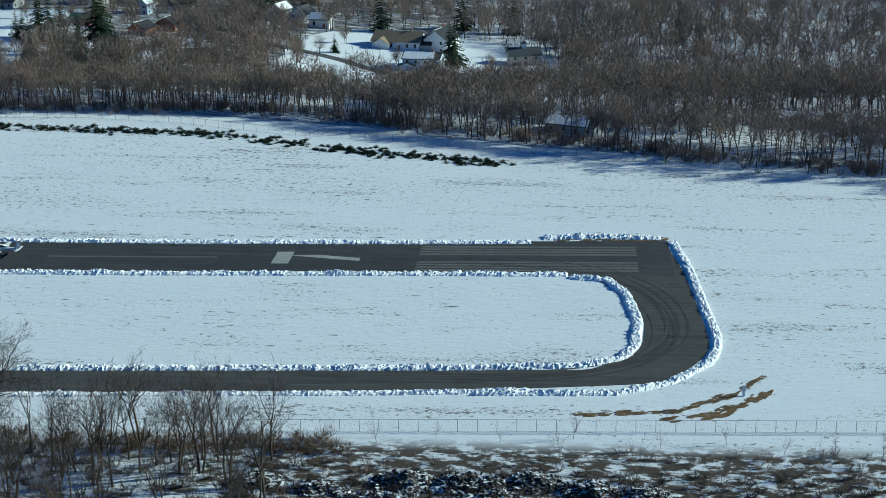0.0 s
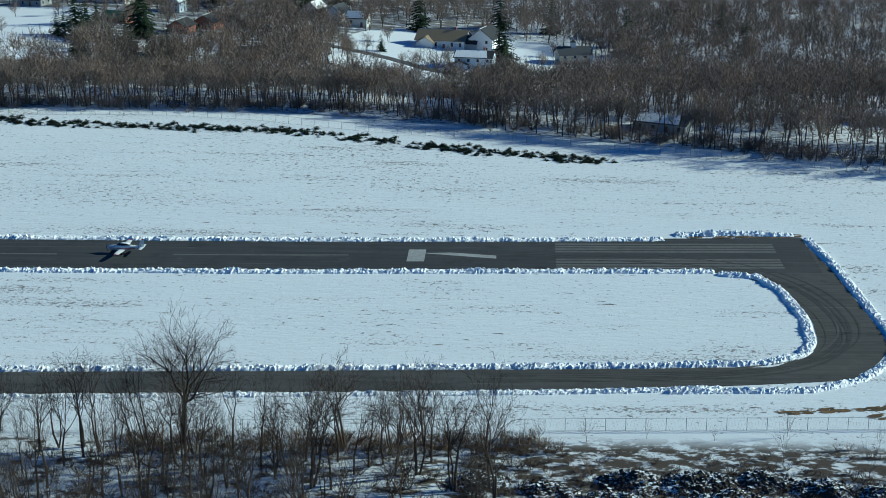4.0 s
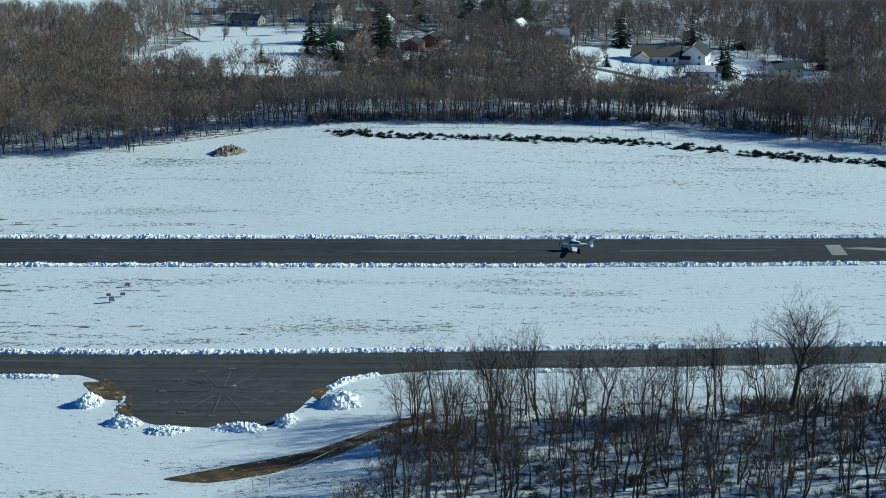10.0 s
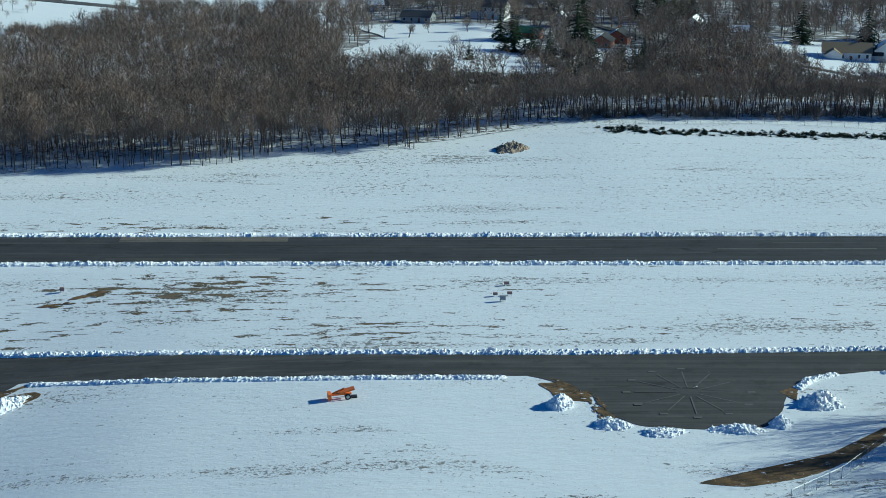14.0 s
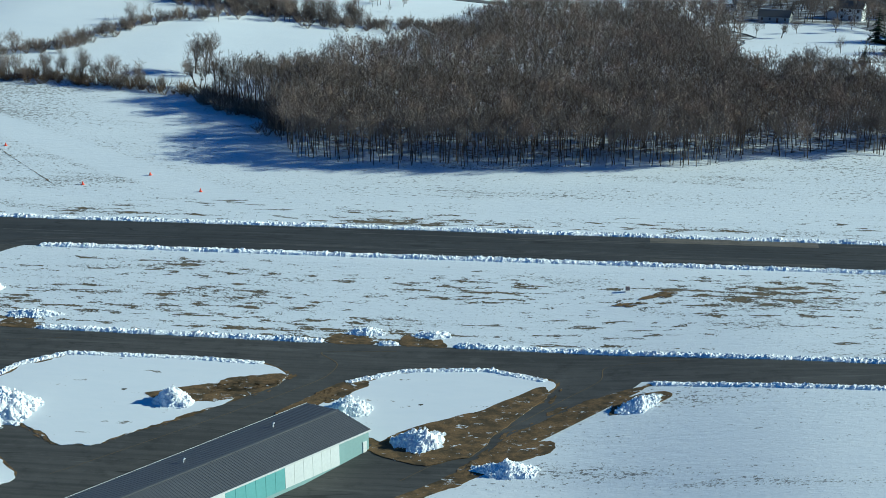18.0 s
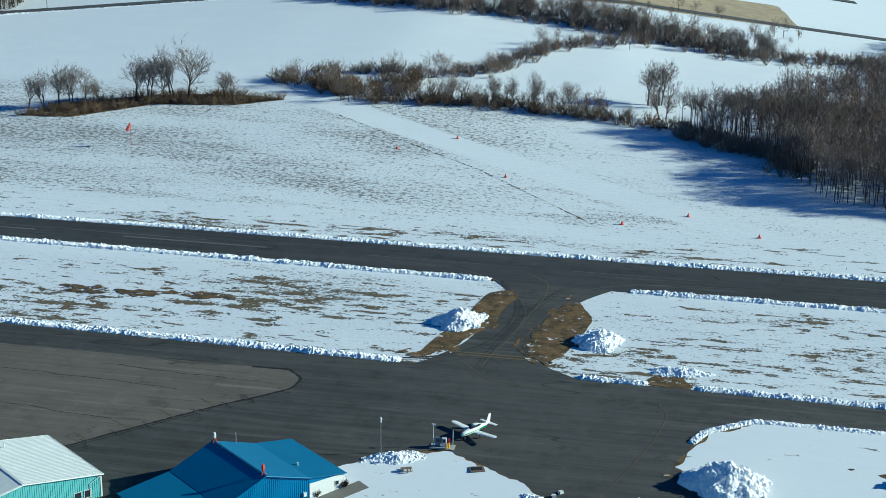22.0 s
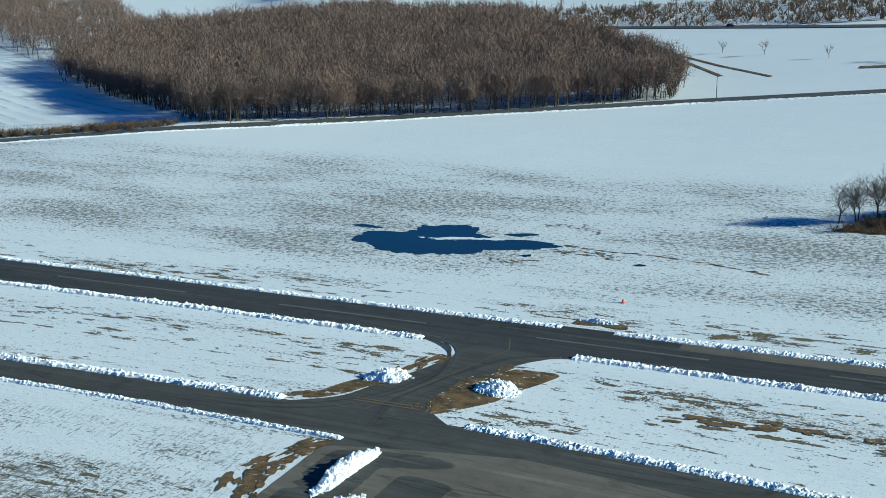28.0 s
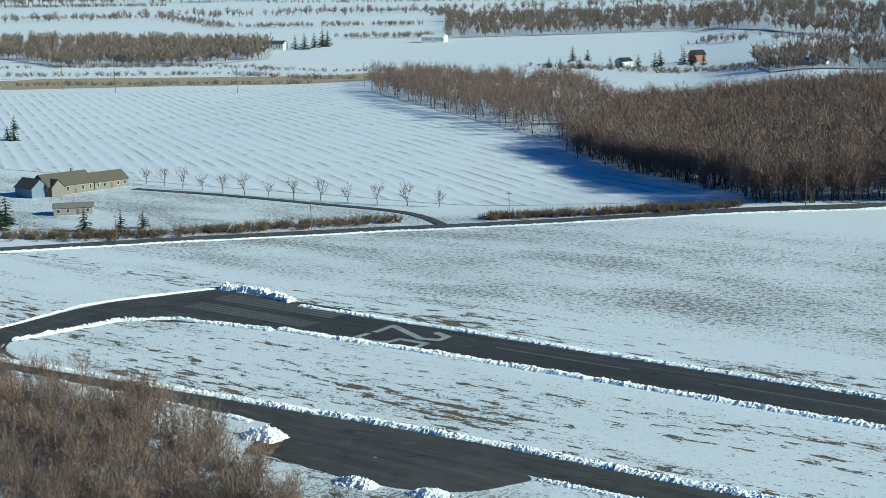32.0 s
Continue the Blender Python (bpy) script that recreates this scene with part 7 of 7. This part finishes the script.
part("wall_plate", boxes((18.6, 19.3, -0.1, -0.06, 1.3, 1.6)), TRIM, office)
signal = paint("signal_red", (0.65, 0.06, 0.03))
for ly in (0.5, OD - 0.4):
    lamp = part("roof_light", tubes(((8.75, ly, 8.0), (8.75, ly, 8.5), 0.30, 0.34), ((8.75, ly, 8.5), (8.75, ly, 9.0), 0.34, 0.20)), signal if ly < 1 else TRIM, office, "obstruction lamp on a stand")
    part("stand", tubes(((8.2, ly - 0.3, 6.8), (8.75, ly, 8.1), 0.05, 0.05), ((9.3, ly - 0.3, 6.8), (8.75, ly, 8.1), 0.05, 0.05), ((8.75, ly + 0.5, 7.1), (8.75, ly, 8.1), 0.05, 0.05)), signal, lamp)
part("roof_vent", tubes(((18.6, 5.5, 4.0), (18.6, 5.5, 4.75), 0.16, 0.16)), TRIM, office)
part("aerial", tubes(((13.0, OD - 0.3, 5.7), (13.0, OD - 0.3, 8.0), 0.05, 0.04)), TRIM, office)
tagged(office, "blue metal airport office with ribbed gable and white walls", "building")
c50, s50 = math.cos(radians(50)), math.sin(radians(50))
wl, wd = np.linspace(-3, OW + 3, 30), np.linspace(-3.2, -0.25, 4)
walkway = sheet("walkway", bx + wl[:, None] * c50 - wd * s50, by + wl[:, None] * s50 + wd * c50, 0.2, paint("worn_concrete", (0.20, 0.185, 0.165), 0.9), None, 0.2)
tagged(walkway, "cleared concrete path along the office wall", "path", kind="structure")
PALE_TURQ = paint("pale_turquoise_metal", (0.20, 0.50, 0.50), 0.5)
hang_white = hangar("hangar", -554, -112.7, 142.6, 20, 28, 4.2, 2.2, PALE_TURQ, paint("white_metal_roof", (0.70, 0.72, 0.70), 0.5, 0.1), "pale turquoise hangar with a white ribbed roof", (), z=gz(-556, -112))
bm = bmesh.new()
for i in range(69):
    y = 0.3 + i * 0.4
    box(bm, -0.05, 0.0, y, y + 0.12, -0.5, 4.1 + 2.2 * (1 - abs(y - 14) / 14))
part("wall_ribs", bm, PALE_TURQ, hang_white, "vertical ribs of the gable wall")
part("corner_trim", boxes((-0.1, 0.12, -0.1, 0.16, -1, 4.2)), WHITED, hang_white)
for y0, y1, z0, z1 in ((-0.4, 14, 4.12, 6.4), (28.4, 14, 4.12, 6.4)):
    part("rake_trim", tubes(((-0.32, y0, z0), (-0.32, y1, z1), 0.14, 0.14), n=4), WHITED, hang_white)
part("downpipe", tubes(((-0.3, 0.2, 4.0), (-0.12, 2.2, 3.0), 0.07, 0.07), ((-0.12, 2.2, 3.0), (-0.12, 2.2, 0), 0.07, 0.07), n=6), WHITED, hang_white)
for wy in (1.4, 3.2):
    window(hang_white, -0.05, wy + 1.2, 0.7, 1.2, 1.3, "w")
part("roof_vent", tubes(((16.5, 9.5, 5.6), (16.5, 9.5, 6.5), 0.1, 0.1), ((16.5, 9.5, 6.5), (16.5, 9.5, 6.7), 0.22, 0.12)), TRIM, hang_white)


# ---- aeroplanes ----
def loft(rings):
    """A skin through rings (x, half width, half height, middle height)."""
    bm = bmesh.new()
    n = 14
    all_r = []
    for x, w, h, z in rings:
        all_r.append([bm.verts.new((x, w * math.cos(2 * math.pi * i / n), z + h * math.sin(2 * math.pi * i / n))) for i in range(n)])
    for a, b in zip(all_r[:-1], all_r[1:]):
        for i in range(n):
            bm.faces.new((a[i], a[(i + 1) % n], b[(i + 1) % n], b[i]))
    bm.faces.new(all_r[0][::-1])
    bm.faces.new(all_r[-1])
    for f in bm.faces:
        f.smooth = True
    bmesh.ops.recalc_face_normals(bm, faces=bm.faces)
    return bm


def foil(root, tip, chord0, chord1, t0, t1):
    """A wing panel from root to tip (leading-edge points)."""
    bm = bmesh.new()
    prof = ((0, 0), (0.12, 0.55), (0.4, 0.75), (1, 0.04), (1, -0.04), (0.4, -0.3), (0.1, -0.35))
    span = Vector(tip) - Vector(root)
    up = Vector((0, 0, 1)) if abs(span.z) < abs(span.y) + 0.01 else Vector((0, 1, 0))
    ra = [bm.verts.new(Vector(root) + Vector((-c * chord0, 0, 0)) + up * (k * t0)) for c, k in prof]
    rb = [bm.verts.new(Vector(tip) + Vector((-c * chord1, 0, 0)) + up * (k * t1)) for c, k in prof]
    m = len(prof)
    for i in range(m):
        bm.faces.new((ra[i], ra[(i + 1) % m], rb[(i + 1) % m], rb[i]))
    bm.faces.new(ra[::-1])
    bm.faces.new(rb)
    bmesh.ops.recalc_face_normals(bm, faces=bm.faces)
    return bm


def aeroplane(x, y, turn, accent, label, tips, stripe_all=False):
    """A low-winged light aeroplane, nose along its own x."""
    t = base("light_aeroplane", x, y, turn, 0, gz(x, y) + 0.08)
    body = part("fuselage", loft([(3.5, 0.18, 0.18, 1.15), (3.3, 0.42, 0.42, 1.15), (2.4, 0.55, 0.52, 1.15), (1.6, 0.58, 0.58, 1.2), (0.6, 0.6, 0.68, 1.3), (-0.8, 0.58, 0.66, 1.3), (-2.0, 0.42, 0.46, 1.25), (-3.2, 0.24, 0.3, 1.22), (-4.3, 0.08, 0.16, 1.25)]), WHITE, t)
    part("canopy", loft([(1.5, 0.3, 0.1, 1.72), (1.0, 0.45, 0.32, 1.78), (0.2, 0.5, 0.4, 1.8), (-0.8, 0.46, 0.34, 1.76), (-1.5, 0.3, 0.12, 1.68)]), GLASS, t, "tinted cabin windows")
    part("cabin_roof", loft([(0.7, 0.3, 0.05, 2.16), (0.2, 0.42, 0.07, 2.19), (-0.7, 0.4, 0.06, 2.10), (-1.3, 0.28, 0.04, 1.9)]), WHITE, t)
    for s in (-1, 1):
        part("wing", foil((1.0, s * 0.45, 0.85), (0.75, s * 5.0, 1.2), 1.65, 1.15, 0.2, 0.12), WHITE, t)
        part("wing_tip", foil((0.75, s * 5.0, 1.2), (0.5, s * 5.35, 1.24), 1.15, 0.6, 0.12, 0.05), tips, t, "coloured wing tip")
        part("tailplane", foil((-3.4, s * 0.1, 1.3), (-3.65, s * 1.9, 1.32), 0.95, 0.65, 0.1, 0.06), WHITE, t)
        part("stripe", boxes((-2.6, 2.9, *sorted((s * 0.0, s * 0.612)), 1.12, 1.24)), accent, t, "coloured side stripe")
    part("fin", foil((-3.0, 0, 1.35), (-3.75, 0, 2.85), 1.25, 0.7, 0.09, 0.05), WHITE, t)
    part("fin_cap", foil((-3.75, 0, 2.85), (-3.9, 0, 3.05), 0.7, 0.5, 0.05, 0.03), tips, t, "coloured fin cap")
    hub = part("spinner", loft([(3.5, 0.17, 0.17, 1.15), (3.7, 0.13, 0.13, 1.15), (3.85, 0.03, 0.03, 1.15)]), accent, t)
    part("propeller", boxes((3.55, 3.6, -0.08, 0.08, 0.25, 2.05)), paint("propeller_black", (0.03, 0.03, 0.03)), t)
    for gx, gy in ((2.6, 0.0), (0.1, 1.6), (0.1, -1.6)):
        leg = part("gear_leg", tubes(((gx, gy, 0.95), (gx, gy, 0.25), 0.06, 0.05)), TRIM, t)
        part("wheel", tubes(((gx, gy - 0.09, 0.24), (gx, gy + 0.09, 0.24), 0.24, 0.24), n=12), paint("tyre_black", (0.025, 0.025, 0.025), 0.9), leg)
    return tagged(t, label, "aeroplane", "light aeroplanes")


RED, GREEN = paint("aircraft_red", (0.36, 0.03, 0.04), 0.4), paint("aircraft_green", (0.02, 0.30, 0.13), 0.4)
aeroplane(-135.5, 1.2, 178, RED, "white low-winged aeroplane with red tips on the runway", RED)
aeroplane(-495.8, -80.0, 239, GREEN, "white and green aeroplane parked by the fuel pumps", WHITE)


# ---- airfield things ----
def fence(name, pts, height, spacing, label, skip=()):
    p = np.array(pts, float)
    d = np.r_[0, np.cumsum(np.hypot(*np.diff(p, axis=0).T))]
    t = new(name)
    steel = paint("galvanised_steel", (0.30, 0.31, 0.32), 0.45, 0.7)
    s = np.arange(0, d[-1], spacing)
    q = [(float(np.interp(k, d, p[:, 0])), float(np.interp(k, d, p[:, 1]))) for k in s]
    post = tubes(((0, 0, -0.3), (0, 0, height), 0.045, 0.045), n=5)
    first = part("post", post, steel, t)
    first.location = (*q[0], gz(*q[0]))
    for x, y in q[1:]:
        o = new("post", first.data)
        o.parent = t
        o.location = (x, y, gz(x, y))
    rails, low, mesh = bmesh.new(), bmesh.new(), bmesh.new()
    for a, b in zip(q[:-1], q[1:]):
        za, zb = gz(*a), gz(*b)
        tube(rails, (*a, za + height - 0.05), (*b, zb + height - 0.05), 0.03, 0.03, 4)
        tube(low, (*a, za + 0.08), (*b, zb + 0.08), 0.02, 0.02, 4)
        k = 6
        for i in range(k):
            f, g = i / k, (i + 1) / k
            A, B = Vector((*a, za)), Vector((*b, zb))
            for lo, hi in ((f, g), (g, f)):
                tube(mesh, A.lerp(B, lo) + Vector((0, 0, 0.1)), A.lerp(B, hi) + Vector((0, 0, height - 0.1)), 0.006, 0.006, 3)
    part("top_rail", rails, steel, t)
    part("bottom_rail", low, steel, t)
    part("wire", mesh, steel, t)
    return tagged(t, label, "fence", "airfield fences")


fence("chain_link_fence", [(-168, -88), (-120, -86.2), (-67, -84.4), (-33, -82.6), (29, -79.8), (70, -78)], 2.1, 3.05, "tall chain-link boundary fence of galvanised steel")
fence("chain_link_fence", [(-205, 112), (-155, 118), (-129, 116), (-94, 106.5), (-62, 102), (-1, 86), (40, 68), (75, 60)], 2.1, 4.0, "chain-link fence along the field's wooded edge")
fence("chain_link_fence", [(-172, -102), (-185, -118), (-196, -127)], 2.1, 3.0, "chain-link fence beside the thicket")
fence("steel_railing", [(-546.5, -118.5), (-556, -125)], 1.6, 1.2, "grey steel railing beside the office")


def pole(name, x, y, h, r, label, cat, arms=(), m=None, extra=None):
    t = base(name, x, y)
    part("shaft", tubes(((0, 0, -0.3), (0, 0, h), r, r * 0.7)), m or paint("weathered_wood_pole", (0.17, 0.13, 0.10), 0.9), t)
    for z, w in arms:
        part("crossarm", boxes((-w / 2, w / 2, -0.06, 0.06, z, z + 0.14)), PAINTS.get("weathered_wood_pole") or m, t)
    if extra:
        extra(t)
    return tagged(t, label, cat, "poles")


for x, y in ((-1083, 46), (-1042, 95), (-748, 264), (-671, 294), (-905, 181), (-990, 136), (-600, 309)):
    pole("utility_pole", x, y, 9.5, 0.16, "wooden utility pole along the country road", "pole", ((8.6, 2.2),))
for x, y, h in ((-820, 466, 16), (-684, 430, 16), (-903, 486, 18), (-560, 460, 16), (-760, 448, 14), (-1672, 526, 26), (-1570, 566, 20), (-1748, 531, 22), (-1500, 640, 20), (-1300, 800, 22)):
    pole("power_pole", x, y, h, 0.25, "tall wooden power pole across the farmland", "pole", ((h - 1, 3.4), (h - 2.6, 3.4)))


def sock(t):
    bm = bmesh.new()
    bmesh.ops.create_cone(bm, cap_ends=False, segments=10, radius1=0.55, radius2=0.25, depth=2.4, matrix=pose(-0.6, 0, 5.6, 0, 25, 0))
    bmesh.ops.solidify(bm, geom=bm.faces[:], thickness=0.03)
    part("wind_cone", bm, paint("orange_fabric", (0.70, 0.12, 0.07), 0.8), t, "faded orange wind cone")
    part("hoop", tubes(((0, 0, 5.9), (0.5, 0, 5.9), 0.04, 0.04)), paint("red_white_mast", (0.60, 0.16, 0.12)), t)


pole("windsock", -627, 71.2, 6.1, 0.09, "orange windsock on a red and white mast", "windsock", (), paint("red_white_mast", (0.60, 0.16, 0.12)), sock)
pole("flag_pole", -511, -89.5, 6.0, 0.07, "slim pole with a small wind cone by the pumps", "pole", (), paint("pole_grey", (0.35, 0.34, 0.33)), lambda t: part("pennant", boxes((-0.15, 0.15, -0.15, 0.15, 6.0, 6.9)), WHITE, t))
part_of_cone = paint("marker_orange", (0.75, 0.10, 0.05), 0.6)
for x, y in ((-480, 35.7), (-464, 45.4), (-535, 98.5), (-515, 66.4), (-709, 29), (-446, 33), (-550, 84)):
    bm = bmesh.new()
    bmesh.ops.create_cone(bm, cap_ends=True, segments=12, radius1=0.38, radius2=0.08, depth=0.9, matrix=pose(0, 0, 0.5))
    c = base("marker_cone", x, y)
    part("cone", bm, part_of_cone, c)
    part("foot", boxes((-0.42, 0.42, -0.42, 0.42, 0, 0.08)), part_of_cone, c)
    tagged(c, "orange marker cone in the snow", "cone", "runway marker cones")
# small marker boards and light boxes between the pavements
for x, y, w, h in ((-236, -35.7, 1.2, 1.0), (-237.5, -32.5, 0.9, 0.5), (-234.5, -32, 1.0, 0.5), (-235, -25.5, 1.1, 0.5), (-331, -26, 0.9, 0.8)):
    b = base("light_unit", x, y, 5)
    part("housing", boxes((-w / 2, w / 2, -0.3, 0.3, 0.35, 0.35 + h)), paint("dull_red_brown", (0.26, 0.19, 0.17)) if h < 1 else paint("grey_housing", (0.32, 0.33, 0.34)), b)
    for lx in (-w / 2 + 0.1, w / 2 - 0.1):
        part("leg", boxes((lx - 0.04, lx + 0.04, -0.04, 0.04, -0.1, 0.35)), TRIM, b)
    tagged(b, "low approach light unit on short legs in snow", "light unit", "approach light units")
m = base("marker_post", 14.5, -66.5)
part("shaft", boxes((-0.22, 0.22, -0.12, 0.12, 0, 1.9)), WHITE, m)
part("board", boxes((-0.35, 0.35, -0.14, -0.12, 1.0, 1.7)), WHITE, m)
tagged(m, "white marker post beside a bare track", "post")

# the orange snow blower trailer lying in the field
ORANGE = paint("machine_orange", (0.80, 0.20, 0.03), 0.5)
o = base("field_machine", -265.2, -85.6, 12)
part("chassis", boxes((-1.9, 1.6, -0.35, 0.35, 0.75, 1.05)), ORANGE, o)
bm = bmesh.new()
slab(bm, (-0.5, -0.7, 1.1), (2.2, -0.7, 1.7), (2.2, 0.7, 1.7), (-0.5, 0.7, 1.1), 0.25)
part("deck", bm, ORANGE, o, "tilted orange deck")
part("blade", boxes((-2.6, -2.0, -0.9, 0.9, 0.2, 1.2)), ORANGE, o)
part("boom", tubes(((-1.8, 0, 1.0), (0.4, 0, 1.9), 0.16, 0.16)), ORANGE, o)
for s in (-0.75, 0.75):
    w = part("wheel", tubes(((0.9, s - 0.15, 0.55), (0.9, s + 0.15, 0.55), 0.55, 0.55), n=16), PAINTS["tyre_black"], o)
    part("rim", tubes(((0.9, s - 0.17, 0.55), (0.9, s + 0.17, 0.55), 0.3, 0.3), n=12), paint("pale_rim", (0.6, 0.58, 0.5)), w)
part("roller", boxes((1.6, 2.6, -0.5, 0.5, 0.1, 0.35)), paint("propeller_black", (0.03, 0.03, 0.03)), o)
tagged(o, "bright orange wheeled field machine in the snow", "machine")

# fuel pumps
f = base("fuel_station", -500.6, -85.4, 0)
part("kerb", boxes((-2.2, 2.2, -1.0, 1.0, 0, 0.22)), paint("concrete", (0.38, 0.37, 0.35), 0.9), f)
for px, c in ((-0.9, paint("pump_blue", (0.10, 0.16, 0.26))), (0.3, WHITE)):
    p = part("pump", boxes((px - 0.4, px + 0.4, -0.3, 0.3, 0.2, 1.9)), c, f)
    part("pump_face", boxes((px - 0.3, px + 0.3, -0.33, -0.3, 1.1, 1.7)), GLASS, p)
part("bollard", tubes(((1.3, -0.6, 0.0), (1.3, -0.6, 1.2), 0.16, 0.16)), paint("bollard_yellow", (0.75, 0.45, 0.03)), f, "yellow bollard")
part("bollard", tubes(((0.9, -0.9, 0.0), (0.9, -0.9, 1.2), 0.16, 0.16)), PAINTS["bollard_yellow"], f, "yellow bollard")
part("extinguisher_box", boxes((0.9, 1.25, 0.3, 0.6, 0.2, 1.6)), RED, f, "red extinguisher box")
part("hose_mast", tubes(((-1.7, 0, 0), (-1.7, 0, 4.2), 0.08, 0.06)), TRIM, f)
part("lamp_mast", tubes(((1.8, 0.4, 0), (1.8, 0.4, 3.4), 0.07, 0.06)), TRIM, f)
part("lamp_head", boxes((-2.0, -1.4, -0.15, 0.15, 4.2, 4.4)), TRIM, f)
tagged(f, "self-service fuel pumps with yellow bollards and a mast", "fuel pump")

t = base("picnic_table", -505, -95, 25)
WOODT = paint("weathered_planks", (0.20, 0.15, 0.11), 0.9)
for k in range(4):
    part("top_plank", boxes((-0.95, 0.95, -0.4 + k * 0.2, -0.4 + k * 0.2 + 0.18, 0.72, 0.77)), WOODT, t)
for s in (-0.75, 0.75):
    part("bench", boxes((-0.95, 0.95, s - 0.13, s + 0.13, 0.42, 0.47)), WOODT, t)
for s in (-0.7, 0.7):
    part("trestle", boxes((s - 0.04, s + 0.04, -0.8, 0.8, 0.34, 0.42), (s - 0.04, s + 0.04, -0.35, -0.25, -0.05, 0.72), (s - 0.04, s + 0.04, 0.25, 0.35, -0.05, 0.72)), WOODT, t)
tagged(t, "weathered wooden picnic table standing in snow", "table")
v = base("vault_cover", -493, -92.2, 20, -0.12)
part("frame", boxes((-1.3, 1.3, -1.0, 1.0, 0, 0.18)), WOODT, v)
part("lid", boxes((-0.9, 0.9, -0.65, 0.65, 0.18, 0.26)), paint("propeller_black", (0.03, 0.03, 0.03)), v)
tagged(v, "low square hatch with dark lid in the snow", "hatch")
for i, (x, y) in enumerate(((-480, -100.3), (-478.6, -98.6), (-477.6, -97.2))):
    c = base("tie_down_block", x, y, 20 * i)
    part("block", boxes((-0.35, 0.35, -0.3, 0.3, 0, 0.5)), WHITE, c)
    tagged(c, "white block at the corner of the grass island", "block", "white corner blocks")

# cars on the road and by the houses
def car(x, y, turn, colour, label):
    t = base("car", x, y, turn, -0.25)
    bm = bmesh.new()
    v0 = [(-2.2, 0.45), (-2.2, 0.85), (-1.9, 0.95), (-1.2, 1.45), (0.5, 1.45), (1.15, 0.98), (2.1, 0.85), (2.2, 0.45)]
    l, r = [bm.verts.new((x0, -0.85, z0)) for x0, z0 in v0], [bm.verts.new((x0, 0.85, z0)) for x0, z0 in v0]
    bm.faces.new(l)
    bm.faces.new(r[::-1])
    for i in range(len(v0)):
        j = (i + 1) % len(v0)
        bm.faces.new((l[j], l[i], r[i], r[j]))
    part("body", bm, colour, t)
    part("windows", boxes((-1.15, 0.5, -0.87, 0.87, 1.02, 1.36)), GLASS, t)
    for wx in (-1.4, 1.4):
        for wy in (-0.8, 0.8):
            part("wheel", tubes(((wx, wy - 0.1, 0.32), (wx, wy + 0.1, 0.32), 0.32, 0.32), n=10), PAINTS["tyre_black"], t)
    return tagged(t, label, "car", "cars")


car(-666, 288, 18, paint("car_black", (0.03, 0.03, 0.035), 0.3), "dark car on the country road")
car(-650, 293, 18, paint("car_white", (0.7, 0.7, 0.7), 0.3), "white car on the country road")
car(-871, 476, -10, PAINTS["car_black"], "dark car on the far highway")
car(-790, 458, -10, PAINTS["car_black"], "dark car on the far highway")
car(-1118, 772, 40, PAINTS["car_black"], "dark car on a far lane")
car(-70, 233, 40, PAINTS["car_white"], "white car beside a village house")

car(-526.6, -124.5, 20, paint("car_silver", (0.55, 0.56, 0.57), 0.3), "silver car parked beside the blue office")
car(-531.1, -127.0, 20, PAINTS["car_black"], "dark car parked beside the blue office")
fence("chain_link_fence", [(-525.5, -117.1), (-514.5, -123.8)], 1.9, 2.2, "short chain-link fence beside the office snow")
for k, (x, y) in enumerate([(-528.5, -119.2), (-524.4, -112.4), (-521.2, -109.6), (-518.0, -106.0), (-514.2, -102.0)]):
    v, f = bush(k + 50, 1.1, 40, 0.75, 8, 0.04)
    b = base("shrub", x, y, 0, -0.2)
    tri_mesh("branches", v, f, M["needle"] if k == 0 else M["bark_dark"], b)
    tagged(b, "small clipped shrub along the office wall", "shrub", "shrubs by the office")

# runway edge lights
def edge_light(x, y):
    t = base("edge_light", x, y)
    part("stem", tubes(((0, 0, -0.1), (0, 0, 0.35), 0.05, 0.05), n=5), TRIM, t)
    part("lens", tubes(((0, 0, 0.35), (0, 0, 0.5), 0.09, 0.06), n=6), GLASS, t)
    return tagged(t, "small runway edge light on a stem", "edge light", "runway edge lights")


one = edge_light(-60, rw_mid(-60) + 15)
for i in range(1, 15):
    x = -60 - 61 * i
    copy_thing(one, pose(x, 15.2, gz(x, 15.2)))
